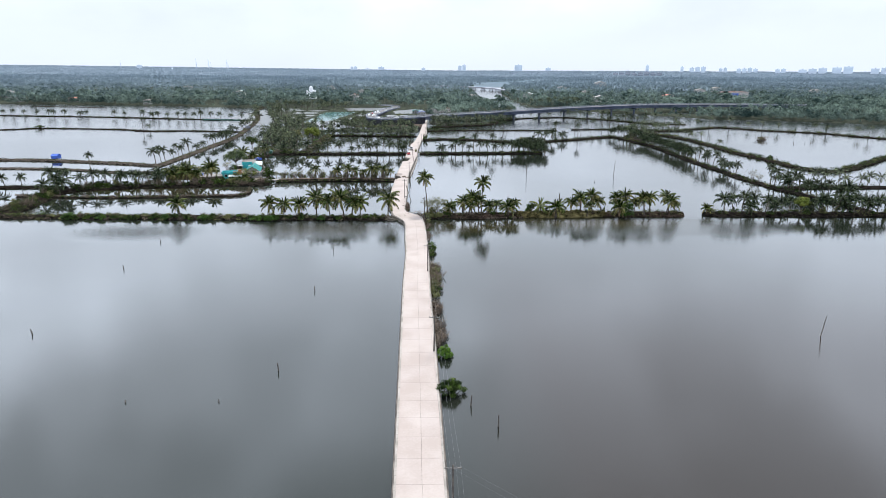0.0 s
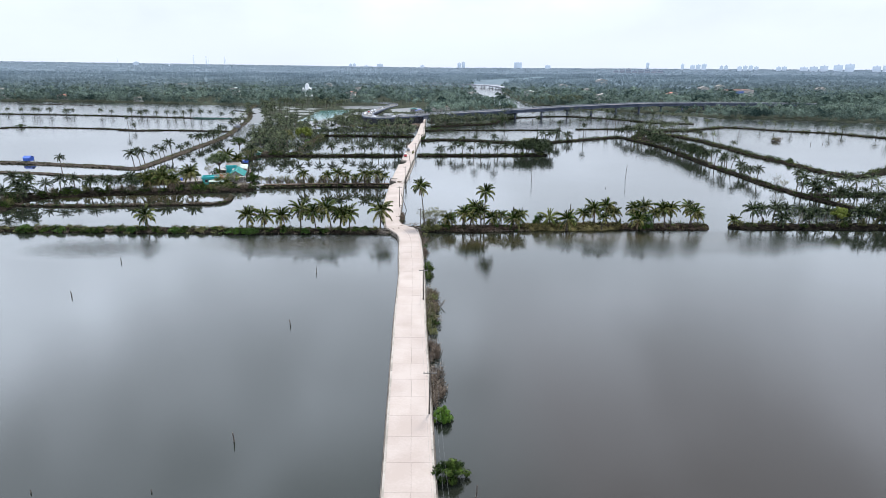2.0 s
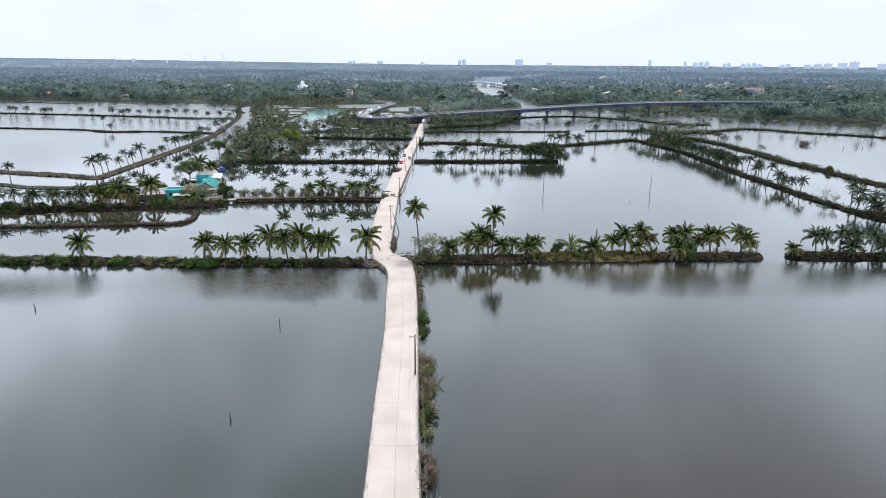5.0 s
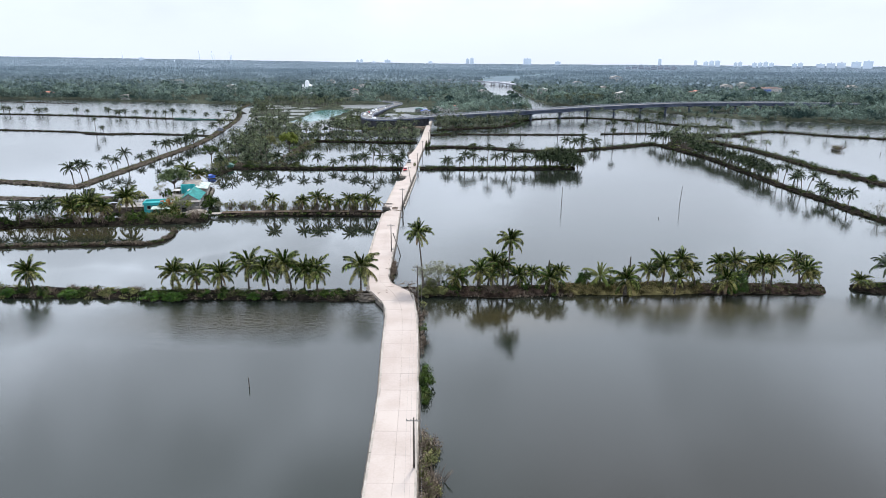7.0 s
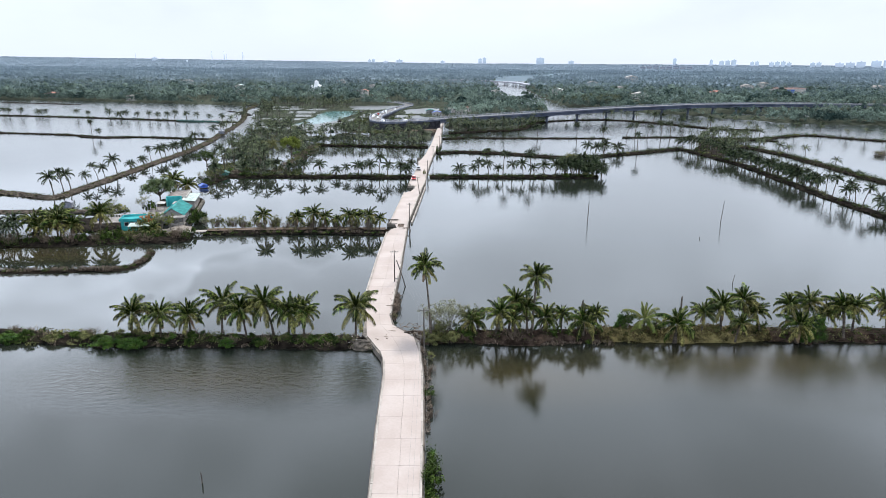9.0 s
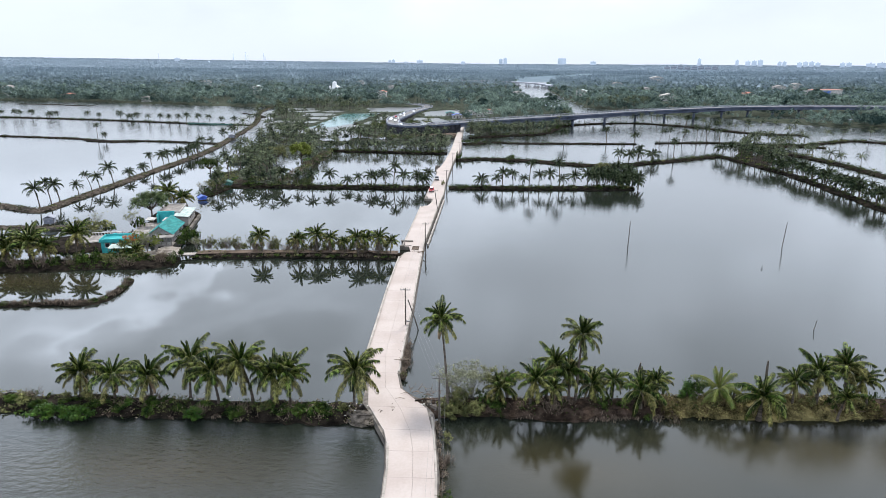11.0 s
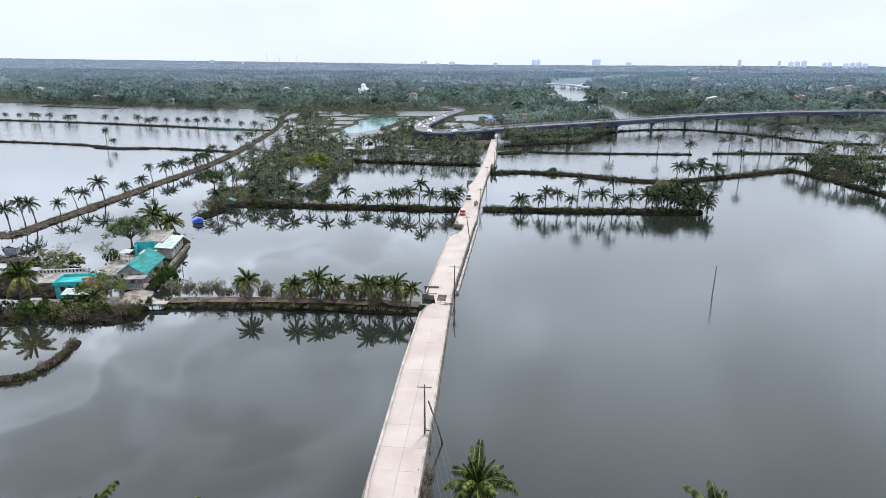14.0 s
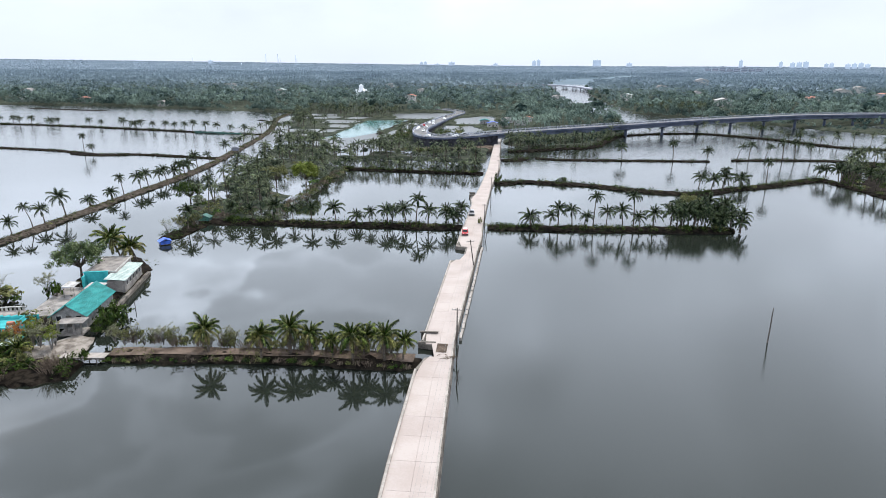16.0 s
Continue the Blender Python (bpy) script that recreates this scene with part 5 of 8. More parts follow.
def shrub(x, y, r, h, z=0.7, kind="green", label="", name="shrub", category="shrub"):
    material, stem = {"green": (LEAF, TRUNK), "bright": (LEAF_BRIGHT, TRUNK), "olive": (LEAF_OLIVE, TRUNK), "dry": (DRY, DRY)}[kind]
    rng = random.Random(round(x * 13 + y * 7))
    key = (kind, rng.randrange(3))
    if key not in SHRUBS:
        g, s = Geo(), Geo()
        for i in range(9):
            a, q = rng.uniform(0, 6.28), rng.uniform(0.1, 0.72)
            c = (math.cos(a) * q, math.sin(a) * q, rng.uniform(0.25, 0.78) * (1.25 - q * 0.6))
            rr = rng.uniform(0.24, 0.4)
            if kind != "dry":
                leaves(g, c, (rr, rr, rr * 0.85), 24, 0.115, rng)
            s.tube([(0, 0, -0.1), (c[0] * 0.5, c[1] * 0.5, c[2] * 0.6), c], [0.03, 0.022, 0.008], 4, False)
        if kind == "dry":
            for i in range(80):
                a, q = rng.uniform(0, 6.28), rng.uniform(0.0, 0.8)
                b = Vector((math.cos(a) * q, math.sin(a) * q, 0))
                t = b + Vector((rng.gauss(0, 0.22) + b.x * 0.35, rng.gauss(0, 0.22) + b.y * 0.35, rng.uniform(0.35, 0.95)))
                g.tube([b, b.lerp(t, 0.6) + Vector((0, 0, 0.08)), t], [0.018, 0.016, 0.006], 3, False)
            leaves(g, (0, 0, 0.35), (0.7, 0.7, 0.35), 60, 0.06, rng)
        root = thing(name, label or {"green": "dense dark green shrub on the bank", "bright": "fresh bright green bush", "olive": "sparse olive leafed shrub", "dry": "clump of dry grey-brown stalks"}[kind], category, group="bank shrubs")
        part("foliage", g.mesh("foliage", material), root)
        part("stem", s.mesh("stem", stem), root)
        SHRUBS[key] = [root, False]
    m = pose(x, y, z - 0.1, 0, 0, rng.uniform(0, 360)) @ Matrix.Diagonal((r, r, h, 1))
    rec = SHRUBS[key]
    if not rec[1]:
        rec[1] = True
        rec[0].matrix_basis = m
        return rec[0]
    ob = copy_thing(rec[0], m)
    if label:
        ob["label"] = label
    return ob


MASS = {"green": [], "olive": [], "bright": [], "dry": []}


def low_shrub(x, y, r, h, z, kind):
    """One shrub of the unbroken bank growth, joined with its neighbours later."""
    MASS[kind].append((x, y, z, r, h))


def plant_mass():
    rng = np.random.default_rng(17)
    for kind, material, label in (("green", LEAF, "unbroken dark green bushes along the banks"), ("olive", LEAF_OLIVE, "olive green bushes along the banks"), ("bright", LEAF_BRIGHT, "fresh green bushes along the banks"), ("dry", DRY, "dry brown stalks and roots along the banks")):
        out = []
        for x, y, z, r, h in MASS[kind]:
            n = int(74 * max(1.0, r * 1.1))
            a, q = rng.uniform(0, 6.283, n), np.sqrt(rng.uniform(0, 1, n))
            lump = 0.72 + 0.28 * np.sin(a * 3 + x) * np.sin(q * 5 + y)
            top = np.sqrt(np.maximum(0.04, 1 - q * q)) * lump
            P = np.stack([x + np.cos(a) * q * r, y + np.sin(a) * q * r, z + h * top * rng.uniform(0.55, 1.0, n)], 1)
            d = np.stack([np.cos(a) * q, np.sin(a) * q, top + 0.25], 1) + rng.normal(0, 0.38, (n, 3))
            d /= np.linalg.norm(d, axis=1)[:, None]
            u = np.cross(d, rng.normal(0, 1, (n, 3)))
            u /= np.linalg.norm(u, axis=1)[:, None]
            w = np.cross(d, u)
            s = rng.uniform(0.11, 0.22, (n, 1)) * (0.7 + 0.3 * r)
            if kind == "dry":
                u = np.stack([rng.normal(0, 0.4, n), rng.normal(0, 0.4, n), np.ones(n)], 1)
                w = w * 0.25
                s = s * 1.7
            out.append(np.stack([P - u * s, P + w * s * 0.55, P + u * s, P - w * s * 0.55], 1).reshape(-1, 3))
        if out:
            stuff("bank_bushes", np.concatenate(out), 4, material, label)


# along the water's edge beside the road
for x, y, r, h, k in [(1.3, 98, 1.3, 1.1, "dry"), (1.2, 101.5, 1.3, 1.3, "dry"), (1.4, 104, 1.0, 1.0, "dry"),
                      (1.0, 110.5, 1.1, 1.2, "dry"), (1.0, 113.5, 1.0, 1.0, "dry"), (0.9, 122.5, 1.3, 1.5, "green"), (0.8, 125.3, 1.2, 1.2, "olive"), (0.7, 129, 1.4, 1.3, "dry"), (0.8, 132, 1.5, 1.3, "dry"), (0.6, 135.5, 1.5, 1.2, "olive"), (0.5, 138.5, 1.2, 1.0, "dry"),
                      (0.0, 149.5, 1.0, 1.2, "olive"), (-0.1, 152.5, 1.1, 1.5, "green"), (-0.1, 155.5, 1.1, 1.3, "green"), (-0.2, 158.5, 0.8, 0.9, "bright"), (-0.8, 167, 0.8, 0.9, "dry"), (-1.0, 172, 0.9, 1.0, "green"), (-1.2, 179, 0.8, 0.9, "dry"), (-1.4, 183, 0.9, 1.0, "olive"),
                      (-8.3, 202, 0.8, 1.1, "dry"), (-8.5, 205.5, 0.8, 1.4, "dry"), (-8.7, 198.5, 0.8, 0.9, "olive")]:
    shrub(x, y, r, h, 0.15, k, {"green": "rounded dark green mangrove bush in the water beside the road", "bright": "fresh green mangrove bush beside the road", "dry": "dry grey-brown reeds at the road's edge", "olive": "olive green weeds at the road's edge"}[k])


def mangrove(x, y, rx, ry, h, material, label, seed, per=80, size=0.14):
    """A dense rounded bush standing in the water."""
    rng = random.Random(seed)
    root = thing("mangrove_bush", label, "bush", pose(x, y, 0.0))
    g, s = Geo(), Geo()
    for i in range(26):
        a, q = i * 2.4, math.sqrt((i + 0.5) / 26)
        w = 1 + 0.28 * math.sin(a * 2 + seed) + rng.uniform(-0.16, 0.16)
        c = (math.cos(a) * rx * q * 0.72 * w, math.sin(a) * ry * q * 0.72 * w, h * (0.22 + 0.46 * (1 - q * q) * w + rng.uniform(-0.14, 0.18)))
        k = rng.uniform(0.7, 1.15)
        leaves(g, c, (rx * 0.30 * k, ry * 0.30 * k, h * 0.20 * k), per, size, rng)
        s.tube([(c[0] * 0.3, c[1] * 0.3, -0.4), (c[0] * 0.7, c[1] * 0.7, c[2] * 0.5), c], [0.04, 0.03, 0.012], 4, False)
    part("foliage", g.mesh("foliage", material), root)
    part("stem", s.mesh("stem", TRUNK), root)


mangrove(2.6, 80.0, 2.1, 1.8, 2.5, LEAF, "dense rounded dark green mangrove bush in the water", 1, 150, 0.13)
mangrove(2.0, 92.0, 1.4, 1.7, 1.9, LEAF_BRIGHT, "bright green mangrove bush at the road's edge", 2, 130, 0.12)


for _i, (_x, _y, _rx, _h, _m) in enumerate([(-53.5, 186.0, 2.5, 1.9, LEAF_MANGROVE), (-49.4, 185.9, 2.5, 2.0, LEAF_MANGROVE), (-44.8, 187.4, 1.5, 1.3, LEAF), (-40.6, 187.2, 1.4, 1.2, LEAF), (-34.3, 186.8, 1.8, 1.6, LEAF_MANGROVE), (-28.6, 187.2, 1.4, 1.2, LEAF),
                                             (-23.5, 187.3, 1.3, 1.1, LEAF), (-19.5, 187.6, 1.1, 1.1, LEAF_MANGROVE), (-15.4, 188.1, 0.8, 1.1, LEAF_MANGROVE), (-58.5, 188.6, 1.7, 1.5, LEAF_OLIVE), (-63.5, 188.2, 2.2, 1.6, LEAF_OLIVE), (-70.5, 187.4, 2.2, 1.7, LEAF_MANGROVE),
                                             (-75.5, 188.0, 1.6, 1.3, LEAF), (-86.0, 188.6, 2.0, 1.7, LEAF), (-95.5, 188.8, 2.0, 1.5, LEAF_OLIVE), (-103.0, 189.0, 2.4, 1.8, LEAF), (-112.5, 188.6, 3.0, 2.3, LEAF_MANGROVE)]):
    mangrove(_x, _y, _rx, _rx * 0.7, _h, _m, {"mangrove_leaf": "rounded fresh green bush overhanging the water", "shrub_leaf": "rounded dark green bush on the bund's edge", "olive_leaf": "low olive green bush on the bund"}[_m.name], 20 + _i, 62, 0.15)
mangrove(-1.2, 189.2, 1.9, 1.5, 2.0, LEAF_OLIVE, "rounded olive mangrove bush on the verge", 30)
mangrove(2.0, 189.3, 2.1, 1.5, 2.3, LEAF_OLIVE, "rounded olive mangrove bush at the bund's foot", 31)
mangrove(4.9, 190.0, 1.6, 1.3, 1.9, LEAF, "rounded green mangrove bush at the bund's foot", 32)
mangrove(62.2, 190.6, 1.9, 1.5, 5.6, LEAF_MANGROVE, "tall dense green mangrove bush on the bund", 3)
mangrove(60.2, 190.4, 1.3, 1.2, 3.4, LEAF_MANGROVE, "dense green mangrove bush on the bund", 4)
mangrove(30.6, 193.4, 1.5, 1.2, 4.6, LEAF_MANGROVE, "upright dense green bush on the bund", 5)
mangrove(-70.2, 265.6, 2.4, 3.4, 3.2, LEAF, "dense dark green bush beside the teal-roofed house", 7)
mangrove(-79.4, 248.6, 2.4, 1.4, 1.7, LEAF, "dense dark green bush on the island's bank", 8)
mangrove(-86.4, 247.6, 2.6, 1.4, 1.6, LEAF, "dense dark green bush on the island's bank", 9)
mangrove(-74.0, 249.6, 2.0, 1.4, 1.6, LEAF, "dense dark green bush on the island's bank", 10)
mangrove(-99.4, 272.0, 4.8, 2.2, 2.9, LEAF_OLIVE, "wide spreading olive green bush behind the terrace", 11)


def shrubs_along(name, count, r, h, kinds, seed, s0=0.0, s1=1.0, spread=0.8, plant=shrub):
    rng = random.Random(seed)
    line, side, half, height = BUNDS[name]
    for i in range(count):
        k = int((s0 + (s1 - s0) * (i + rng.uniform(0, 1)) / count) * (len(line) - 1))
        o = rng.uniform(-spread, spread) * half
        plant(line[k][0] + side[k][0] * o, line[k][1] + side[k][1] * o, r * rng.uniform(0.65, 1.35), h * rng.uniform(0.6, 1.35), height * 0.75, rng.choice(kinds))


shrubs_along("bund_front_west", 44, 1.1, 0.9, ["green", "olive", "dry", "green", "olive", "dry"], 51, 0.05)
shrubs_along("bund_front_east", 12, 1.0, 1.1, ["green", "olive", "dry"], 52, 0.08)
shrubs_along("bund_front_creepers", 14, 1.1, 1.2, ["olive", "olive", "dry", "green"], 152, 0.08, spread=0.5)
# bushes overhanging the water on the near side of the front bunds
_e = random.Random(64)
for _i in range(40):
    _x = -11 - _i * 2.9 + _e.uniform(-0.8, 0.8)
    low_shrub(_x, 187.1 + 0.35 * math.sin(_x * 0.7) + (0.02 * max(0, -_x - 57)), _e.uniform(0.8, 1.3), _e.uniform(0.5, 0.9), 0.05, _e.choice(["green", "dry", "olive", "dry"]))
for _i in range(26):
    _x = -17 - _i * 3.9 + _e.uniform(-1.2, 1.2)
    _r = _e.uniform(1.2, 2.0)
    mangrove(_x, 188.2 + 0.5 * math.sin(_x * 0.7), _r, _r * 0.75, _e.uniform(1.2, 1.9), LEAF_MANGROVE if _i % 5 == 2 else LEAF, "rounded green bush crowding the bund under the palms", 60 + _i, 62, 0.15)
for _i in range(16):
    _x = 6 + _i * 1.42 + _e.uniform(-0.4, 0.4)
    low_shrub(_x, 189.5 + 0.3 * math.sin(_x * 0.6), _e.uniform(0.7, 1.1), _e.uniform(0.5, 0.9), 0.05, _e.choice(["dry", "dry", "green"]))
for _i in range(130):
    _k = BUNDS["bund_ridge"][0][min(_i * len(BUNDS["bund_ridge"][0]) // 130, len(BUNDS["bund_ridge"][0]) - 1)]
    low_shrub(_k[0] + _e.uniform(-0.4, 0.4), _k[1] + _e.uniform(-0.4, 0.4), _e.uniform(0.6, 1.1), _e.uniform(0.5, 0.95), 0.32, _e.choice(["dry", "dry", "dry", "green"]))
shrubs_along("bund_front_far_east", 30, 1.4, 1.6, ["green", "olive"], 53, 0.0, 0.6)
for _i in range(30):
    shrub(-20 - _i * 1.45 + 0.5 * math.sin(_i * 2.1), 259.3 + 0.4 * math.cos(_i * 1.7), 0.9 + 0.35 * math.sin(_i * 1.3) ** 2, 1.5 + 0.9 * math.sin(_i * 0.9 + 1) ** 2, 0.8, ("olive", "dry", "olive", "olive", "dry")[_i % 5])
shrubs_along("bund_third_west", 30, 1.4, 1.5, ["green", "green", "olive"], 56, plant=low_shrub)
shrubs_along("bund_diagonal_east", 44, 1.2, 1.1, ["green", "olive", "green"], 57, 0.0, 0.97, 1.0, plant=low_shrub)
shrubs_along("bund_outer_east", 70, 1.4, 1.3, ["green", "olive", "green"], 66, 0.0, 0.9, 1.0, plant=low_shrub)
shrubs_along("bund_back_east", 40, 1.6, 1.3, ["green", "green", "olive"], 67, plant=low_shrub)
shrubs_along("bund_canal_west", 40, 0.8, 0.5, ["dry", "olive", "dry"], 68, plant=low_shrub)
shrubs_along("bund_third_east", 36, 1.2, 1.1, ["green", "green", "olive"], 58, plant=low_shrub)
shrubs_along("bund_second_west", 26, 1.1, 1.1, ["green", "olive"], 59, plant=low_shrub)
shrubs_along("bund_second_east", 26, 1.1, 1.0, ["green", "olive"], 60, plant=low_shrub)
shrubs_along("bund_house_west", 56, 1.6, 2.0, ["green", "olive", "green", "dry"], 55)
for x, y, r, h, k in [(0.5, 190.5, 1.8, 1.8, "olive"), (3.2, 190.6, 1.6, 1.6, "green"), (-1.5, 190.0, 1.5, 1.5, "olive"), (48, 343.5, 1.8, 1.8, "green"), (56, 345, 1.9, 1.7, "olive"), 
                      (-71.2, 268.5, 2.5, 3.0, "green"), (-70.6, 265.5, 2.3, 2.7, "green"), (-72.8, 249.6, 1.9, 1.5, "green"), (-75.4, 248.0, 1.9, 1.4, "green"), (-78.5, 247.4, 1.8, 1.3, "green"), (-83, 247.4, 1.9, 1.3, "green"), (-70.2, 250.6, 1.5, 1.2, "olive"), (-87, 247.0, 1.9, 1.3, "green"), (-81.5, 250.6, 1.7, 1.6, "green"), (-84.6, 250.2, 1.6, 1.4, "green"), (-77.8, 251.4, 1.5, 1.5, "green"), (-88.5, 249.8, 1.7, 1.5, "olive"), (-92, 249.2, 1.8, 1.6, "green"), (-71.4, 271.5, 1.7, 2.0, "green"), (-70.8, 262.5, 1.5, 1.6, "green"), (-80.6, 254.5, 2.0, 3.2, "olive"), (-79.2, 252.5, 1.8, 2.2, "green"), (-77.6, 254.5, 1.6, 2.8, "olive"),
                      (-84, 263.8, 2.0, 2.6, "olive"), (-98, 275.3, 3.2, 2.4, "olive"), (-102, 276.3, 2.5, 2.0, "olive"), (-95.5, 274.3, 2.0, 1.6, "green"), (219, 413.2, 3.0, 2.4, "dry"), (218, 413.2, 2.0, 1.4, "olive"), (-300, 485.5, 5.0, 2.6, "green"), (-335, 470.5, 9.0, 3.0, "olive"), (174, 317.5, 2.6, 3.0, "green"),
                      (-89, 277.1, 2.1, 4.2, "green"), (20, 412.8, 2.6, 2.6, "green"), (-5, 409.9, 1.6, 2.6, "green"), (-9.3, 342.9, 1.0, 2.2, "olive")]:
    shrub(x, y, r, h, 0.6, k)


for _i in range(230):
    _x, _y = _e.uniform(-128, -56), _e.uniform(344, 560)
    if on_land(_x, _y) and on_land(_x + 1.2, _y - 1.2):
        low_shrub(_x, _y, _e.uniform(1.1, 2.3), _e.uniform(0.8, 2.2), 0.35, _e.choice(["green", "green", "olive", "olive", "green", "bright"]))
for _i in range(110):
    _x, _y = _e.uniform(127, 178), _e.uniform(382, 480)
    if inside(np.array([_x]), np.array([_y]), MARSH)[0] and math.sin(_x * 0.35) * math.sin(_y * 0.22) > -0.45:
        low_shrub(_x, _y, _e.uniform(1.2, 2.2), _e.uniform(0.7, 1.7), 0.25, _e.choice(["green", "olive", "olive", "green", "dry"]))
for _i in range(56):
    low_shrub(-70.6 + _e.uniform(-1.6, 1.2), 345 + _i * 1.55, _e.uniform(1.2, 2.2), _e.uniform(1.0, 2.8), 0.3, _e.choice(["green", "olive", "green", "dry", "dry"]))
for _i in range(70):
    _x, _y = _e.uniform(-106, -72), _e.uniform(343, 392)
    if on_land(_x, _y):
        low_shrub(_x, _y, _e.uniform(1.3, 2.5), _e.uniform(0.9, 2.4), 0.35, _e.choice(["green", "olive", "green", "olive", "dry"]))
for _i in range(34):
    low_shrub(_e.uniform(-46, -30), _e.uniform(552, 640), _e.uniform(1.6, 3.0), _e.uniform(1.0, 2.4), 0.4, _e.choice(["green", "olive", "green"]))
for _i in range(46):
    low_shrub(_e.uniform(-72, -62), _e.uniform(545, 600), _e.uniform(1.6, 3.0), _e.uniform(1.5, 3.6), 0.4, _e.choice(["green", "olive", "green"]))
for _i in range(30):
    low_shrub(_e.uniform(-66, -34), 496 + _e.gauss(0, 3.0), _e.uniform(1.4, 2.6), _e.uniform(1.4, 3.4), 0.5, _e.choice(["green", "olive", "green", "dry"]))
# ragged weeds along the water's edge of the lane bund
for _i in range(58):
    _x = -17 - _i * 0.82 + _e.uniform(-0.3, 0.3)
    _y = float(np.interp(_x, [-64.5, -59, -47, -29, -15], [255.2, 255.9, 257.0, 257.9, 257.7]))
    low_shrub(_x, _y - 1.75 + _e.uniform(-0.35, 0.25), _e.uniform(0.45, 0.8), _e.uniform(0.3, 0.65), _e.uniform(0.2, 0.6), _e.choice(["dry", "dry", "green", "olive", "green"]))
plant_mass()


def broad_tree(x, y, h, spread, seed, material=LEAF, label="broad-crowned tree with a dark spreading canopy", dense=170, size=0.16):
    rng = random.Random(seed)
    root = thing("tree", label, "tree", pose(x, y, 0.6))
    t, c = Geo(), Geo()
    t.tube([(0, 0, -0.4), (0.1, 0.05, h * 0.2), (0.0, 0.2, h * 0.45)], [0.28, 0.22, 0.15], 7)
    for i in range(22):
        a = i * 2.4 + rng.uniform(-0.3, 0.3)
        q = spread * 0.92 * math.sqrt((i + 0.5) / 22) * rng.uniform(0.85, 1.08)
        e = Vector((math.cos(a) * q, math.sin(a) * q, h * (0.34 + 0.58 * math.sqrt(max(0.02, 1 - (q / spread) ** 2)) + rng.uniform(-0.10, 0.06))))
        t.tube([(0, 0.1, h * 0.3), tuple(Vector((e.x * 0.45, e.y * 0.45, h * 0.5))), tuple(e)], [0.12, 0.08, 0.03], 5, False)
        for j in range(3):
            o = Vector((rng.gauss(0, 0.16), rng.gauss(0, 0.16), rng.gauss(0, 0.06))) * spread
            leaves(c, e + o, (spread * 0.22, spread * 0.22, h * 0.13), int(dense * 0.45), size * 1.15, rng)
    part("trunk", t.mesh("trunk", TRUNK), root)
    part("crown", c.mesh("crown", material), root)
    return root


broad_tree(-91.0, 288.0, 8.0, 4.9, 1, LEAF_TREE, "broad round-headed tree with a grey-green canopy behind the house", dense=230, size=0.18)
broad_tree(-104, 361.3, 6.5, 4.5, 2, LEAF)
broad_tree(-86, 391.3, 7.5, 5.5, 3, LEAF_OLIVE, "pale olive round-headed tree among the palms")
broad_tree(-75, 392.0, 9.0, 5.2, 5, LEAF_LIME, "light yellow-green tree among the palms", 230, 0.22)
broad_tree(119.0, 194.2, 5.2, 2.6, 8, LEAF_LIME, "lime green bushy tree among the bund palms", 150, 0.16)
broad_tree(52, 356.3, 7.0, 4.5, 6, LEAF_OLIVE, "olive tree among crowded palms")


def bare_shrub(x, y, h, r, material=PALE_LEAF, label="bare grey-twigged shrub with sparse pale leaves", per=16, size=0.08):
    """A twiggy shrub: many thin forking branches, few leaves."""
    rng = random.Random(round(x * 19 + y * 5))
    root = thing("twiggy_shrub", label, "shrub", pose(x, y, 0.7))
    t, c = Geo(), Geo()
    for i in range(16):
        a, q = i * 2.4 + rng.uniform(-0.4, 0.4), r * rng.uniform(0.25, 1.0)
        e = Vector((math.cos(a) * q, math.sin(a) * q, h * rng.uniform(0.55, 1.0)))
        mid = Vector((e.x * 0.35, e.y * 0.35, e.z * 0.5))
        t.tube([(0, 0, -0.3), tuple(mid), tuple(e)], [0.045, 0.028, 0.010], 4, False)
        for j in range(4):
            k = mid.lerp(e, rng.uniform(0.1, 0.9))
            o = k + Vector((rng.gauss(0, 0.22), rng.gauss(0, 0.22), rng.uniform(0.1, 0.35))) * r * 0.8
            t.tube([tuple(k), tuple(o)], [0.016, 0.006], 3, False)
            leaves(c, o, (r * 0.16, r * 0.16, r * 0.14), per, size, rng)
    part("branch", t.mesh("branch", TWIG), root)
    part("foliage", c.mesh("foliage", material), root)


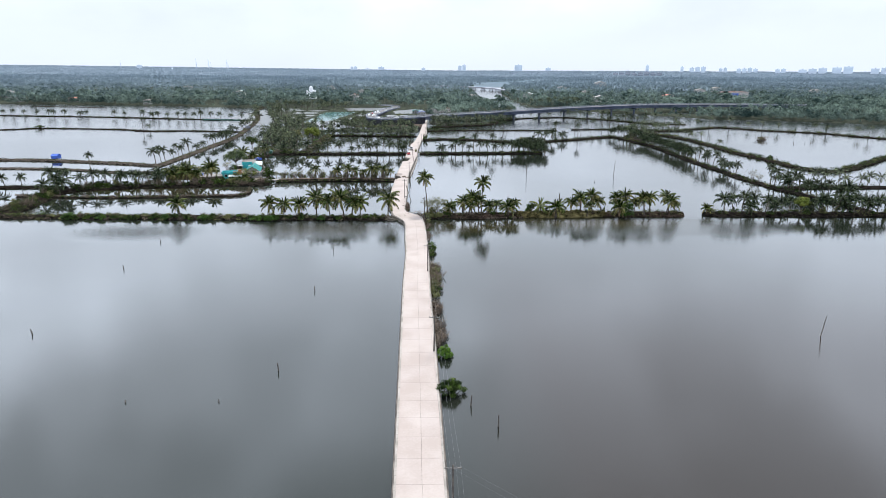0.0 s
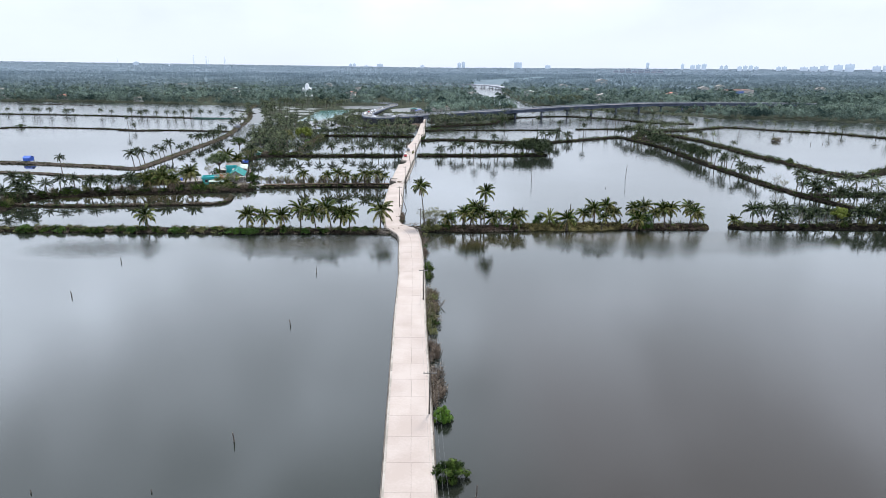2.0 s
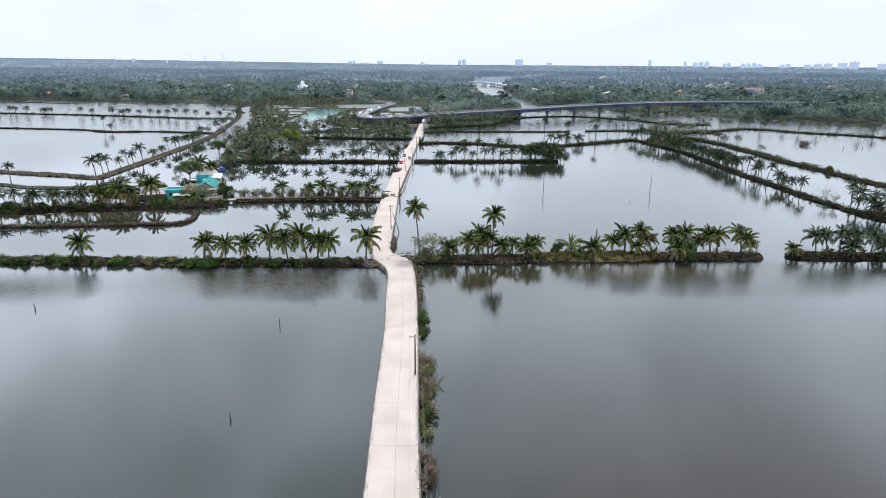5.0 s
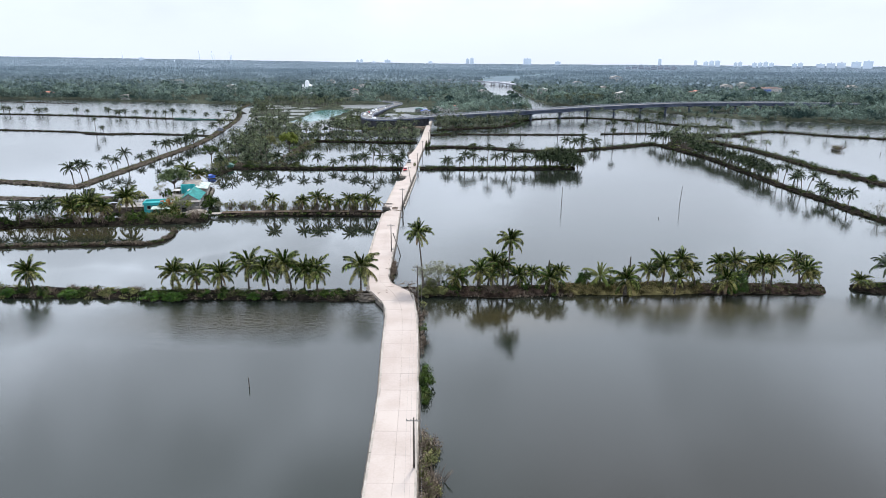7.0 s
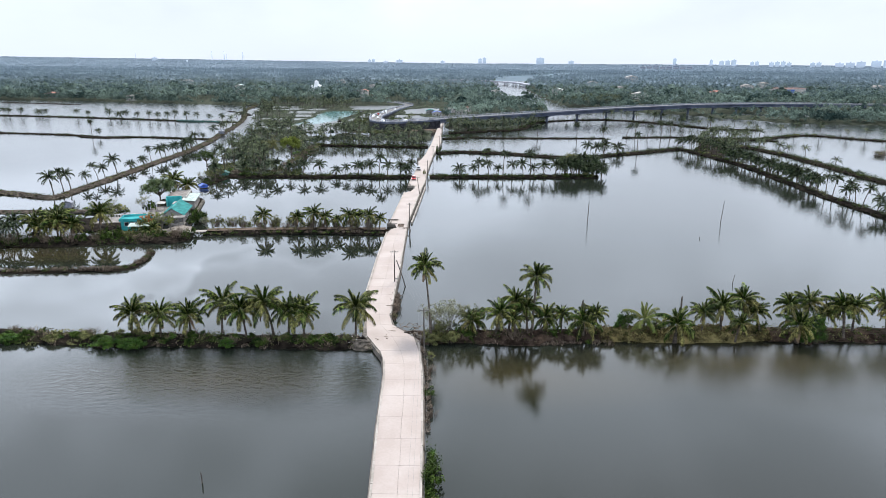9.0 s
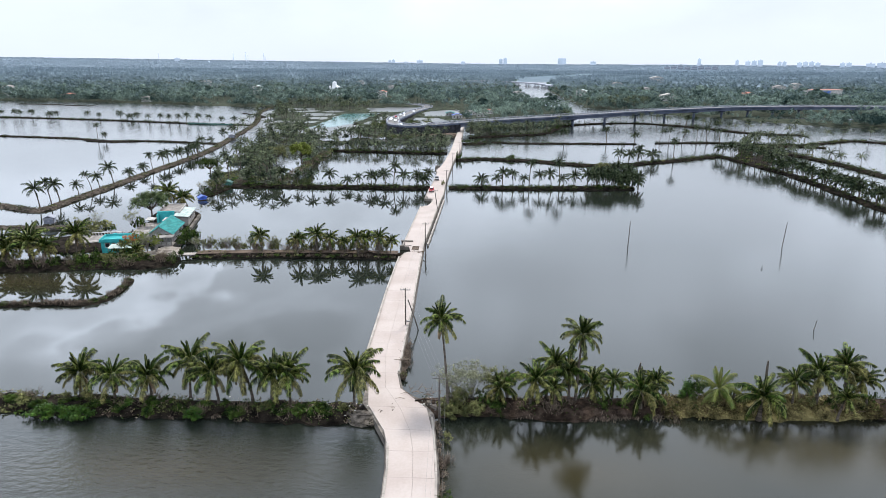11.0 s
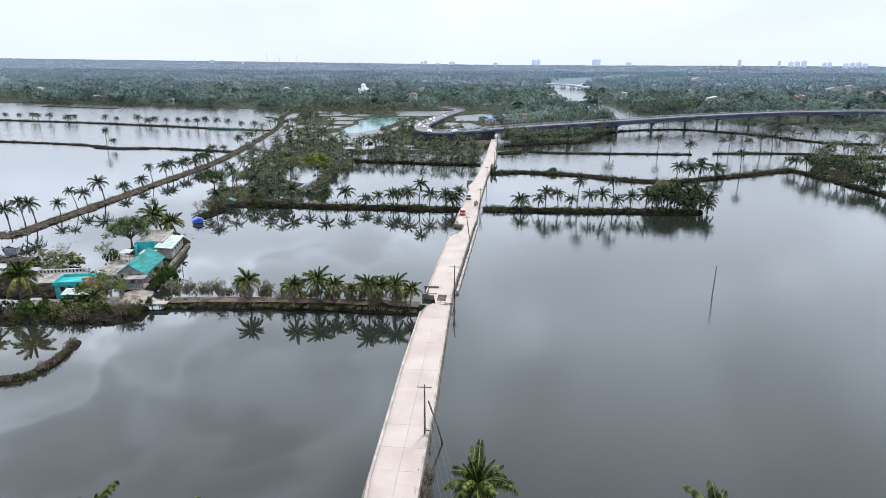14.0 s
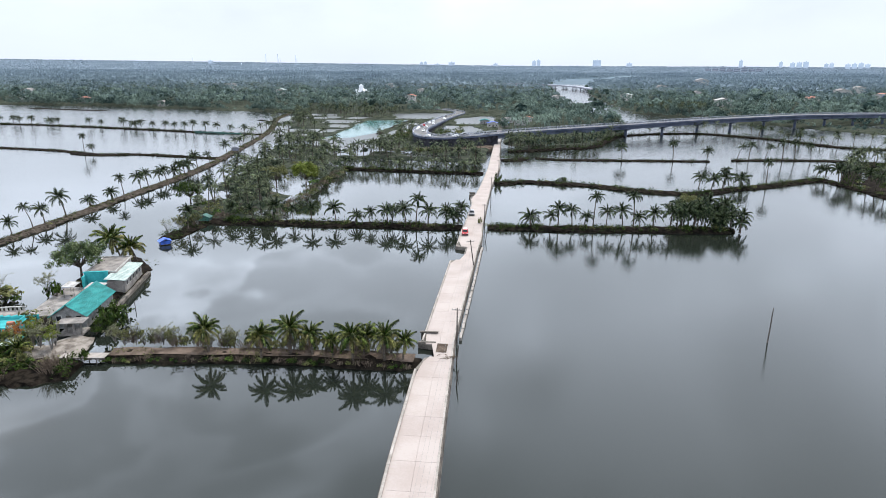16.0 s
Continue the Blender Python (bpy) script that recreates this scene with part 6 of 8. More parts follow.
for _i in range(22):
    bare_shrub(-19 - _i * 2.0 + 0.7 * math.sin(_i * 2.3), 259.4 + 0.6 * math.cos(_i * 1.9), (2.1 if _i < 9 else 2.8) + 0.9 * math.sin(_i * 1.7) ** 2, 1.3 + 0.3 * math.sin(_i * 2.9), PALE_LEAF if _i % 3 else LEAF_OLIVE, per=(16, 9, 20, 3)[_i % 4])
for _x, _y, _h, _r, _m, _p in ((-76.2, 256.4, 5.0, 2.0, PALE_LEAF, 22), (-77.6, 256.6, 4.8, 1.9, LEAF_LIME, 26), (-79.6, 256.0, 4.4, 1.7, ORANGE_LEAF, 22), (-73.6, 255.6, 4.6, 1.7, LEAF_LIME, 26), (-80.4, 255.2, 3.2, 1.4, LEAF_LIME, 24), (-74.2, 257.2, 3.4, 1.4, PALE_LEAF, 4), (-92.5, 279.6, 4.2, 2.2, PALE_LEAF, 18), (-100.6, 276.8, 4.6, 2.4, PALE_LEAF, 8),
                               (-65.5, 259.4, 2.6, 1.7, PALE_LEAF, 16), (-63.4, 258.6, 2.4, 1.5, LEAF_OLIVE, 14), (-104.5, 275.6, 3.0, 2.2, LEAF_OLIVE, 22)):
    bare_shrub(_x, _y, _h, _r, _m, "shrub with orange blossom on grey twigs" if _m is ORANGE_LEAF else "bare grey-twigged shrub with sparse pale leaves", _p, 0.10)

for _x, _y, _h, _r, _m, _p in ((-1.2, 191.4, 5.8, 3.1, PALE_LEAF, 26), (1.6, 191.9, 5.6, 3.2, PALE_LEAF, 32), (4.4, 192.2, 4.8, 2.6, LEAF_OLIVE, 28), (6.4, 192.5, 4.4, 1.9, LEAF_BRIGHT, 26), (9.9, 193.0, 6.0, 1.9, PALE_LEAF, 4), (0.2, 190.4, 3.0, 2.0, LEAF_OLIVE, 26), (31.5, 192.6, 3.8, 1.3, LEAF, 34), (133.2, 254, 5.0, 3.0, PALE_LEAF, 5), (134, 250, 3.4, 2.2, PALE_LEAF, 8), (108.5, 194, 4.2, 2.4, PALE_LEAF, 6), (-91.8, 324.5, 4.4, 2.6, PALE_LEAF, 6), (-89.8, 327.5, 4.0, 2.4, LEAF_OLIVE, 30), (-88.0, 333.5, 3.6, 2.2, LEAF_OLIVE, 26)):
    bare_shrub(_x, _y, _h, _r, _m, "sparse small-leafed tree with thin grey branches", _p, 0.10)

# low growth of the overgrown strip, too fine to count


def scatter_leaves(name, spots, size, material, label, seed, per=60, height=1.2, spread=1.4):
    rng = np.random.default_rng(seed)
    P = np.repeat(np.array(spots, float), per, axis=0)
    n = len(P)
    P[:, :2] += rng.normal(0, spread, (n, 2))
    P[:, 2] += np.abs(rng.normal(0, height * 0.5, n))
    u = rng.normal(0, 1, (n, 3))
    u /= np.linalg.norm(u, axis=1)[:, None]
    w = np.cross(u, rng.normal(0, 1, (n, 3)))
    w /= np.linalg.norm(w, axis=1)[:, None]
    s = size * rng.uniform(0.5, 1.4, (n, 1))
    V = np.stack([P - u * s, P + w * s * 0.5, P + u * s, P - w * s * 0.5], 1).reshape(-1, 3)
    return stuff(name, V, 4, material, label)


_rng = np.random.default_rng(8)
for _n, (_y0, _y1, _o0, _o1, _cnt, _m, _h) in enumerate([(95, 106, 0.2, 2.0, 120, DRY, 1.1), (108.5, 115.5, 0.2, 1.8, 80, DRY, 1.0), (118.5, 127, 0.2, 1.9, 70, LEAF_OLIVE, 1.2), (124, 141, 0.2, 2.4, 170, DRY, 1.1), (126, 140, 0.4, 2.4, 80, LEAF_OLIVE, 1.1), (148, 159, 0.1, 1.5, 90, LEAF, 1.2),
                                                   (163, 187, 0.0, 0.8, 70, DRY, 0.6), (198, 210, -0.1, 0.9, 60, DRY, 0.9)]):
    _y = _rng.uniform(_y0, _y1, _cnt)
    _x = np.array([edge(RIGHT, v) for v in _y]) + 0.3 + _rng.uniform(_o0, _o1, _cnt) * (0.55 + 0.45 * np.sin(_y * 0.9 + _n))
    scatter_leaves("reed_bed", np.c_[_x, _y, np.full(_cnt, 0.1)], 0.12, _m, "dry water weeds crowding the road's edge", 200 + _n, 26, _h, 0.22)

_c = np.stack([_rng.uniform(-185, -8, 6000), _rng.uniform(342, 745, 6000)], 1)
_c = _c[land_at(_c[:, 0], _c[:, 1])]
_d = np.stack([_rng.uniform(-66, -6, 900), _rng.uniform(535, 700, 900)], 1)
_c = np.concatenate([_c, _d[land_at(_d[:, 0], _d[:, 1])]])
_c = _c[(_rng.random(len(_c)) < 0.27) & ~((_c[:, 0] > -48) & (_c[:, 0] < -7) & (_c[:, 1] > 492) & (_c[:, 1] < 530))]
scatter_leaves("undergrowth", np.c_[_c, np.full(len(_c), 0.6)], 0.34, SCRUB, "tangled low undergrowth of the overgrown strip", 9, 20, 1.2, 1.1)


def carpet(name, density, size, material, label, seed, height, s0=0.0, s1=1.0, reach_=1.15, per=8):
    """Dense low growth over the top and sides of a bund."""
    l, s, h, z = BUNDS[name]
    k = _rng.integers(int(s0 * (len(l) - 1)), max(int(s1 * (len(l) - 1)), 1), int(len(l) * (s1 - s0) * density * 0.33 * h))
    k = k[np.sin(k * 0.83 + seed) + np.sin(k * 0.37 + seed * 2) + 0.7 * np.sin(k * 1.9) + _rng.normal(0, 0.35, len(k)) > -0.35]
    u = _rng.uniform(-1, 1, len(k))
    o = u * h * reach_
    mound = 0.5 + 0.5 * np.sin(k * 0.55 + seed) * np.sin(k * 0.21 + 1)
    scatter_leaves("bank_growth", np.c_[l[k, 0] + s[k, 0] * o, l[k, 1] + s[k, 1] * o, z * (0.95 - 0.75 * np.abs(u) ** 2.2) + height * mound * 0.4 * (1 - u * u)], size, material, label, seed, per, height * (0.4 + 0.6), 0.35)


carpet("bund_front_west", 9, 0.12, LEAF, "dense green weeds covering the bund", 71, 0.5, 0.04, 1.0, 1.1, 16)
carpet("bund_front_west", 5, 0.16, DRY, "dry brown weeds and litter on the bund", 103, 0.5, 0.0, 1.0, 1.2, 10)
carpet("bund_front_west", 8, 0.12, LEAF_OLIVE, "olive creepers on the bund", 72, 0.5, 0.04, 1.0, 1.1, 14)
carpet("bund_front_creepers", 60, 0.15, CREEPER, "olive leafed creepers covering the bund", 73, 0.45, 0.0, 1.0, 1.2, 18)
carpet("bund_front_creepers", 40, 0.15, CREEPER, "greener creepers on the bund", 173, 0.5, 0.0, 1.0, 1.2, 14)
carpet("bund_front_outer", 10, 0.15, LEAF, "dark weeds on the bund's end", 174, 0.8, 0.0, 1.0, 1.1, 12)
carpet("bund_front_outer", 8, 0.13, LEAF_OLIVE, "olive weeds on the bund's end", 175, 0.6, 0.0, 1.0, 1.1, 10)
carpet("bund_front_east", 12, 0.13, DRY, "dry roots and litter on the bund", 74, 0.5, 0.05, 1.0, 1.15, 10)
carpet("bund_front_east", 9, 0.14, LEAF, "dark weeds between the palms", 99, 0.7, 0.05, 1.0, 1.1, 10)
carpet("bund_front_far_east", 8, 0.14, LEAF_OLIVE, "olive creepers on the bund", 75, 0.9)
carpet("bund_house_lane", 10, 0.13, LEAF_OLIVE, "thin weeds along the lane bund", 76, 0.6, 0.1)
carpet("bund_house_lane", 7, 0.09, DRY, "dry grass along the lane bund", 100, 0.4, 0.0, 1.0, 1.0)
carpet("bund_house_west", 16, 0.19, LEAF, "dense green growth on the house bund", 77, 1.2)
carpet("bund_ridge", 16, 0.08, DRY, "dry brown tangle on the narrow ridge", 78, 0.5, 0.0, 1.0, 0.7, 10)
carpet("bund_ridge", 5, 0.08, LEAF, "dark weeds on the narrow ridge", 79, 0.4, 0.0, 1.0, 0.6)
carpet("bund_second_west", 16, 0.20, LEAF, "weeds on the second bund", 80, 0.9)
carpet("bund_second_east", 16, 0.20, LEAF, "weeds on the second bund", 81, 0.7)
carpet("bund_canal_west", 7, 0.10, DRY, "dry grass and litter on the canal bund", 102, 0.3, 0.0, 1.0, 1.0, 6)
carpet("bund_canal_west", 6, 0.18, LEAF, "dark weeds on the canal bund", 182, 0.5)
carpet("bund_canal_west", 4, 0.15, LEAF_OLIVE, "thin dry grass on the canal bund", 82, 0.35)
carpet("bund_diagonal_east", 7, 0.20, LEAF, "dense growth on the diagonal bund", 83, 1.0)
carpet("bund_outer_east", 9, 0.20, LEAF, "dense growth on the outer bund", 84, 1.2)
carpet("bund_third_east", 9, 0.20, LEAF, "dense growth on the third bund", 85, 1.1)
carpet("bund_third_west", 9, 0.22, LEAF, "dense growth on the third bund", 86, 1.6)
carpet("bund_fourth_east", 7, 0.22, LEAF, "growth on the fourth bund", 87, 0.8)
carpet("bund_fourth_far_east", 7, 0.22, LEAF, "growth on the fourth bund", 88, 0.8)
carpet("bund_spur_east", 6, 0.22, LEAF, "dense growth on the spur", 89, 1.0)
carpet("bund_back_east", 7, 0.26, LEAF, "dense growth on the back bund", 90, 1.2)
carpet("bund_cross_east", 7, 0.22, LEAF, "dense growth on the cross bund", 91, 1.2)
carpet("bund_bridge_side", 7, 0.26, LEAF, "dense growth beside the bridge", 92, 1.6)
carpet("bund_palms_north", 6, 0.26, LEAF, "weeds under the northern palms", 93, 0.8)
carpet("bund_long_north", 6, 0.24, LEAF, "weeds on the long northern bund", 94, 0.5)
carpet("bund_islet_road", 9, 0.24, LEAF, "dense growth on the islet", 95, 2.0)
carpet("island_spit", 12, 0.18, LEAF, "dark weeds on the stony spit", 101, 1.0)
carpet("house_island", 3, 0.16, LEAF_OLIVE, "weeds about the island houses", 96, 0.5)
carpet("bund_hut_west", 5, 0.15, LEAF_OLIVE, "thin weeds on the hut bund", 97, 0.4)
carpet("bund_far_west_palms", 8, 0.16, LEAF, "weeds under the western palms", 98, 0.8)

# ---- woods beyond the ponds ----


def wood_palm(rng, fronds=13):
    """A small coarse palm: arched leaf blades round a thin stem, of height one."""
    tri = []
    for i in range(fronds):
        a = i * 2.4 + rng.uniform(-0.3, 0.3)
        lift = rng.uniform(-0.35, 1.25)
        d = np.array([math.cos(a), math.sin(a), 0])
        s = np.array([-math.sin(a), math.cos(a), 0])
        L, w = 0.30 * rng.uniform(0.8, 1.15), 0.026
        h = np.array([0, 0, 0.82])
        p1 = h + d * L * 0.55 * math.cos(lift) + np.array([0, 0, L * 0.55 * math.sin(lift)])
        p2 = p1 + d * L * 0.5 + np.array([0, 0, -L * rng.uniform(0.25, 0.7)])
        tri += [h, p1 + s * w, p1 - s * w, p1 + s * w, p2, p1 - s * w]
    for k in range(2):
        w = np.array([0.012 if k else 0, 0 if k else 0.012, 0])
        tri += [-w, w, np.array([0, 0, 0.82])]
    return np.array(tri)


def wood_tree(rng, clumps=8, per=8):
    """A coarse broadleaf: clumps of leaf blades, of height one."""
    tri = []
    for i in range(clumps):
        a, q = rng.uniform(0, 6.28), rng.uniform(0, 0.36)
        c = np.array([math.cos(a) * q, math.sin(a) * q, 0.45 + 0.42 * rng.random() * (1.2 - q)])
        for j in range(per):
            d = np.array([rng.gauss(0, 1), rng.gauss(0, 1), abs(rng.gauss(0, 1)) * 0.9])
            d /= np.linalg.norm(d)
            p = c + d * 0.15
            u = np.cross(d, [rng.gauss(0, 1), rng.gauss(0, 1), rng.gauss(0, 1)])
            u *= 0.085 / (np.linalg.norm(u) + 1e-6)
            w = np.cross(d, u)
            tri += [p - u - w * 0.5, p + u - w * 0.5, p + w]
    return np.array(tri)


def canopy_crown(rng):
    """One crown far off: a small blunt cone, of height one."""
    tri = []
    ring = [np.array([math.cos(i * 1.2566) * rng.uniform(0.34, 0.5), math.sin(i * 1.2566) * rng.uniform(0.34, 0.5), rng.uniform(0.0, 0.25)]) for i in range(5)]
    for i in range(5):
        tri += [np.array([rng.gauss(0, 0.05), rng.gauss(0, 0.05), 1.0]), ring[i], ring[(i + 1) % 5]]
    return np.array(tri)


def woods(name, spots, heights, templates, label, material=WOODS, seed=3, broad=1.0):
    rng = np.random.default_rng(seed)
    out = []
    which = rng.integers(0, len(templates), len(spots))
    for t, T in enumerate(templates):
        P = spots[which == t]
        H = heights[which == t][:, None]
        a = rng.uniform(0, 6.283, len(P))[:, None]
        wide = rng.uniform(0.85, 1.2, (len(P), 1)) * broad
        x = (T[None, :, 0] * np.cos(a) - T[None, :, 1] * np.sin(a)) * H * wide + P[:, :1]
        y = (T[None, :, 0] * np.sin(a) + T[None, :, 1] * np.cos(a)) * H * wide + P[:, 1:2]
        z = T[None, :, 2] * H + P[:, 2:3]
        out.append(np.stack([x, y, z], -1).reshape(-1, 3))
    return stuff(name, np.concatenate(out), 3, material, label, "woods")


HOMES = [(-56, 792, 11), (-110, 900, 12), (-551, 857, 9), (-358, 806, 7), (-475, 851, 9), (60, 935, 8), (150, 995, 9), (238, 900, 14), (349, 941, 9), (478, 1010, 26), (252, 1049, 9), (-183, 969, 13), (480, 1141, 10), (-300, 1005, 8)]


def wood_spots(y0, y1, gap, seed, half):
    """Scattered places on land in one belt, thinned by a broad noise so that clearings stay open."""
    rng = np.random.default_rng(seed)
    n = int((y1 - y0) * 2 * half((y0 + y1) / 2) / gap ** 2)
    y = rng.uniform(y0, y1, n)
    x = rng.uniform(-1, 1, n) * half(y)
    on = land_at(x, y)
    for ox, oy in ((4, 0), (-4, 0), (0, -3)):
        on &= land_at(x + ox, y + oy)
    on &= ~((x > -185) & (x < -4) & (y < 752)) & ~((x > -6) & (x < 140) & (y < 560 + 0.56 * x)) & ~((x > 66) & (x < 82) & (y > 740) & (y < 1400)) & (np.hypot(x - 2, y - 664) > 26)
    by = np.interp(x, [120, 183, 228, 266, 312, 370, 430], [607, 641, 666, 685, 704, 722, 736])
    on &= ~((x > 120) & (x < 430) & (y > by - 60) & (y < by + 9) & (rng.random(n) < 0.8 + 0.25 * (y > by - 22)))
    for hx, hy, hr in HOMES:
        on &= ~((np.abs(x - hx) < hr) & (y > hy - hr * 3.6) & (y < hy + hr * 0.7))
    clear = np.sin(x * 0.021 + 1.3) * np.sin(y * 0.017 + 0.4) + 0.5 * np.sin(x * 0.05 + y * 0.043)
    on &= clear < 1.12
    x, y = x[on], y[on]
    return np.stack([x, y, 0.6 + rise(x, y)], 1), rng


_r = random.Random(12)
PALM_T = [wood_palm(_r) for i in range(6)]
TREE_T = [wood_tree(_r, 8, 7) for i in range(6)]
FAR_T = [canopy_crown(_r) for i in range(8)]
# bushy young trees of the overgrown strip and below the bridge ramp
_b = np.concatenate([np.stack([_rng.uniform(-130, -56, 130), _rng.uniform(344, 500, 130)], 1), np.stack([_rng.uniform(-64, -10, 24), _rng.uniform(448, 478, 24)], 1), np.stack([_rng.uniform(0, 50, 60), _rng.uniform(503, 530, 60)], 1)])
_b = _b[land_at(_b[:, 0], _b[:, 1])]
woods("young_trees", np.c_[_b, np.full(len(_b), 0.4)], _rng.uniform(2.6, 6.0, len(_b)), [wood_tree(_r, 12, 14) for i in range(5)], "bushy young trees of the overgrown strip", SCRUB, 61)
reach = lambda y: 150 + (y - 100) * 0.86
# the bushy fringe where the woods meet the ponds
_f = []
for _a, _e in zip(WOODLAND[:-4], WOODLAND[1:-3]):
    _len = math.hypot(_e[0] - _a[0], _e[1] - _a[1])
    if max(abs(_a[0]), abs(_e[0])) > 900 or _a[1] < 485 or -185 < _a[0] < 0 and _a[1] < 742:
        continue
    for _k in range(int(_len / 3.0)):
        _q = _rng.uniform(0, 1)
        _f.append((_a[0] + (_e[0] - _a[0]) * _q + _rng.normal(0, 2.5), _a[1] + (_e[1] - _a[1]) * _q + abs(_rng.normal(0, 3.5)) + 1.0))
_f = np.array(_f)
_f = _f[land_at(_f[:, 0], _f[:, 1])]
woods("shore_bushes", np.c_[_f, np.full(len(_f), 0.2)], _rng.uniform(2.5, 6.5, len(_f)), TREE_T, "low bushes where the woods meet the water", WOODS, 62)
# tall round-headed trees standing over the palms
_t = np.stack([_rng.uniform(-620, 620, 420), _rng.uniform(660, 1080, 420)], 1)
_t = _t[land_at(_t[:, 0], _t[:, 1]) & land_at(_t[:, 0], _t[:, 1] - 6) & ~((_t[:, 0] > -185) & (_t[:, 0] < 0) & (_t[:, 1] < 770)) & ~((_t[:, 0] > 100) & (_t[:, 1] < 720)) & (np.hypot(_t[:, 0] + 60, _t[:, 1] - 800) > 30)]
for _hx, _hy, _hr in HOMES:
    _t = _t[~((np.abs(_t[:, 0] - _hx) < _hr + 5) & (_t[:, 1] > _hy - _hr * 4) & (_t[:, 1] < _hy + _hr))]
_t = _t[(np.sin(_t[:, 0] * 0.031) * np.sin(_t[:, 1] * 0.027 + 1) > -0.1)]
woods("tall_trees", np.c_[_t, np.full(len(_t), 0.4)], _rng.uniform(9.0, 14.5, len(_t)), [wood_tree(_r, 16, 16) for i in range(5)], "tall round-headed trees among the palms", WOODS, 63, 1.15)
# each belt further off carries more haze in its foliage colour
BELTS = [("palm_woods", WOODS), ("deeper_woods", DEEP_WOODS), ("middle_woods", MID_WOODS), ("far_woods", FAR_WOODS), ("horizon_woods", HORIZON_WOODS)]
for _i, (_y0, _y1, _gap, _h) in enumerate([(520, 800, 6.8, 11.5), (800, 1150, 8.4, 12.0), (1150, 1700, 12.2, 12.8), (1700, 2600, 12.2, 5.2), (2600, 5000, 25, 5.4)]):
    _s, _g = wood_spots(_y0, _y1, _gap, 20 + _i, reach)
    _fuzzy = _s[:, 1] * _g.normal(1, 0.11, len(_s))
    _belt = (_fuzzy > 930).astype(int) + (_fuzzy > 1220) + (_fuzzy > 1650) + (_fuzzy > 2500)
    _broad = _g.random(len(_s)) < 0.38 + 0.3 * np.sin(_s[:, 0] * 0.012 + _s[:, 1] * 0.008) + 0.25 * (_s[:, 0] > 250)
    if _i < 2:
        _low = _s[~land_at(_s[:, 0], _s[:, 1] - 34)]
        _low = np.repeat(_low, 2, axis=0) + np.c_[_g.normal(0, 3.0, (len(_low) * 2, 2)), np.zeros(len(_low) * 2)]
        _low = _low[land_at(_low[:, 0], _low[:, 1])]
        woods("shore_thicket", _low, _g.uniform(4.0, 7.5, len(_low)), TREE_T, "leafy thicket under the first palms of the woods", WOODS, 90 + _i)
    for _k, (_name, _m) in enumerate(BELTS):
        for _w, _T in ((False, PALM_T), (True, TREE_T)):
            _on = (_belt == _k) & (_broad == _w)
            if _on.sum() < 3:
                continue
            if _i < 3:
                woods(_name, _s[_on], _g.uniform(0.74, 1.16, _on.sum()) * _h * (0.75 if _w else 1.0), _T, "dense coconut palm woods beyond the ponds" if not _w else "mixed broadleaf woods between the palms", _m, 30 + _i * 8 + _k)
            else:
                woods(_name, _s[_on], _g.uniform(0.8, 1.12, _on.sum()) * _h, FAR_T, "distant tree canopy reaching the horizon, tinted with haze", _m, 70 + _i * 8 + _k, 2.0 if _i == 3 else 4.0)

# ---- the road bridge ----
BRIDGE = [(-66, 800, 0.9), (-52, 784, 0.9), (-44, 764, 1.0), (-43, 742, 1.2), (-48.5, 703, 1.8), (-52, 655, 2.6), (-54, 612, 3.4), (-55, 578, 4.3), (-53.5, 552, 5.0), (-49.5, 529, 5.5), (-43, 516, 5.8), (-35, 513, 6.0), (-20, 520, 6.4), (0, 537, 6.6), (35, 560, 7.1), (69, 579, 7.7), (96, 594, 8.3), (125, 610, 8.9), (170, 634, 9.4),
          (214, 658, 9.5), (242, 673, 9.0), (268, 686, 8.6), (312, 704, 7.8), (370, 722, 6.8), (430, 736, 5.4), (500, 750, 3.0)]
deck_line = spline(BRIDGE, 3.0)
deck_side = sides_of(deck_line)


def sweep(name, line, side, profile, material, close=True):
    """A cross-section (out, up) drawn along a line."""
    n, k = len(line), len(profile)
    v = [(line[i][0] + side[i][0] * u, line[i][1] + side[i][1] * u, line[i][2] + z) for i in range(n) for u, z in profile]
    f = []
    for i in range(n - 1):
        for j in range(k if close else k - 1):
            q = (j + 1) % k
            f.append((i * k + j, (i + 1) * k + j, (i + 1) * k + q, i * k + q))
    if close:
        f += [tuple(range(k)), tuple((n - 1) * k + j for j in reversed(range(k)))]
    return mesh_of(name, v, f, material)


bridge = thing("road_bridge", "long blue-grey concrete road bridge on piers across the river", "bridge")
part("deck", sweep("deck", deck_line, deck_side, [(-4.3, 0.0), (4.3, 0.0), (4.3, -0.3), (3.0, -0.5), (-3.0, -0.5), (-4.3, -0.3)], BRIDGE_RAIL), bridge)
part("carriageway", sweep("carriageway", deck_line, deck_side, [(-3.7, 0.03), (3.7, 0.03), (3.7, 0.0), (-3.7, 0.0)], ASPHALT), bridge, "pale worn asphalt surface")
_first = int(np.argmin(np.abs(deck_line[:, 0] + 8) + 10 * (deck_line[:, 1] > 560)))
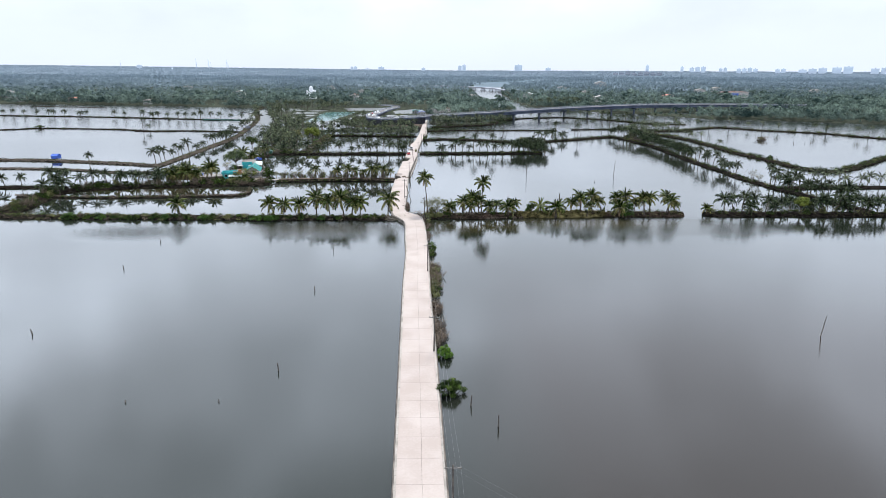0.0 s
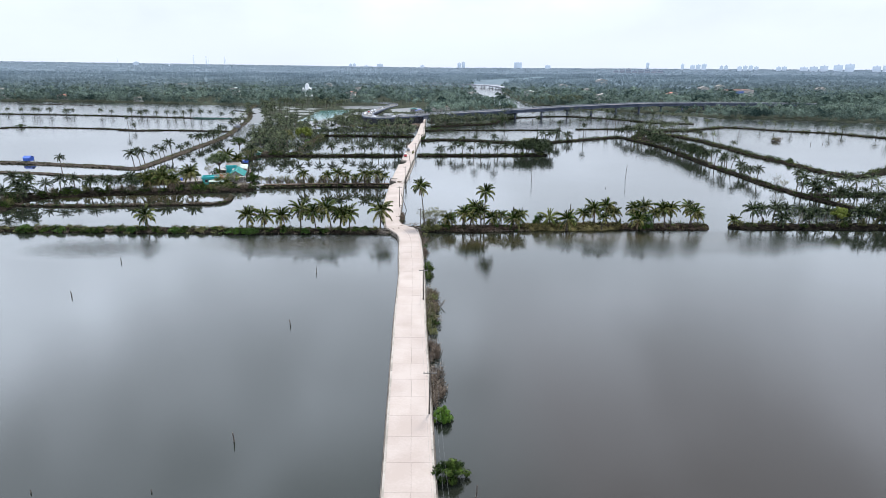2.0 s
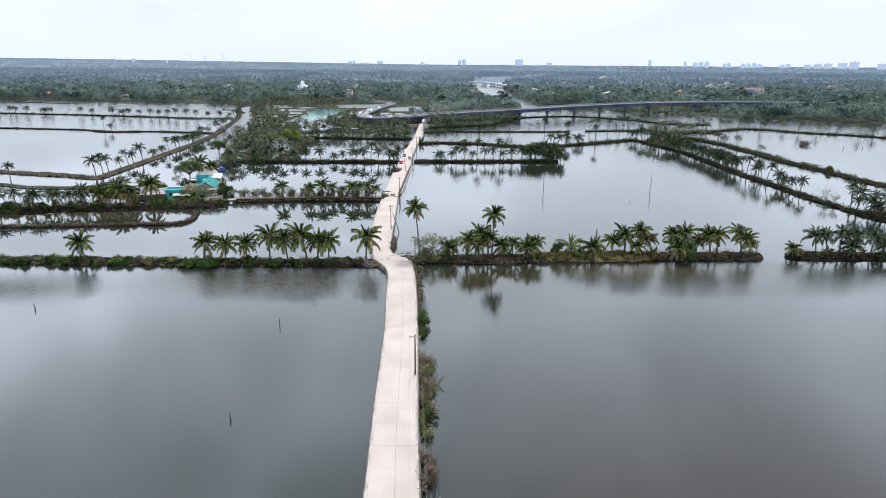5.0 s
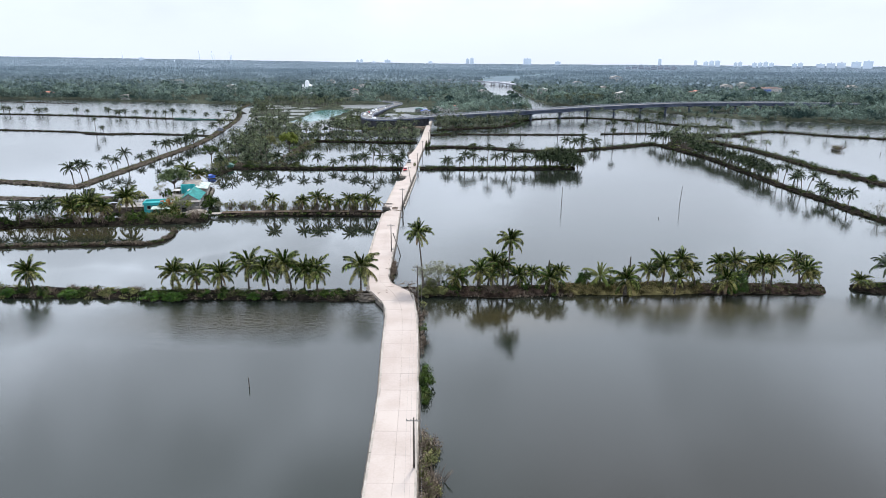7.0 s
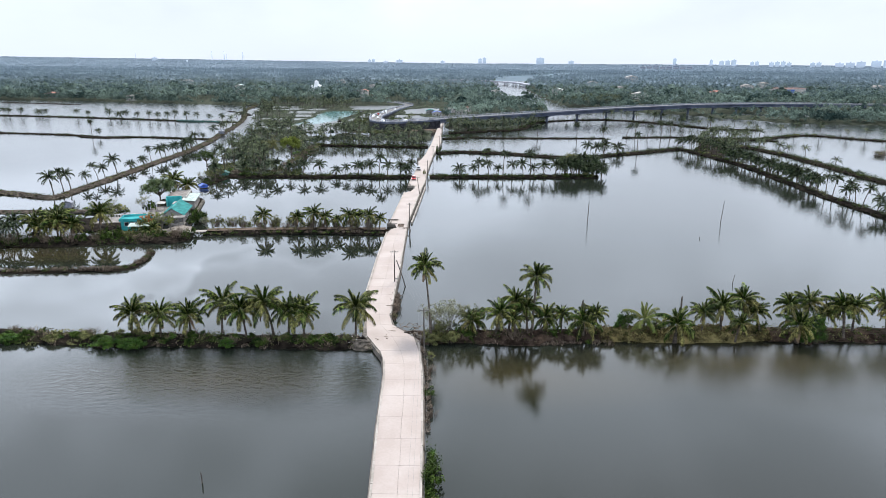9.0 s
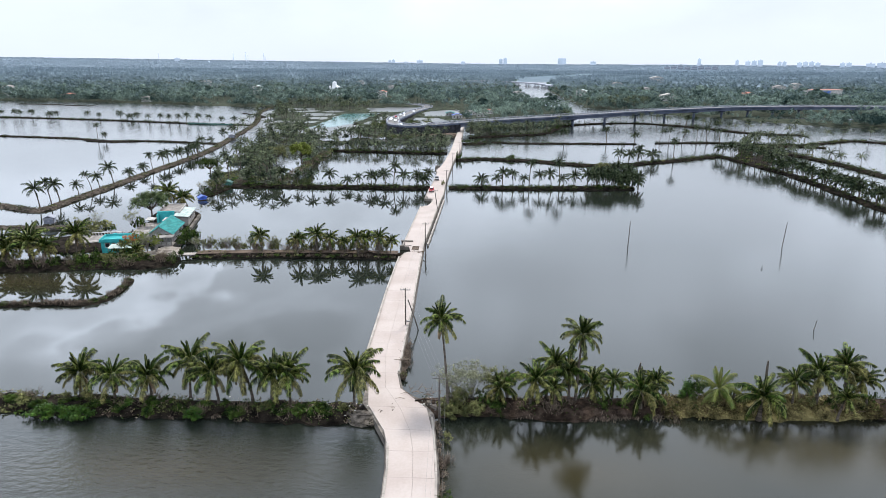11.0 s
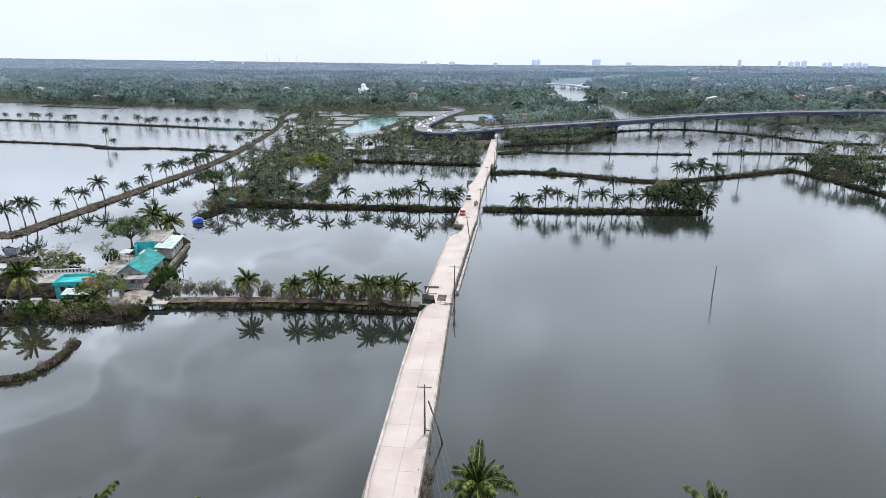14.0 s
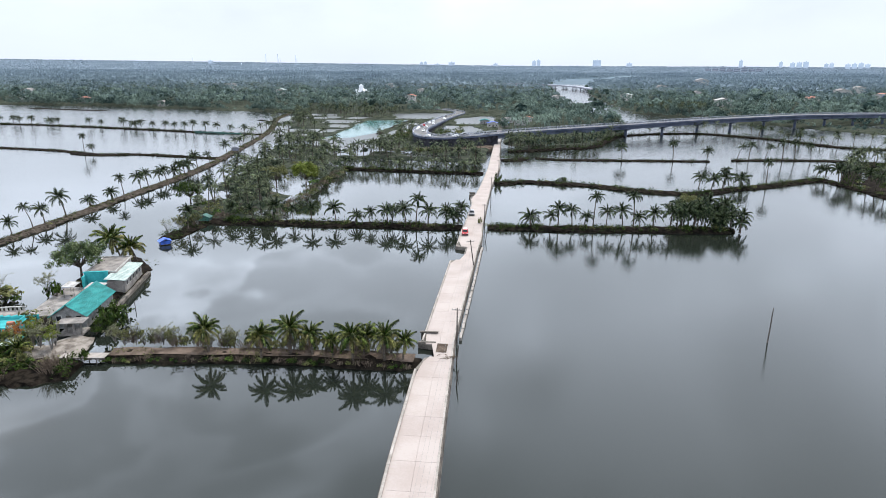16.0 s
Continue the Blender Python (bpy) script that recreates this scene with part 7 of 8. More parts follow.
for _s in (-1, 1):
    part("fascia", sweep("fascia", deck_line, deck_side, [(_s * 4.32, 0.22), (_s * 4.6, 0.22), (_s * 4.6, -0.75), (_s * 4.32, -0.75)], BRIDGE_CONC), bridge)
    part("top_rail", sweep("top_rail", deck_line, deck_side, [(_s * 4.38, 1.12), (_s * 4.56, 1.12), (_s * 4.56, 0.98), (_s * 4.38, 0.98)], BRIDGE_RAIL), bridge)
    part("lower_rail", sweep("lower_rail", deck_line, deck_side, [(_s * 4.40, 0.72), (_s * 4.54, 0.72), (_s * 4.54, 0.60), (_s * 4.40, 0.60)], BRIDGE_RAIL), bridge)
_post = Geo().bevel_box(-0.14, -0.14, 0.2, 0.14, 0.14, 1.2).mesh("post", BRIDGE_RAIL)
for _i in range(0, len(deck_line)):
    _p, _d = deck_line[_i], deck_side[_i]
    for _s in (-1, 1):
        if _p[0] < 420 and len(bridge.children) < 330:
            part("post", _post, bridge, "", pose(_p[0] + _d[0] * _s * 4.47, _p[1] + _d[1] * _s * 4.47, _p[2], 0, 0, math.degrees(math.atan2(_d[1], _d[0]))))
_last = int(np.argmin(np.abs(deck_line[:, 0] - 420)))
_k = _first
_span = 10
while _k + _span < _last:
    _seg, _ss = deck_line[_k:_k + _span + 1], deck_side[_k:_k + _span + 1]
    for _o in (-3.2, 3.2):
        part("girder", sweep("girder", _seg, _ss, [(_o - 0.5, -0.5), (_o + 0.5, -0.5), (_o + 0.40, -2.7), (_o - 0.40, -2.7)], BRIDGE_CONC), bridge)
    _p, _d = deck_line[_k], deck_side[_k]
    _a = math.degrees(math.atan2(_d[1], _d[0]))
    pier = part("pier", Geo().tube([(0, 0, -_p[2] - 1.0), (0, 0, -3.55)], [0.95, 0.9], 12).mesh("pier", BRIDGE_CONC, True), bridge, "round concrete pier", pose(_p[0], _p[1], _p[2], 0, 0, _a))
    part("pier_cap", Geo().box(-3.6, -0.9, -2.72, 3.6, 0.9, -3.2).box(-2.2, -0.8, -3.6, 2.2, 0.8, -3.18).mesh("pier_cap", BRIDGE_CONC), pier)
    _k += _span
_ramp = deck_line[:_first + 1]
part("retaining_wall", sweep("retaining_wall", np.c_[_ramp[:, :2], np.zeros(len(_ramp))], deck_side[:_first + 1], [(-4.0, -0.8), (4.0, -0.8), (4.0, 0.9), (-4.0, 0.9)], WALL_DARK), bridge)
# Sheets closing the ramp's sides, near-black for the shaded void under the deck.
_v, _f = [], []
for _i, _p in enumerate(_ramp):
    for _s in (-1, 1):
        _x, _y = _p[0] + deck_side[_i][0] * _s * 4.05, _p[1] + deck_side[_i][1] * _s * 4.05
        _v += [(_x, _y, 0.3), (_x, _y, _p[2] - 0.45)]
    if _i:
        _q = (_i - 1) * 4
        _f += [(_q, _q + 4, _q + 5, _q + 1), (_q + 2, _q + 3, _q + 7, _q + 6)]
_f += [tuple((len(_ramp) - 1) * 4 + j for j in (0, 2, 3, 1))]
part("ramp_wall", mesh_of("ramp_wall", _v, _f, DEEP_WALL), bridge, "near-black wall standing in for the shade under the curved ramp")

# the older bridge over the river further off
old = thing("river_bridge", "low grey concrete bridge on twin-column piers over the river", "bridge")
_ol = spline([(-42, 1585.3, 5.6), (-10, 1553.3, 6.0), (52, 1488.3, 6.2), (98, 1405.3, 6.2), (128, 1335.3, 6.0), (144, 1250.3, 5.4)], 12)
_os = sides_of(_ol)
part("deck", sweep("deck", _ol, _os, [(-4.5, 0.9), (4.5, 0.9), (4.5, -1.3), (-4.5, -1.3)], BRIDGE_RAIL), old)
for _i in range(4, len(_ol) - 1, 3):
    _p, _d = _ol[_i], _os[_i]
    _a = math.degrees(math.atan2(_d[1], _d[0]))
    pr = part("pier", Geo().box(-4.5, -1.6, -1.3, 4.5, 1.6, -2.6).box(-6, -3, -6.6, 6, 3, -5.2).mesh("pier", BRIDGE_RAIL), old, "", pose(_p[0], _p[1], _p[2], 0, 0, _a))
    for _o in (-3.2, 3.2):
        part("column", Geo().tube([(_o, 0, -5.3), (_o, 0, -2.5)], 1.1, 8).mesh("column", BRIDGE_RAIL), pr)

# ---- houses ----


def sheet_roof(parent, x0, y0, x1, y1, z0, z1, material, along_y, n, label=""):
    """A slope of ribbed sheets: z0 at the x0 side, z1 at the x1 side (or y sides)."""
    for i in range(n):
        g = Geo()
        a, b = (y0 + (y1 - y0) * i / n, y0 + (y1 - y0) * (i + 1) / n) if along_y else (x0 + (x1 - x0) * i / n, x0 + (x1 - x0) * (i + 1) / n)
        ribs = 6
        v, lift = [], 0.012 * (i % 2)
        for k in range(ribs * 2 + 1):
            t = a + (b - a + 0.06) * k / (ribs * 2)
            up = (0.05 if k % 2 else 0.0) + lift
            if along_y:
                v += [(x0, t, z0 + up), (x1, t, z1 + up), (x0, t, z0 + up - 0.05), (x1, t, z1 + up - 0.05)]
            else:
                v += [(t, y0, z0 + up), (t, y1, z1 + up), (t, y0, z0 + up - 0.05), (t, y1, z1 + up - 0.05)]
        f = []
        for k in range(ribs * 2):
            q = k * 4
            f += [(q, q + 1, q + 5, q + 4), (q + 2, q + 6, q + 7, q + 3), (q, q + 4, q + 6, q + 2), (q + 1, q + 3, q + 7, q + 5)]
        g.add(v, f)
        part("roof_sheet", g.mesh("roof_sheet", material), parent, label)


def window(parent, m, w, h, frame_mat=WHITE):
    """A framed window on a wall, its face towards -y."""
    fr = part("window", Geo().box(-w / 2, -0.06, 0, w / 2, 0.05, 0.09).box(-w / 2, -0.06, h - 0.09, w / 2, 0.05, h).box(-w / 2, -0.06, 0.09, -w / 2 + 0.09, 0.05, h - 0.09).box(w / 2 - 0.09, -0.06, 0.09, w / 2, 0.05, h - 0.09).mesh("window", frame_mat), parent, "", m)
    part("pane", Geo().box(-w / 2 + 0.09, -0.02, 0.09, w / 2 - 0.09, 0.0, h - 0.09).mesh("pane", CAR_GLASS), fr)


def gable_house(x, y, w, d, h, yaw, roof_mat, wall_mat, label, rise_=1.4, over=0.5, sheets=5, name="house", z=0.75):
    """A gabled house, its ridge along its own y."""
    root = thing(name, label, "house", pose(x, y, z, 0, 0, yaw))
    g = Geo()
    t = 0.18
    g.box(-w / 2, -d / 2, -0.4, w / 2, -d / 2 + t, h).box(-w / 2, d / 2 - t, -0.4, w / 2, d / 2, h).box(-w / 2, -d / 2 + t, -0.4, -w / 2 + t, d / 2 - t, h).box(w / 2 - t, -d / 2 + t, -0.4, w / 2, d / 2 - t, h)
    for s in (-1, 1):
        yy = s * (d / 2 - t / 2)
        g.add([(-w / 2, yy - t / 2, h), (w / 2, yy - t / 2, h), (0, yy - t / 2, h + rise_), (-w / 2, yy + t / 2, h), (w / 2, yy + t / 2, h), (0, yy + t / 2, h + rise_)], [(0, 1, 2), (5, 4, 3), (0, 2, 5, 3), (1, 4, 5, 2)])
    part("wall", g.mesh("wall", wall_mat), root)
    k = rise_ / (w / 2)
    sheet_roof(root, -w / 2 - over, -d / 2 - over, 0.02, d / 2 + over, h - over * k + 0.06, h + rise_ + 0.06, roof_mat, True, sheets)
    sheet_roof(root, w / 2 + over, -d / 2 - over, -0.02, d / 2 + over, h - over * k + 0.06, h + rise_ + 0.06, roof_mat, True, sheets)
    part("ridge_cap", Geo().add([(-0.25, -d / 2 - over, h + rise_ + 0.06), (0.25, -d / 2 - over, h + rise_ + 0.06), (0, -d / 2 - over, h + rise_ + 0.2), (-0.25, d / 2 + over, h + rise_ + 0.06), (0.25, d / 2 + over, h + rise_ + 0.06), (0, d / 2 + over, h + rise_ + 0.2)],
                                [(0, 1, 2), (5, 4, 3), (0, 2, 5, 3), (1, 4, 5, 2)]).mesh("ridge_cap", roof_mat), root)
    part("door", Geo().bevel_box(-0.45, -d / 2 - 0.05, 0, 0.45, -d / 2 + 0.02, 2.0).mesh("door", POLE_WOOD), root, "dark wooden door")
    for s in (-1, 1):
        if w > 4:
            window(root, pose(s * w * 0.3, -d / 2 - 0.01, 0.95), 1.0, 1.1)
        window(root, pose(s * (w / 2 + 0.01), 0, 0.95, 0, 0, 90 * s), 1.1, 1.1)
    return root


def flat_house(x, y, w, d, h, yaw, wall_mat, roof_mat, label, parapet=0.45, name="house", z=0.75, windows=2):
    root = thing(name, label, "house", pose(x, y, z, 0, 0, yaw))
    part("wall", Geo().box(-w / 2, -d / 2, -0.4, w / 2, d / 2, h).mesh("wall", wall_mat), root)
    part("roof", Geo().bevel_box(-w / 2 - 0.35, -d / 2 - 0.35, h, w / 2 + 0.35, d / 2 + 0.35, h + 0.16).mesh("roof", roof_mat), root)
    if parapet:
        g, o = Geo(), 0.25
        a, b = w / 2 + o, d / 2 + o
        g.box(-a, -b, h + 0.16, a, -b + 0.15, h + 0.16 + parapet).box(-a, b - 0.15, h + 0.16, a, b, h + 0.16 + parapet).box(-a, -b + 0.15, h + 0.16, -a + 0.15, b - 0.15, h + 0.16 + parapet).box(a - 0.15, -b + 0.15, h + 0.16, a, b - 0.15, h + 0.16 + parapet)
        part("parapet", g.mesh("parapet", wall_mat), root)
    part("door", Geo().bevel_box(-0.45, -d / 2 - 0.05, 0, 0.45, -d / 2 + 0.02, 2.0).mesh("door", POLE_WOOD), root, "dark wooden door")
    for i in range(windows):
        u = (i + 0.5) / windows * w - w / 2
        if abs(u) > 0.9:
            window(root, pose(u, -d / 2 - 0.01, 0.95), 1.1, 1.1)
    for s in (-1, 1):
        window(root, pose(s * (w / 2 + 0.01), 0, 0.95, 0, 0, 90 * s), 1.2, 1.1)
    return root


# Wall and porch are greyed for the shade under the eaves.
gable_house(-77.7, 269.7, 5.4, 11.4, 2.15, 11.3, TEAL, SHADE_WALL, "house with shade-darkened grey walls and a bright teal ribbed metal gable roof", 1.8, 0.5, 8)
porch = thing("porch", "small white pillared porch before the teal-roofed house", "porch", pose(-74.6, 262.4, 0.75, 0, 0, 11))
part("floor", Geo().bevel_box(-2, -1.6, -0.2, 2, 1.3, 0.12).mesh("floor", SLAB_GREY), porch)
for _x in (-1.8, -0.6, 0.6, 1.8):
    part("pillar", Geo().box(_x - 0.12, -1.5, 0.12, _x + 0.12, -1.26, 1.9).mesh("pillar", SLAB_GREY), porch)
part("roof", Geo().bevel_box(-2.2, -1.5, 1.9, 2.2, 1.2, 2.02).mesh("roof", SLAB_GREY), porch)
flat_house(-85.4, 289.5, 5.4, 10.5, 2.5, 15, WHITE, SLAB_GREY, "low house with a bare concrete flat roof beside the pond", 0.25)
annex = thing("annex", "grey-walled annexe with a pale green sheet lean-to roof at the water", "annex", pose(-80.6, 286.9, 0.75, 0, 0, 14))
part("wall", Geo().box(-1.6, -5.4, -0.6, 1.7, 5.4, 1.9).mesh("wall", SLAB_GREY), annex)
sheet_roof(annex, -1.9, -5.8, 2.1, 5.8, 2.55, 2.1, PALE_SHEET, True, 6)
for _y in (-4, -2, 0, 2, 4):
    window(annex, pose(1.71, _y, 0.7, 0, 0, 90), 1.2, 1.0)
teal_wall = thing("boundary_wall", "bright teal painted wall and stair block by the flat-roofed house", "wall", pose(-84.4, 283.5, 0.75, 0, 0, 15))
part("wall", Geo().box(-2.2, -0.15, -0.3, 2.2, 0.15, 3.1).box(-2.2, -1.6, -0.3, -1.9, -0.15, 2.6).mesh("wall", TEAL_WALL), teal_wall)
part("wall_cap", Geo().bevel_box(-2.35, -0.25, 3.1, 2.35, 0.25, 3.2).mesh("wall_cap", TEAL_WALL), teal_wall)
for _x, _y, _w, _d, _yaw, _n in ((-80.6, 277.7, 3.0, 3.4, 11, "white"), (-85.8, 277.9, 2.2, 3.0, 11, "white")):
    sh = thing("lean_to", "white sheet lean-to between the houses", "shed", pose(_x, _y, 0.75, 0, 0, _yaw))
    sheet_roof(sh, -_w / 2, -_d / 2, _w / 2, _d / 2, 2.5, 2.3, WHITE, True, 2)
    for _a in (-1, 1):
        for _b in (-1, 1):
            part("post", Geo().tube([(_a * (_w / 2 - 0.15), _b * (_d / 2 - 0.15), -0.2), (_a * (_w / 2 - 0.15), _b * (_d / 2 - 0.15), 2.28)], 0.05, 6).mesh("post", STEEL), sh)
flat_house(-84.4, 258.0, 5.6, 4.6, 2.3, 14, TEAL_WALL, TEAL_WALL, "bright teal painted low house with a walled roof", 0.55, windows=2)
canopy = thing("canopy", "pale translucent green sheet canopy over the teal house's door", "canopy", pose(-80.8, 253.6, 0.75, 0, 0, 8))
sheet_roof(canopy, -2.7, -1.2, 2.7, 1.3, 1.7, 2.1, PALE_SHEET, False, 4)
for _x in (-2.5, 0, 2.5):
    part("post", Geo().tube([(_x, -1.0, -0.3), (_x, -1.0, 1.72)], 0.06, 6).mesh("post", STEEL), canopy)
stair = thing("stair_wall", "bright teal stepped stair wall climbing behind the low house", "wall", pose(-86.4, 260.2, 0.75, 0, 0, 52))
for _i in range(6):
    part("step_wall", Geo().bevel_box(_i * 1.0, -0.14, -0.4, _i * 1.0 + 0.98, 0.14, 3.0 - 0.26 * _i, 0.02).mesh("step_wall", TEAL_WALL), stair)
for _i in range(5):
    part("stair_step", Geo().bevel_box(_i * 1.0, -1.3, -0.4, _i * 1.0 + 0.98, -0.14, 2.2 - 0.36 * _i, 0.02).mesh("stair_step", SLAB_GREY), stair)
stack = thing("tile_stack", "stack of orange clay roof tiles on the teal house's roof", "tiles", pose(-82.6, 258.6, 3.21, 0, 0, 20))
for _i in range(5):
    part("clay_tile", Geo().bevel_box(-0.5 + 0.04 * (_i % 2), -0.35, _i * 0.1, 0.5, 0.35, _i * 0.1 + 0.09, 0.01).mesh("clay_tile", RED_TILE), stack)
terrace = thing("terrace", "pale worn concrete terrace edged with a low post balustrade", "terrace", pose(-94.0, 266.6, 0.5, 0, 0, 14))
part("slab", Geo().bevel_box(-5.4, -4.6, -0.7, 5.4, 2.2, 0.4).mesh("slab", SLAB_GREY), terrace)
for _i in range(15):
    part("baluster", Geo().box(-5.2 + _i * 0.72, 1.95, 0.4, -4.9 + _i * 0.72, 2.13, 1.05).mesh("baluster", WHITE), terrace)
part("handrail", Geo().bevel_box(-5.4, 1.88, 1.05, 5.4, 2.2, 1.2).mesh("handrail", WHITE), terrace)
part("side_rail", Geo().bevel_box(-5.4, -4.5, 0.9, -5.2, 1.8, 1.05).mesh("side_rail", STEEL), terrace)
for _i in range(5):
    part("rail_post", Geo().box(-5.36, -4.4 + _i * 1.5, 0.4, -5.24, -4.28 + _i * 1.5, 0.9).mesh("rail_post", STEEL), terrace)
drum = thing("water_drum", "bright blue plastic water drum on the terrace", "drum", pose(-98.0, 264.0, 0.9))
part("body", Geo().tube([(0, 0, 0), (0, 0, 0.05), (0, 0, 0.5), (0, 0, 0.95), (0, 0, 1.0)], [0.36, 0.4, 0.42, 0.4, 0.3], 14).mesh("body", BLUE_TARP, True), drum)
part("lid", Geo().tube([(0, 0, 1.0), (0, 0, 1.06)], 0.18, 10).mesh("lid", BLUE_TARP), drum)
yard = thing("yard_slab", "worn concrete yard between the island houses", "yard", pose(-84.0, 276.8, 0.5, 0, 0, 12))
part("slab", Geo().bevel_box(-5.2, -9, -0.6, 1.2, 6.0, 0.42).mesh("slab", SLAB_GREY), yard)
# quay wall of the island on the pond side
quay = thing("quay_wall", "dark stone quay wall along the house island's pond side", "wall", pose(-76.9, 283.3, 0, 0, 0, 14))
for _i in range(16):
    part("stone_block", Geo().bevel_box(-0.35, -13 + _i * 1.5, -0.9, 0.35, -11.54 + _i * 1.5, 0.62 + 0.05 * (_i % 3), 0.06).mesh("stone_block", WALL_DARK), quay)
# footbridge
foot = thing("footbridge", "small white-painted plank footbridge to the house island", "footbridge", pose(-66.6, 253.4, 1.05, 0, 0, 6))
for _i in range(14):
    part("plank", Geo().bevel_box(-3.5 + _i * 0.5, -0.95, 0, -3.03 + _i * 0.5, 0.8, 0.07 + 0.01 * (_i % 2), 0.012).mesh("plank", KERB), foot)
for _y in (-0.9, 0.9):
    part("beam", Geo().box(-3.5, _y - 0.1, -0.28, 3.5, _y + 0.1, -0.01).mesh("beam", POLE_WOOD), foot)
for _x in (-2.2, 0, 2.2):
    part("trestle", Geo().tube([(_x, -0.9, -2.0), (_x, -0.9, -0.2)], 0.09, 6).mesh("trestle", POLE_WOOD), foot)
    part("trestle", Geo().tube([(_x, 0.9, -2.0), (_x, 0.9, -0.2)], 0.09, 6).mesh("trestle", POLE_WOOD), foot)
for _i, (_x, _w) in enumerate(((-2.6, 0.28), (-2.2, 0.2), (-1.8, 0.3), (-0.9, 0.3), (-0.4, 0.25), (0.1, 0.3), (0.6, 0.2), (1.6, 0.5), (2.3, 0.4))):
    part("lettering_bar", Geo().box(_x, -1.03, -0.24, _x + _w, -1.005, -0.06).mesh("lettering_bar", WHITE), foot)


def hut(x, y, w, d, h, yaw, roof_mat, label, z=0.55):
    root = thing("hut", label, "hut", pose(x, y, z, 0, 0, yaw))
    for a in (-1, 1):
        for b in (-1, 1):
            part("post", Geo().tube([(a * (w / 2 - 0.1), b * (d / 2 - 0.1), -1.2), (a * (w / 2 - 0.1), b * (d / 2 - 0.1), h)], 0.07, 6).mesh("post", POLE_WOOD), root)
    part("platform", Geo().bevel_box(-w / 2, -d / 2, 0.1, w / 2, d / 2, 0.25).mesh("platform", POLE_WOOD), root)
    part("side_sheet", Geo().box(-w / 2 + 0.05, -d / 2 + 0.05, 0.25, w / 2 - 0.05, d / 2 - 0.05, h).mesh("side_sheet", roof_mat), root)
    r = h + 0.22 * w
    part("cover", Geo().add([(-w / 2 - 0.25, -d / 2 - 0.25, h - 0.1), (0, -d / 2 - 0.25, r), (w / 2 + 0.25, -d / 2 - 0.25, h - 0.1), (-w / 2 - 0.25, d / 2 + 0.25, h - 0.1), (0, d / 2 + 0.25, r), (w / 2 + 0.25, d / 2 + 0.25, h - 0.1),
                             (-w / 2 - 0.25, -d / 2 - 0.25, h - 0.18), (0, -d / 2 - 0.25, r - 0.08), (w / 2 + 0.25, -d / 2 - 0.25, h - 0.18), (-w / 2 - 0.25, d / 2 + 0.25, h - 0.18), (0, d / 2 + 0.25, r - 0.08), (w / 2 + 0.25, d / 2 + 0.25, h - 0.18)],
                            [(0, 1, 4, 3), (1, 2, 5, 4), (6, 9, 10, 7), (7, 10, 11, 8), (0, 6, 7, 1), (1, 7, 8, 2), (3, 4, 10, 9), (4, 5, 11, 10), (0, 3, 9, 6), (2, 8, 11, 5)]).mesh("cover", roof_mat), root)
    return root


hut(-189.8, 316.4, 3.8, 3.0, 1.8, 90, BLUE_TARP, "watch hut wrapped in bright blue tarpaulin on the bund")
hut(-116.4, 280.7, 2.6, 2.4, 1.9, 20, GREY_TARP, "small grey tarpaulin hut on the bund")
hut(-88.2, 316.4, 2.6, 2.0, 1.1, 40, BLUE_TARP, "low blue tarpaulin shelter on a raft of stakes", 0.0)
hut(-88.4, 339.0, 3.4, 2.2, 1.3, 5, NET, "low green covered boat shed on the bank")
hut(-141.5, 484.3, 3.6, 3.0, 1.7, 20, GREY_TARP, "dark sluice-keeper's hut on the bund")
hut(-130, 244.3, 5.0, 3.0, 1.4, 10, GREY_TARP, "long low grey shelter under the palms")


def boat(x, y, yaw, L, label, material):
    """An open country boat: a hollow pointed hull."""
    root = thing("boat", label, "boat", pose(x, y, 0.05, 0, 0, yaw))
    v, f, n = [], [], 9
    for i in range(n):
        t = i / (n - 1) * 2 - 1
        w, up = 0.62 * (1 - abs(t) ** 2.4) + 0.03, 0.36 + 0.34 * abs(t) ** 3
        v += [(t * L / 2, -w, up), (t * L / 2, -w * 0.55, -0.12), (t * L / 2, w * 0.55, -0.12), (t * L / 2, w, up), (t * L / 2, w * 0.86, up), (t * L / 2, w * 0.45, 0.0), (t * L / 2, -w * 0.45, 0.0), (t * L / 2, -w * 0.86, up)]
        if i:
            q = (i - 1) * 8
            f += [(q + j, q + (j + 1) % 8, q + 8 + (j + 1) % 8, q + 8 + j) for j in range(8)]
    part("hull", mesh_of("hull", v, f, material), root)
    for s in (-0.22, 0.2):
        part("thwart", Geo().box(s * L - 0.12, -0.45, 0.2, s * L + 0.12, 0.45, 0.25).mesh("thwart", POLE_WOOD), root)


boat(-110.5, 276.5, 15, 6.0, "narrow dark wooden country boat moored by the bund", POLE_WOOD)
boat(-107, 275.8, -10, 5.0, "narrow dark wooden country boat moored by the bund", POLE_WOOD)
boat(-89, 264.5 - 12.9, 5, 5.0, "pale plastic-lined boat on the bank", WHITE)

net = thing("net_fence", "low green net fence on stakes along the northern bund", "fence")
_np = [(-206, 569.4), (-194, 566.6), (-182, 563.8), (-170, 561.2)]
for _a, _b in zip(_np[:-1], _np[1:]):
    _dx, _dy = _b[0] - _a[0], _b[1] - _a[1]
    _L = math.hypot(_dx, _dy)
    part("net", Geo().box(0, -0.03, 0.3, _L, 0.03, 1.2).mesh("net", NET), net, "", pose(_a[0], _a[1], 0, 0, 0, math.degrees(math.atan2(_dy, _dx))))
    part("stake", Geo().tube([(0, 0, -0.5), (0, 0, 2.0)], 0.06, 6).mesh("stake", POLE_WOOD), net, "", pose(_a[0], _a[1] - 0.12, 0))

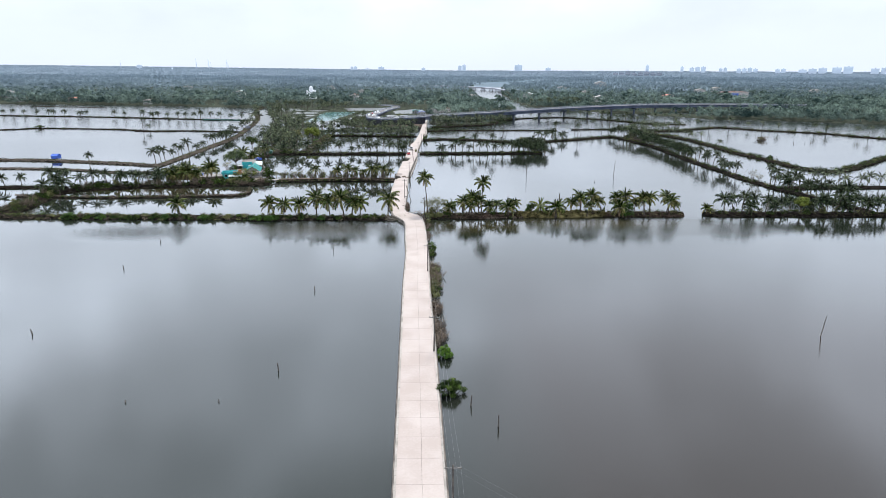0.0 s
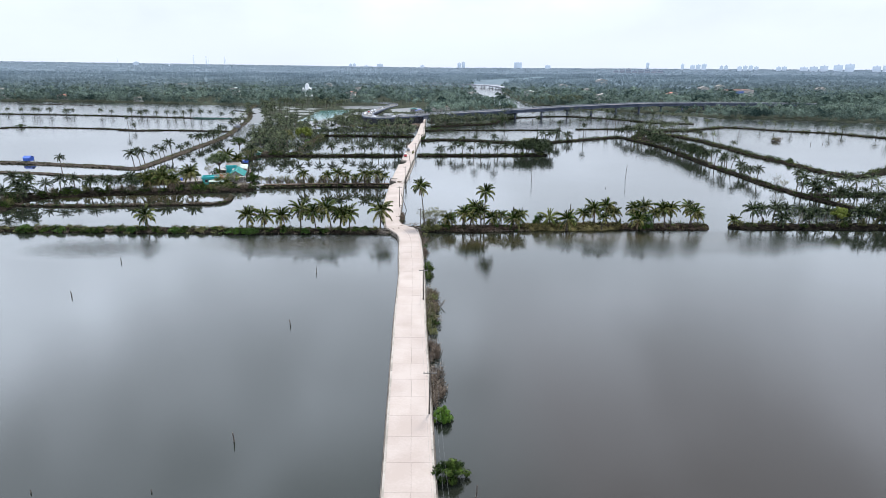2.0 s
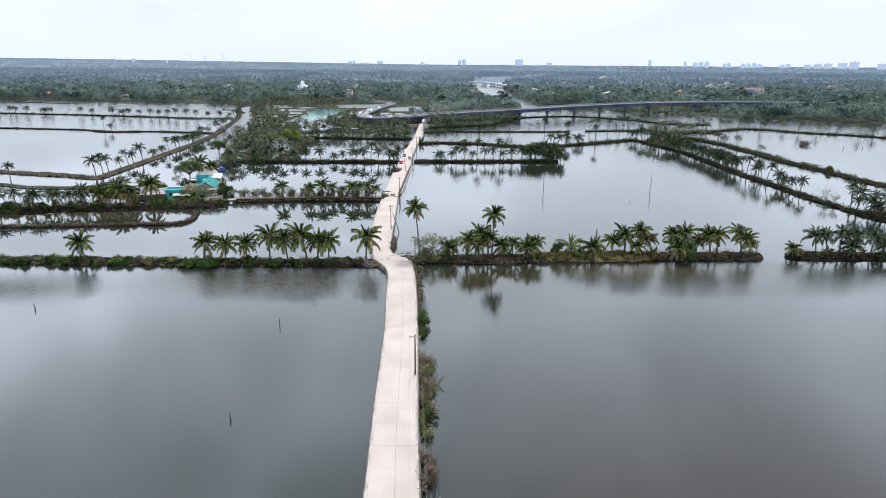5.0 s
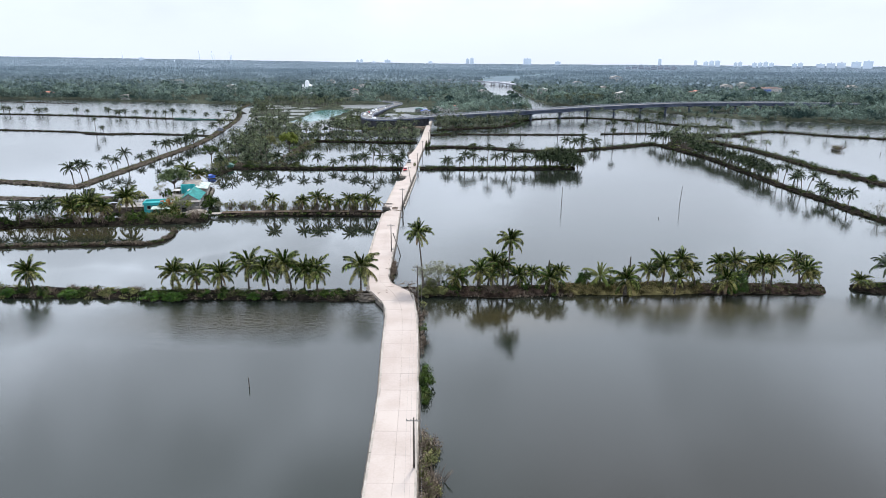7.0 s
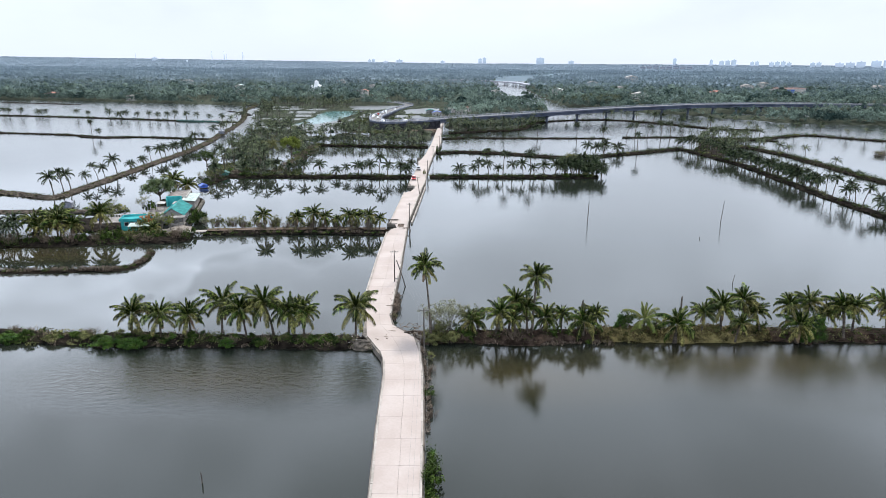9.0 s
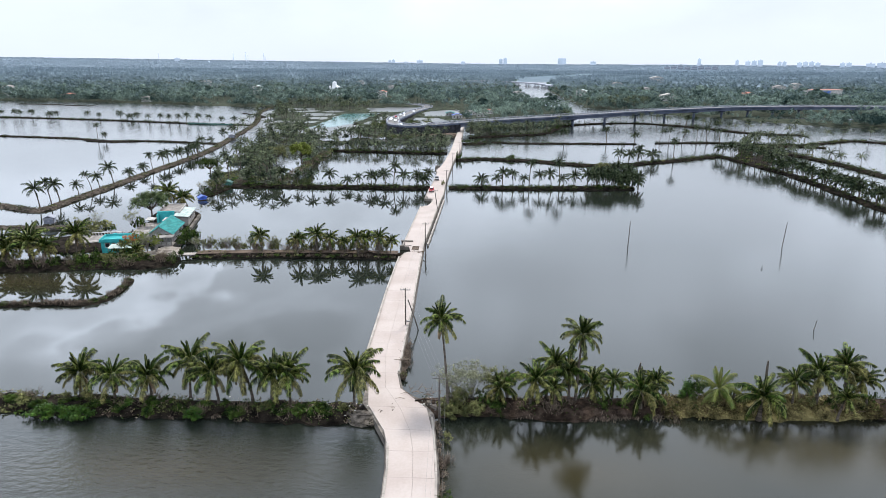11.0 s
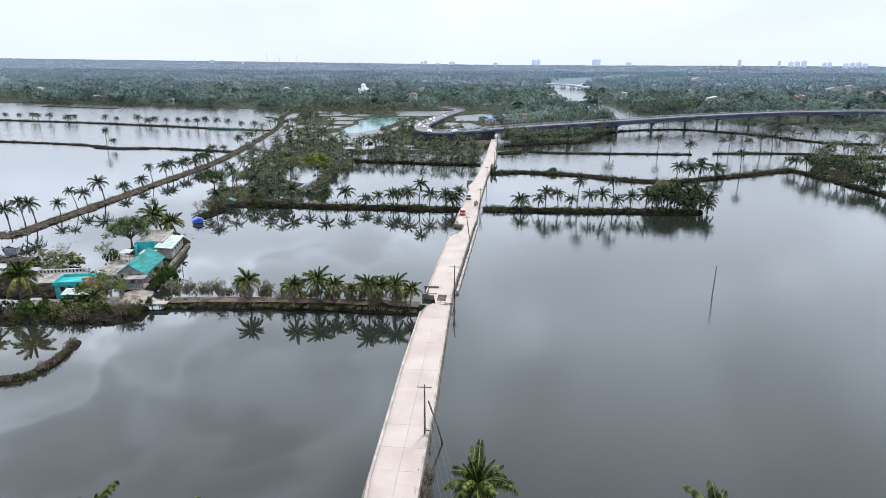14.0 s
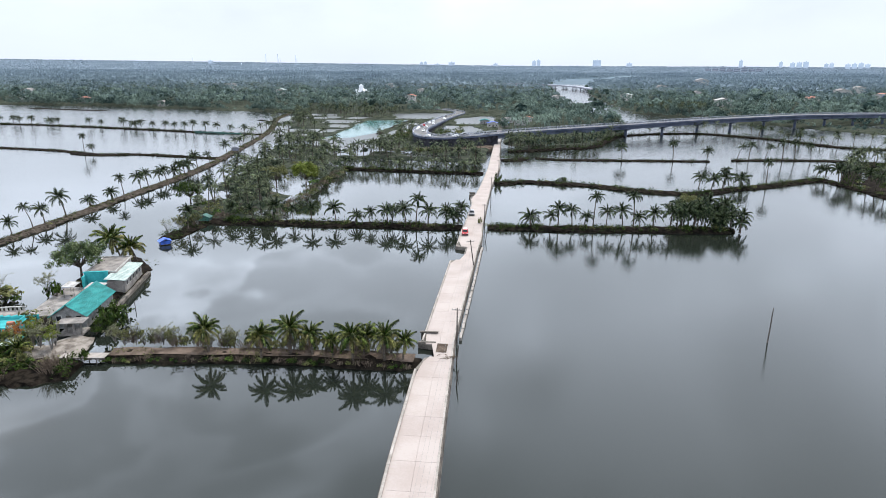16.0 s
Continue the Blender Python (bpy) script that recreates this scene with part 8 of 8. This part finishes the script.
# houses among the woods
for _i, (_x, _y, _w, _d, _h, _r, _rm, _wm, _l) in enumerate([
        (-110, 900.3, 12, 9, 7, 0, RED_TILE, WHITE, "white house with a red tiled roof among the palms"), (-551, 857.3, 11, 8, 3.4, 15, PALE_SHEET, WHITE, "pale house with a sheet roof at the wood's edge"),
        (-358, 806.3, 9, 7, 3.4, -10, SLAB_GREY, WHITE, "grey-roofed house at the wood's edge"), (-475, 851.3, 12, 8, 3.5, 5, RED_TILE, SLAB_GREY, "low house with a dull red roof at the wood's edge"),
        (-455, 1201.3, 16, 12, 9, 20, SLAB_GREY, WHITE, "white two-storey house above the palms"), (-197, 1251.3, 14, 10, 9, 0, SLAB_GREY, WHITE, "white two-storey house above the palms"), (60, 935.3, 12, 9, 6, 10, SLAB_GREY, WHITE, "white house by the river"),
        (150, 995.3, 14, 10, 6, -20, PALE_SHEET, WHITE, "white house standing by the river"), (238, 900.3, 18, 11, 5, 0, WHITE, WHITE, "white walled house in a clearing"), (258, 1269.3, 16, 12, 8, 0, SLAB_GREY, WHITE, "white house above the trees"),
        (545, 1221.3, 18, 10, 9, 10, SLAB_GREY, WHITE, "white house above the trees"), (480, 1141.3, 16, 12, 8, 0, SLAB_GREY, WHITE, "white house above the trees"), (349, 941.3, 14, 10, 6, 30, RED_TILE, WHITE, "house with a dull red roof in the woods"),
        (252, 1049.3, 16, 10, 7, 0, SLAB_GREY, WHITE, "white house above the trees"), (680, 1125.3, 16, 12, 8, 12, SLAB_GREY, WHITE, "white house above the trees"), (425, 1619.3, 30, 14, 10, 0, WHITE, WHITE, "long white building above the trees"),
        (-640, 975.3, 14, 10, 7, 0, SLAB_GREY, WHITE, "white house among the palms"), (-300, 1005.3, 12, 10, 8, 0, PALE_SHEET, WHITE, "white house among the palms"), (-17, 650.3, 7, 5, 2.8, 0, TEAL, SHADE_WALL, "shop with a green sheet roof by the market"),
        (-10.5, 627.3, 8, 5, 3, 4, BLUE_TARP, WHITE, "blue-roofed shed in the market"), (0, 663.3, 9, 6, 3.2, 0, SLAB_GREY, WHITE, "market building with a grey roof"), (10, 645.3, 9, 6, 3, -10, SLAB_GREY, WHITE, "low grey-roofed market building"), (-2, 633.3, 5, 4, 2.8, 0, BLUE_TARP, WHITE, "stall under a blue tarpaulin roof"),
        (16, 679.3, 7, 6, 3, 0, RED_TILE, WHITE, "market house with a red roof"), (-115, 1037.3, 10, 8, 9, 0, SLAB_GREY, WHITE, "white house above the palms")]):
    gable_house(_x, _y, _w, _d, _h + (1.5 if _y > 760 else 0), _r, _rm, _wm, _l, max(1.0, _w * 0.13), 0.6, 3)
flat_house(478, 1010.3, 44, 18, 10.5, 8, WHITE, RED_TILE, "wide white hall with a red roof above the trees", 0, windows=6)
_b = thing("hall_band", "blue painted band along the white hall", "facade band", pose(478, 1001.0, 5.2, 0, 0, 8))
part("band", Geo().box(-21, -0.3, 0, 6, 0.0, 4.2).mesh("band", BLUE_TARP), _b)
church = thing("church", "white church with a square tower above the palms", "church", pose(-183, 969.3, 0.8, 0, 0, 8))
part("nave", Geo().box(-7, 0, 0, 7, 26, 9).mesh("nave", CHURCH_WHITE), church)
part("roof", Geo().add([(-7.6, -0.5, 9), (7.6, -0.5, 9), (0, -0.5, 13), (-7.6, 26.5, 9), (7.6, 26.5, 9), (0, 26.5, 13)], [(0, 1, 2), (5, 4, 3), (0, 2, 5, 3), (1, 4, 5, 2), (0, 3, 4, 1)]).mesh("roof", CHURCH_WHITE), church)
part("tower", Geo().box(-3.2, -5, 0, 3.2, 0, 14, 0.2).box(-2.6, -4.4, 14, 2.6, -0.6, 17.5, 0.1).mesh("tower", CHURCH_WHITE), church)
part("tower_cap", Geo().box(-1.6, -3.4, 17.5, 1.6, -1.6, 18.6, 0.8).mesh("tower_cap", CHURCH_WHITE), church)
for _s in (-1, 1):
    part("turret", Geo().box(_s * 6 - 1.2, -3, 0, _s * 6 + 1.2, -0.6, 12.5, 0.2).mesh("turret", CHURCH_WHITE), church)

# ---- far towers on the skyline ----


def tower(x, y, w, z0, z1, label, material=TOWER, d=18, blocks=1):
    root = thing("tower_block", label, "tower block", pose(x, y, z0 - 14, 0, 0, math.degrees(-math.atan2(x, y))))
    H = z1 - z0 + 14
    for b in range(blocks):
        a0, a1 = -w / 2 + w * b / blocks, -w / 2 + w * (b + 1) / blocks - (w / blocks * 0.16 if blocks > 1 else 0)
        h = H * (1 if blocks == 1 else 0.86 + 0.14 * ((b * 7) % 3) / 2)
        g, p = Geo(), Geo()
        n = max(3, int(h / 6.5))
        g.box(a0 + 0.5, 0.5, 0, a1 - 0.5, d - 0.5, h)
        for i in range(n):
            p.box(a0, 0, i * h / n, a1, d, (i + 0.45) * h / n)
        p.box((a0 + a1) / 2 - 3, 5, h, (a0 + a1) / 2 + 3, 11, h + 5)
        bk = part("block", g.mesh("block", BRIDGE_RAIL if material is TOWER_DARK else TOWER_PANE), root)
        tagged(part("storey_band", p.mesh("storey_band", material), bk), kind="stuff")
    return root


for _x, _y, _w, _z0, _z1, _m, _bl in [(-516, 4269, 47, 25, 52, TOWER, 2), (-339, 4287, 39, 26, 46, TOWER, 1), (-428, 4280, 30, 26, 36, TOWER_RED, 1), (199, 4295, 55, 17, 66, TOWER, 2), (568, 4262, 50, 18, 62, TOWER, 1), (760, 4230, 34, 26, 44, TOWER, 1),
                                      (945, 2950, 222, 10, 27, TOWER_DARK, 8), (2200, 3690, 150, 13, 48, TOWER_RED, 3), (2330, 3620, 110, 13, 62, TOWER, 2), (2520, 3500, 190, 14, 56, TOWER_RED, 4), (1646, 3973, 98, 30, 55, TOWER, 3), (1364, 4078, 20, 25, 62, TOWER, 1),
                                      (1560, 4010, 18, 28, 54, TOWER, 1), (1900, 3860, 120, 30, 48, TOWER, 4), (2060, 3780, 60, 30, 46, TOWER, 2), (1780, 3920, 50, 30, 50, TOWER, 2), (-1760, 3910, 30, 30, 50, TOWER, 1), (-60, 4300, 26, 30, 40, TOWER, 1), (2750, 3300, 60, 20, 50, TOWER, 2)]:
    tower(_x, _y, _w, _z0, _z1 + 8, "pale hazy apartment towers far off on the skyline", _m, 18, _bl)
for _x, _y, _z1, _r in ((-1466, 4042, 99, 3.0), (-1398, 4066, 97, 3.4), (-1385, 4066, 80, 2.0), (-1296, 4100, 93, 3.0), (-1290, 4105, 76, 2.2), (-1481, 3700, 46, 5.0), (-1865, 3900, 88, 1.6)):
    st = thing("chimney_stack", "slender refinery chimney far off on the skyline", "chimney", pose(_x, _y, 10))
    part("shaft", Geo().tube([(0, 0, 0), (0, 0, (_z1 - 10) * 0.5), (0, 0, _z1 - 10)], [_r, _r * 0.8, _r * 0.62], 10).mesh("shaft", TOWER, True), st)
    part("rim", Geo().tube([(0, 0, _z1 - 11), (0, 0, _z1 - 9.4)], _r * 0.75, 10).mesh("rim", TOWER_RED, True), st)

# ---- power line along the road ----
POLES = [(2.0, 52.9, 6.6, 0, 0), (0.2, 92.0, 6.5, 1, 0), (-1.1, 133.3, 6.6, 0, 0), (-2.5, 186.4, 6.6, 0, 2), (-9.8, 215.8, 7.0, 0, 0), (-10.0, 265.2, 5.8, 0, 0), (-9.1, 304.6, 6.2, -8, 0), (-7.9, 343.6, 5.8, 0, 0), (-6.9, 386, 6.0, 0, 0), (-4.6, 427, 6.0, 0, 0), (-4.2, 469, 6.0, 0, 0), (-4.2, 509, 6.0, 0, 0)]
TOPS = []
for _x, _y, _h, _lean, _t in POLES:
    _m = pose(_x, _y, 0.75, _t, _lean, 0)
    po = thing("electric_pole", "dark electricity pole with a steel crossarm carrying wires", "electric pole", _m, "power line poles")
    part("post", Geo().tube([(0, 0, -1.6), (0, 0, _h * 0.5), (0, 0, _h)], [0.13, 0.11, 0.085], 8).mesh("post", POLE_WOOD, True), po)
    part("crossarm", Geo().box(-0.85, -0.05, _h - 0.42, 0.85, 0.05, _h - 0.32).mesh("crossarm", STEEL), po)
    for _u in (-0.78, -0.3, 0.3, 0.78):
        part("insulator", Geo().tube([(_u, 0, _h - 0.32), (_u, 0, _h - 0.26), (_u, 0, _h - 0.2), (_u, 0, _h - 0.14)], [0.02, 0.06, 0.05, 0.03], 6).mesh("insulator", STEEL, True), po)
    TOPS.append([_m @ Vector((u, 0, _h - 0.16)) for u in (-0.78, -0.3, 0.3, 0.78)])


def wire(a, b, sag, label="thin pale overhead power wire", r=0.0065):
    pts = [a.lerp(b, t / 14) - Vector((0, 0, sag * (1 - (2 * t / 14 - 1) ** 2))) for t in range(15)]
    tagged(new("power_wire", Geo().tube(pts, r, 4, False).mesh("power_wire", WIRE)), label, "wire", "overhead wires")


for _a, _b in zip(TOPS, TOPS[1:]):
    for _u in range(4):
        wire(_a[_u], _b[_u], (_a[_u] - _b[_u]).length * 0.018)
for _u in range(4):
    wire(TOPS[0][_u], TOPS[0][_u] + Vector((1.2, -45, 0)), 0.8)
for _u in (1, 3):
    wire(TOPS[0][_u], Vector((40, 22 + _u, 6)), 1.0, "pale branch wire leaving the pole across the water")
strut = thing("pole_strut", "dark slanting timber strut propping the electricity pole", "strut", pose(-9.4, 215.8, 0))
part("beam", Geo().tube([(0.05, 0.0, 5.6), (1.25, 0.0, 1.9), (2.0, -0.2, -0.8)], [0.10, 0.11, 0.12], 7).mesh("beam", POLE_WOOD, True), strut)
part("clamp", Geo().box(-0.3, -0.2, 1.55, 0.4, 0.2, 1.75).mesh("clamp", STEEL), strut)
for _x, _y, _l in ((-10.0, 258.3, 3.4), (-9.5, 251.8, 2.6), (-7.5, 328.3, 2.8)):
    st = thing("mooring_post", "dark leaning post standing in the water at the road wall", "post", pose(_x + 0.4, _y, 0, 3, 6, 0))
    part("shaft", Geo().tube([(0, 0, -1.0), (0, 0, _l * 0.6), (0.04, 0, _l)], [0.1, 0.09, 0.06], 7).mesh("shaft", POLE_WOOD), st)

# posts standing in the ponds
for _i, (_x, _y, _h, _r, _a, _b) in enumerate([(5.3, 76.7, 1.6, 0.09, 0, 4), (8.6, 71.4, 1.7, 0.10, 2, 0), (68.4, 99.6, 3.7, 0.07, 0, 7), (-23.9, 87.4, 1.3, 0.09, 0, -4), (-70.2, 101.4, 1.0, 0.09, 3, -8), (-71.7, 138.1, 1.1, 0.09, 0, -4), (-24.8, 123.3, 1.1, 0.08, 0, -5),
                                             (-25.4, 153, 1.4, 0.07, 0, 0), (-72.8, 161.1, 1.0, 0.09, 0, -5), (41.4, 271.4, 6.2, 0.10, 0, 1), (80.4, 272.4, 6.3, 0.09, 0, 3), (67.3, 254.0, 0.6, 0.07, 0, 0), (61.2, 219.8, 1.9, 0.06, 0, 9), (-43, 78, 0.4, 0.06, 0, 3), (-30, 78, 0.4, 0.06, 0, 0),
                                             (-71.0, 274.3, 1.6, 0.07, 0, 0), (108, 385.3, 0.9, 0.1, 0, 0), (230, 394.5, 1.6, 0.15, 0, 8), (238, 395.5, 1.0, 0.15, 0, 0), (243, 397.5, 1.4, 0.14, 0, -10)]):
    ps = thing("wooden_post", "weathered dark wooden stake standing in the pond", "post", pose(_x, _y, 0, _a, _b, 0), "stakes in the ponds")
    part("shaft", Geo().tube([(0, 0, -1.2), (0.02, 0, _h * 0.45), (-0.02, 0.02, _h * 0.8), (0, 0, _h)], [_r * 1.1, _r, _r * 0.9, _r * 0.6], 7).mesh("shaft", POLE_WOOD), ps)
    part("tide_band", Geo().tube([(0, 0, -0.1), (0, 0, 0.28)], _r * 1.14, 7).mesh("tide_band", WALL_DARK), ps, "dark wet band at the waterline")
# dead palm trunks among the front palms
for _x, _y, _h, _b in ((23.4, 193.2, 5.6, 6), (40.3, 192.6, 6.6, -1), (36.0, 192, 3.0, 5)):
    dt = thing("dead_palm_trunk", "bare dead palm trunk without a crown", "dead tree", pose(_x, _y, 0.7, 0, _b, 0))
    part("trunk", Geo().tube([(0, 0, -0.4), (0.05, 0, _h * 0.5), (0, 0.03, _h * 0.85), (0, 0, _h)], [0.2, 0.17, 0.16, 0.09], 8).mesh("trunk", TRUNK), dt)

# ---- sluices and junction clutter ----
for _y0, _y1, _x0, _x1 in ((263.9, 267.4, -16.2, -13.3), (383.2, 385.9, -14.4, -12.4)):
    sl = thing("sluice", "concrete sluice opening with a dark timber gate beside the road", "sluice", pose(0, 0, 0))
    part("side_wall", Geo().box(_x0, _y0 - 0.5, -1.2, _x1, _y0, 1.05).mesh("side_wall", WALL_DARK), sl)
    part("side_wall", Geo().box(_x0, _y1, -1.2, _x1, _y1 + 0.45, 1.1).mesh("side_wall", WALL_DARK), sl)
    part("gate", Geo().box(_x0 + 0.4, _y1 - 0.4, -1.0, _x1 - 0.3, _y1 - 0.2, 0.75).mesh("gate", POLE_WOOD), sl)
    part("lifting_beam", Geo().box(_x0 - 0.1, _y1 - 0.5, 1.12, _x1, _y1 - 0.1, 1.32).mesh("lifting_beam", POLE_WOOD), sl)
patch = thing("road_patch", "brown rusty patch plate on the narrow causeway", "plate", pose(-12.2, 261.7, 1.0))
part("plate", Geo().bevel_box(-0.8, -1.6, -0.02, 0.9, 1.6, 0.03, 0.01).mesh("plate", PATH_EARTH), patch)
outer = thing("broken_wall", "low broken grey retaining wall standing off the road's side", "wall", pose(0, 0, 0))
for _i in range(26):
    _y = 266.8 + _i * 2.1
    _x = edge(RIGHT, _y) + 0.85
    part("wall_block", Geo().bevel_box(_x - 0.22, _y, -1.0, _x + 0.22, _y + 2.06, 0.62 - 0.12 * ((_i * 5) % 3), 0.04).mesh("wall_block", KERB), outer)


def brushwood(x, y, n, spread_, h, label, seed):
    rng = random.Random(seed)
    root = thing("brushwood_heap", label, "brushwood", pose(x, y, 0.85))
    for i in range(n):
        a = rng.uniform(0, 6.28)
        p = Vector((rng.gauss(0, spread_), rng.gauss(0, spread_ * 0.6), rng.uniform(0.0, h * 0.4)))
        q = p + Vector((math.cos(a), math.sin(a), rng.uniform(-0.05, 0.45))) * rng.uniform(0.6, 1.6)
        part("branch", Geo().tube([p, p.lerp(q, 0.5) + Vector((0, 0, 0.1)), q], [0.05, 0.04, 0.015], 5).mesh("branch", DRY), root)


brushwood(-5.2, 192.6, 34, 1.3, 0.9, "heap of dry brown branches dumped at the road junction", 3)
brushwood(-9.0, 202.5, 16, 0.6, 1.0, "dry brushwood caught on the road's edge", 4)
brushwood(-11.0, 258.7, 14, 0.7, 0.5, "dry brush lying on the road by the sluice", 5)
_g = Geo()
_q = random.Random(6)
for _i in range(46):
    _c = _q.choice(((-4.5, 190.6, 1.2), (-14.8, 189.6, 1.2), (-95, 248, 5), (-30, 189.5, 8)))
    _x, _y, _s = _q.gauss(_c[0], _c[2]), _q.gauss(_c[1], min(_c[2], 0.9)), _q.uniform(0.05, 0.15)
    _g.box(-_s, -_s * 0.7, 0, _s, _s * 0.7, _s * 0.5, _s * 0.2, pose(_x, _y, 0.98, 0, 0, _q.uniform(0, 180)))
tagged(new("litter", _g.mesh("litter", RUBBISH)), "scattered pale litter and rubble on the banks", "litter", kind="stuff")

# ---- vehicles ----


def vehicle(x, y, z, yaw, paint, label, L=3.7, W=1.6, H=1.5, name="car", roof_mat=None):
    root = thing(name, label, "car", pose(x, y, z, 0, 0, yaw))
    h = W / 2
    prof = [(-L / 2, 0.28), (-L / 2, 0.72), (-L / 2 + 0.75, 0.9), (-L / 2 + 1.15, H - 0.06), (-L / 2 + 1.4, H), (L / 2 - 0.75, H), (L / 2 - 0.5, H - 0.08), (L / 2 - 0.12, 0.92), (L / 2, 0.75), (L / 2, 0.28)]
    v, k = [], len(prof)
    for s in (-1, 1):
        for px, pz in prof:
            v.append((s * (h - (0.17 if pz > 1.1 else 0.0)), px, pz))
    f = [(i, (i + 1) % k, k + (i + 1) % k, k + i) for i in range(k)] + [tuple(range(k))[::-1], tuple(k + i for i in range(k))]
    part("body", mesh_of("body", v, f, paint), root)
    w2 = h - 0.2
    part("windscreen", Geo().add([(-w2, -L / 2 + 0.80, 0.945), (w2, -L / 2 + 0.80, 0.945), (w2 - 0.06, -L / 2 + 1.12, H - 0.10), (-w2 + 0.06, -L / 2 + 1.12, H - 0.10), (-w2, -L / 2 + 0.76, 0.945), (w2, -L / 2 + 0.76, 0.945), (w2 - 0.06, -L / 2 + 1.08, H - 0.10), (-w2 + 0.06, -L / 2 + 1.08, H - 0.10)],
                                 [(4, 5, 6, 7), (0, 3, 2, 1), (0, 1, 5, 4), (1, 2, 6, 5), (2, 3, 7, 6), (3, 0, 4, 7)]).mesh("windscreen", CAR_GLASS), root)
    for s in (-1, 1):
        part("side_window", Geo().box(s * (h - 0.10) - 0.03, -L / 2 + 1.2, 0.98, s * (h - 0.10) + 0.03, L / 2 - 0.55, H - 0.2, 0.0).mesh("side_window", CAR_GLASS), root)
        part("headlight", Geo().bevel_box(s * (h - 0.3) - 0.14, -L / 2 - 0.02, 0.56, s * (h - 0.3) + 0.14, -L / 2 + 0.05, 0.72, 0.02).mesh("headlight", WHITE), root)
        for yy in (-L / 2 + 0.68, L / 2 - 0.66):
            wh = part("wheel", Geo().tube([(s * (h - 0.2), yy, 0.3), (s * (h + 0.01), yy, 0.3)], 0.3, 12).mesh("wheel", RUBBER), root)
            part("rim", Geo().tube([(s * (h + 0.012), yy, 0.3), (s * (h + 0.03), yy, 0.3)], 0.17, 10).mesh("rim", STEEL), wh)
    part("bumper", Geo().bevel_box(-h + 0.05, -L / 2 - 0.08, 0.28, h - 0.05, -L / 2 + 0.02, 0.5).mesh("bumper", RUBBER), root)
    if roof_mat:
        part("roof_panel", Geo().bevel_box(-h + 0.25, -L / 2 + 1.45, H, h - 0.25, L / 2 - 0.8, H + 0.03, 0.01).mesh("roof_panel", roof_mat), root)
    return root


vehicle(-12.6, 330.8, ROAD_Z, 3, CAR_RED, "small red hatchback with a pale roof parked on the causeway", roof_mat=CAR_WHITE)
vehicle(-12.0, 353.1, ROAD_Z, 4, CAR_GREY, "small dark car parked at the roadside under a palm", L=3.4)
_queue = random.Random(19)
for _i, _at in enumerate((548, 560, 571, 579, 586, 597, 612, 622, 640, 668, 700)):
    _k = int(np.argmin(np.abs(deck_line[:_first, 1] - _at) + 3 * (deck_line[:_first, 0] > -50)))
    _o = 1.9 if _i % 3 else -1.9
    _p, _d = deck_line[_k], deck_side[_k]
    vehicle(_p[0] + _d[0] * _o, _p[1] + _d[1] * _o, _p[2] + 0.03, math.degrees(math.atan2(_d[1], _d[0])) + (180 if _o < 0 else 0), (CAR_WHITE, CAR_GREY, CAR_WHITE, CAR_RED, CAR_WHITE)[_queue.randrange(5)], "car queuing on the curved bridge ramp")
for _at, _o in ((-42, 1.9), (-36, -1.9), (-31, 1.9), (-26, 1.9), (-22, -1.9), (-14, 1.9)):
    _k = int(np.argmin(np.abs(deck_line[:, 0] - _at) + (deck_line[:, 1] > 540) * 100))
    _p, _d = deck_line[_k], deck_side[_k]
    vehicle(_p[0] + _d[0] * _o, _p[1] + _d[1] * _o, _p[2] + 0.03, math.degrees(math.atan2(_d[1], _d[0])) + (180 if _o < 0 else 0), (CAR_WHITE, CAR_GREY, CAR_WHITE)[_queue.randrange(3)], "car standing on the bridge approach")
soil = bund("turned_soil", [(-38, 543.3), (-26, 541.3), (-14, 539.3)], 5.0, 1.6, TERRACOTTA, "heap of turned red soil by the bridge ramp", kind="structure")

slabs()
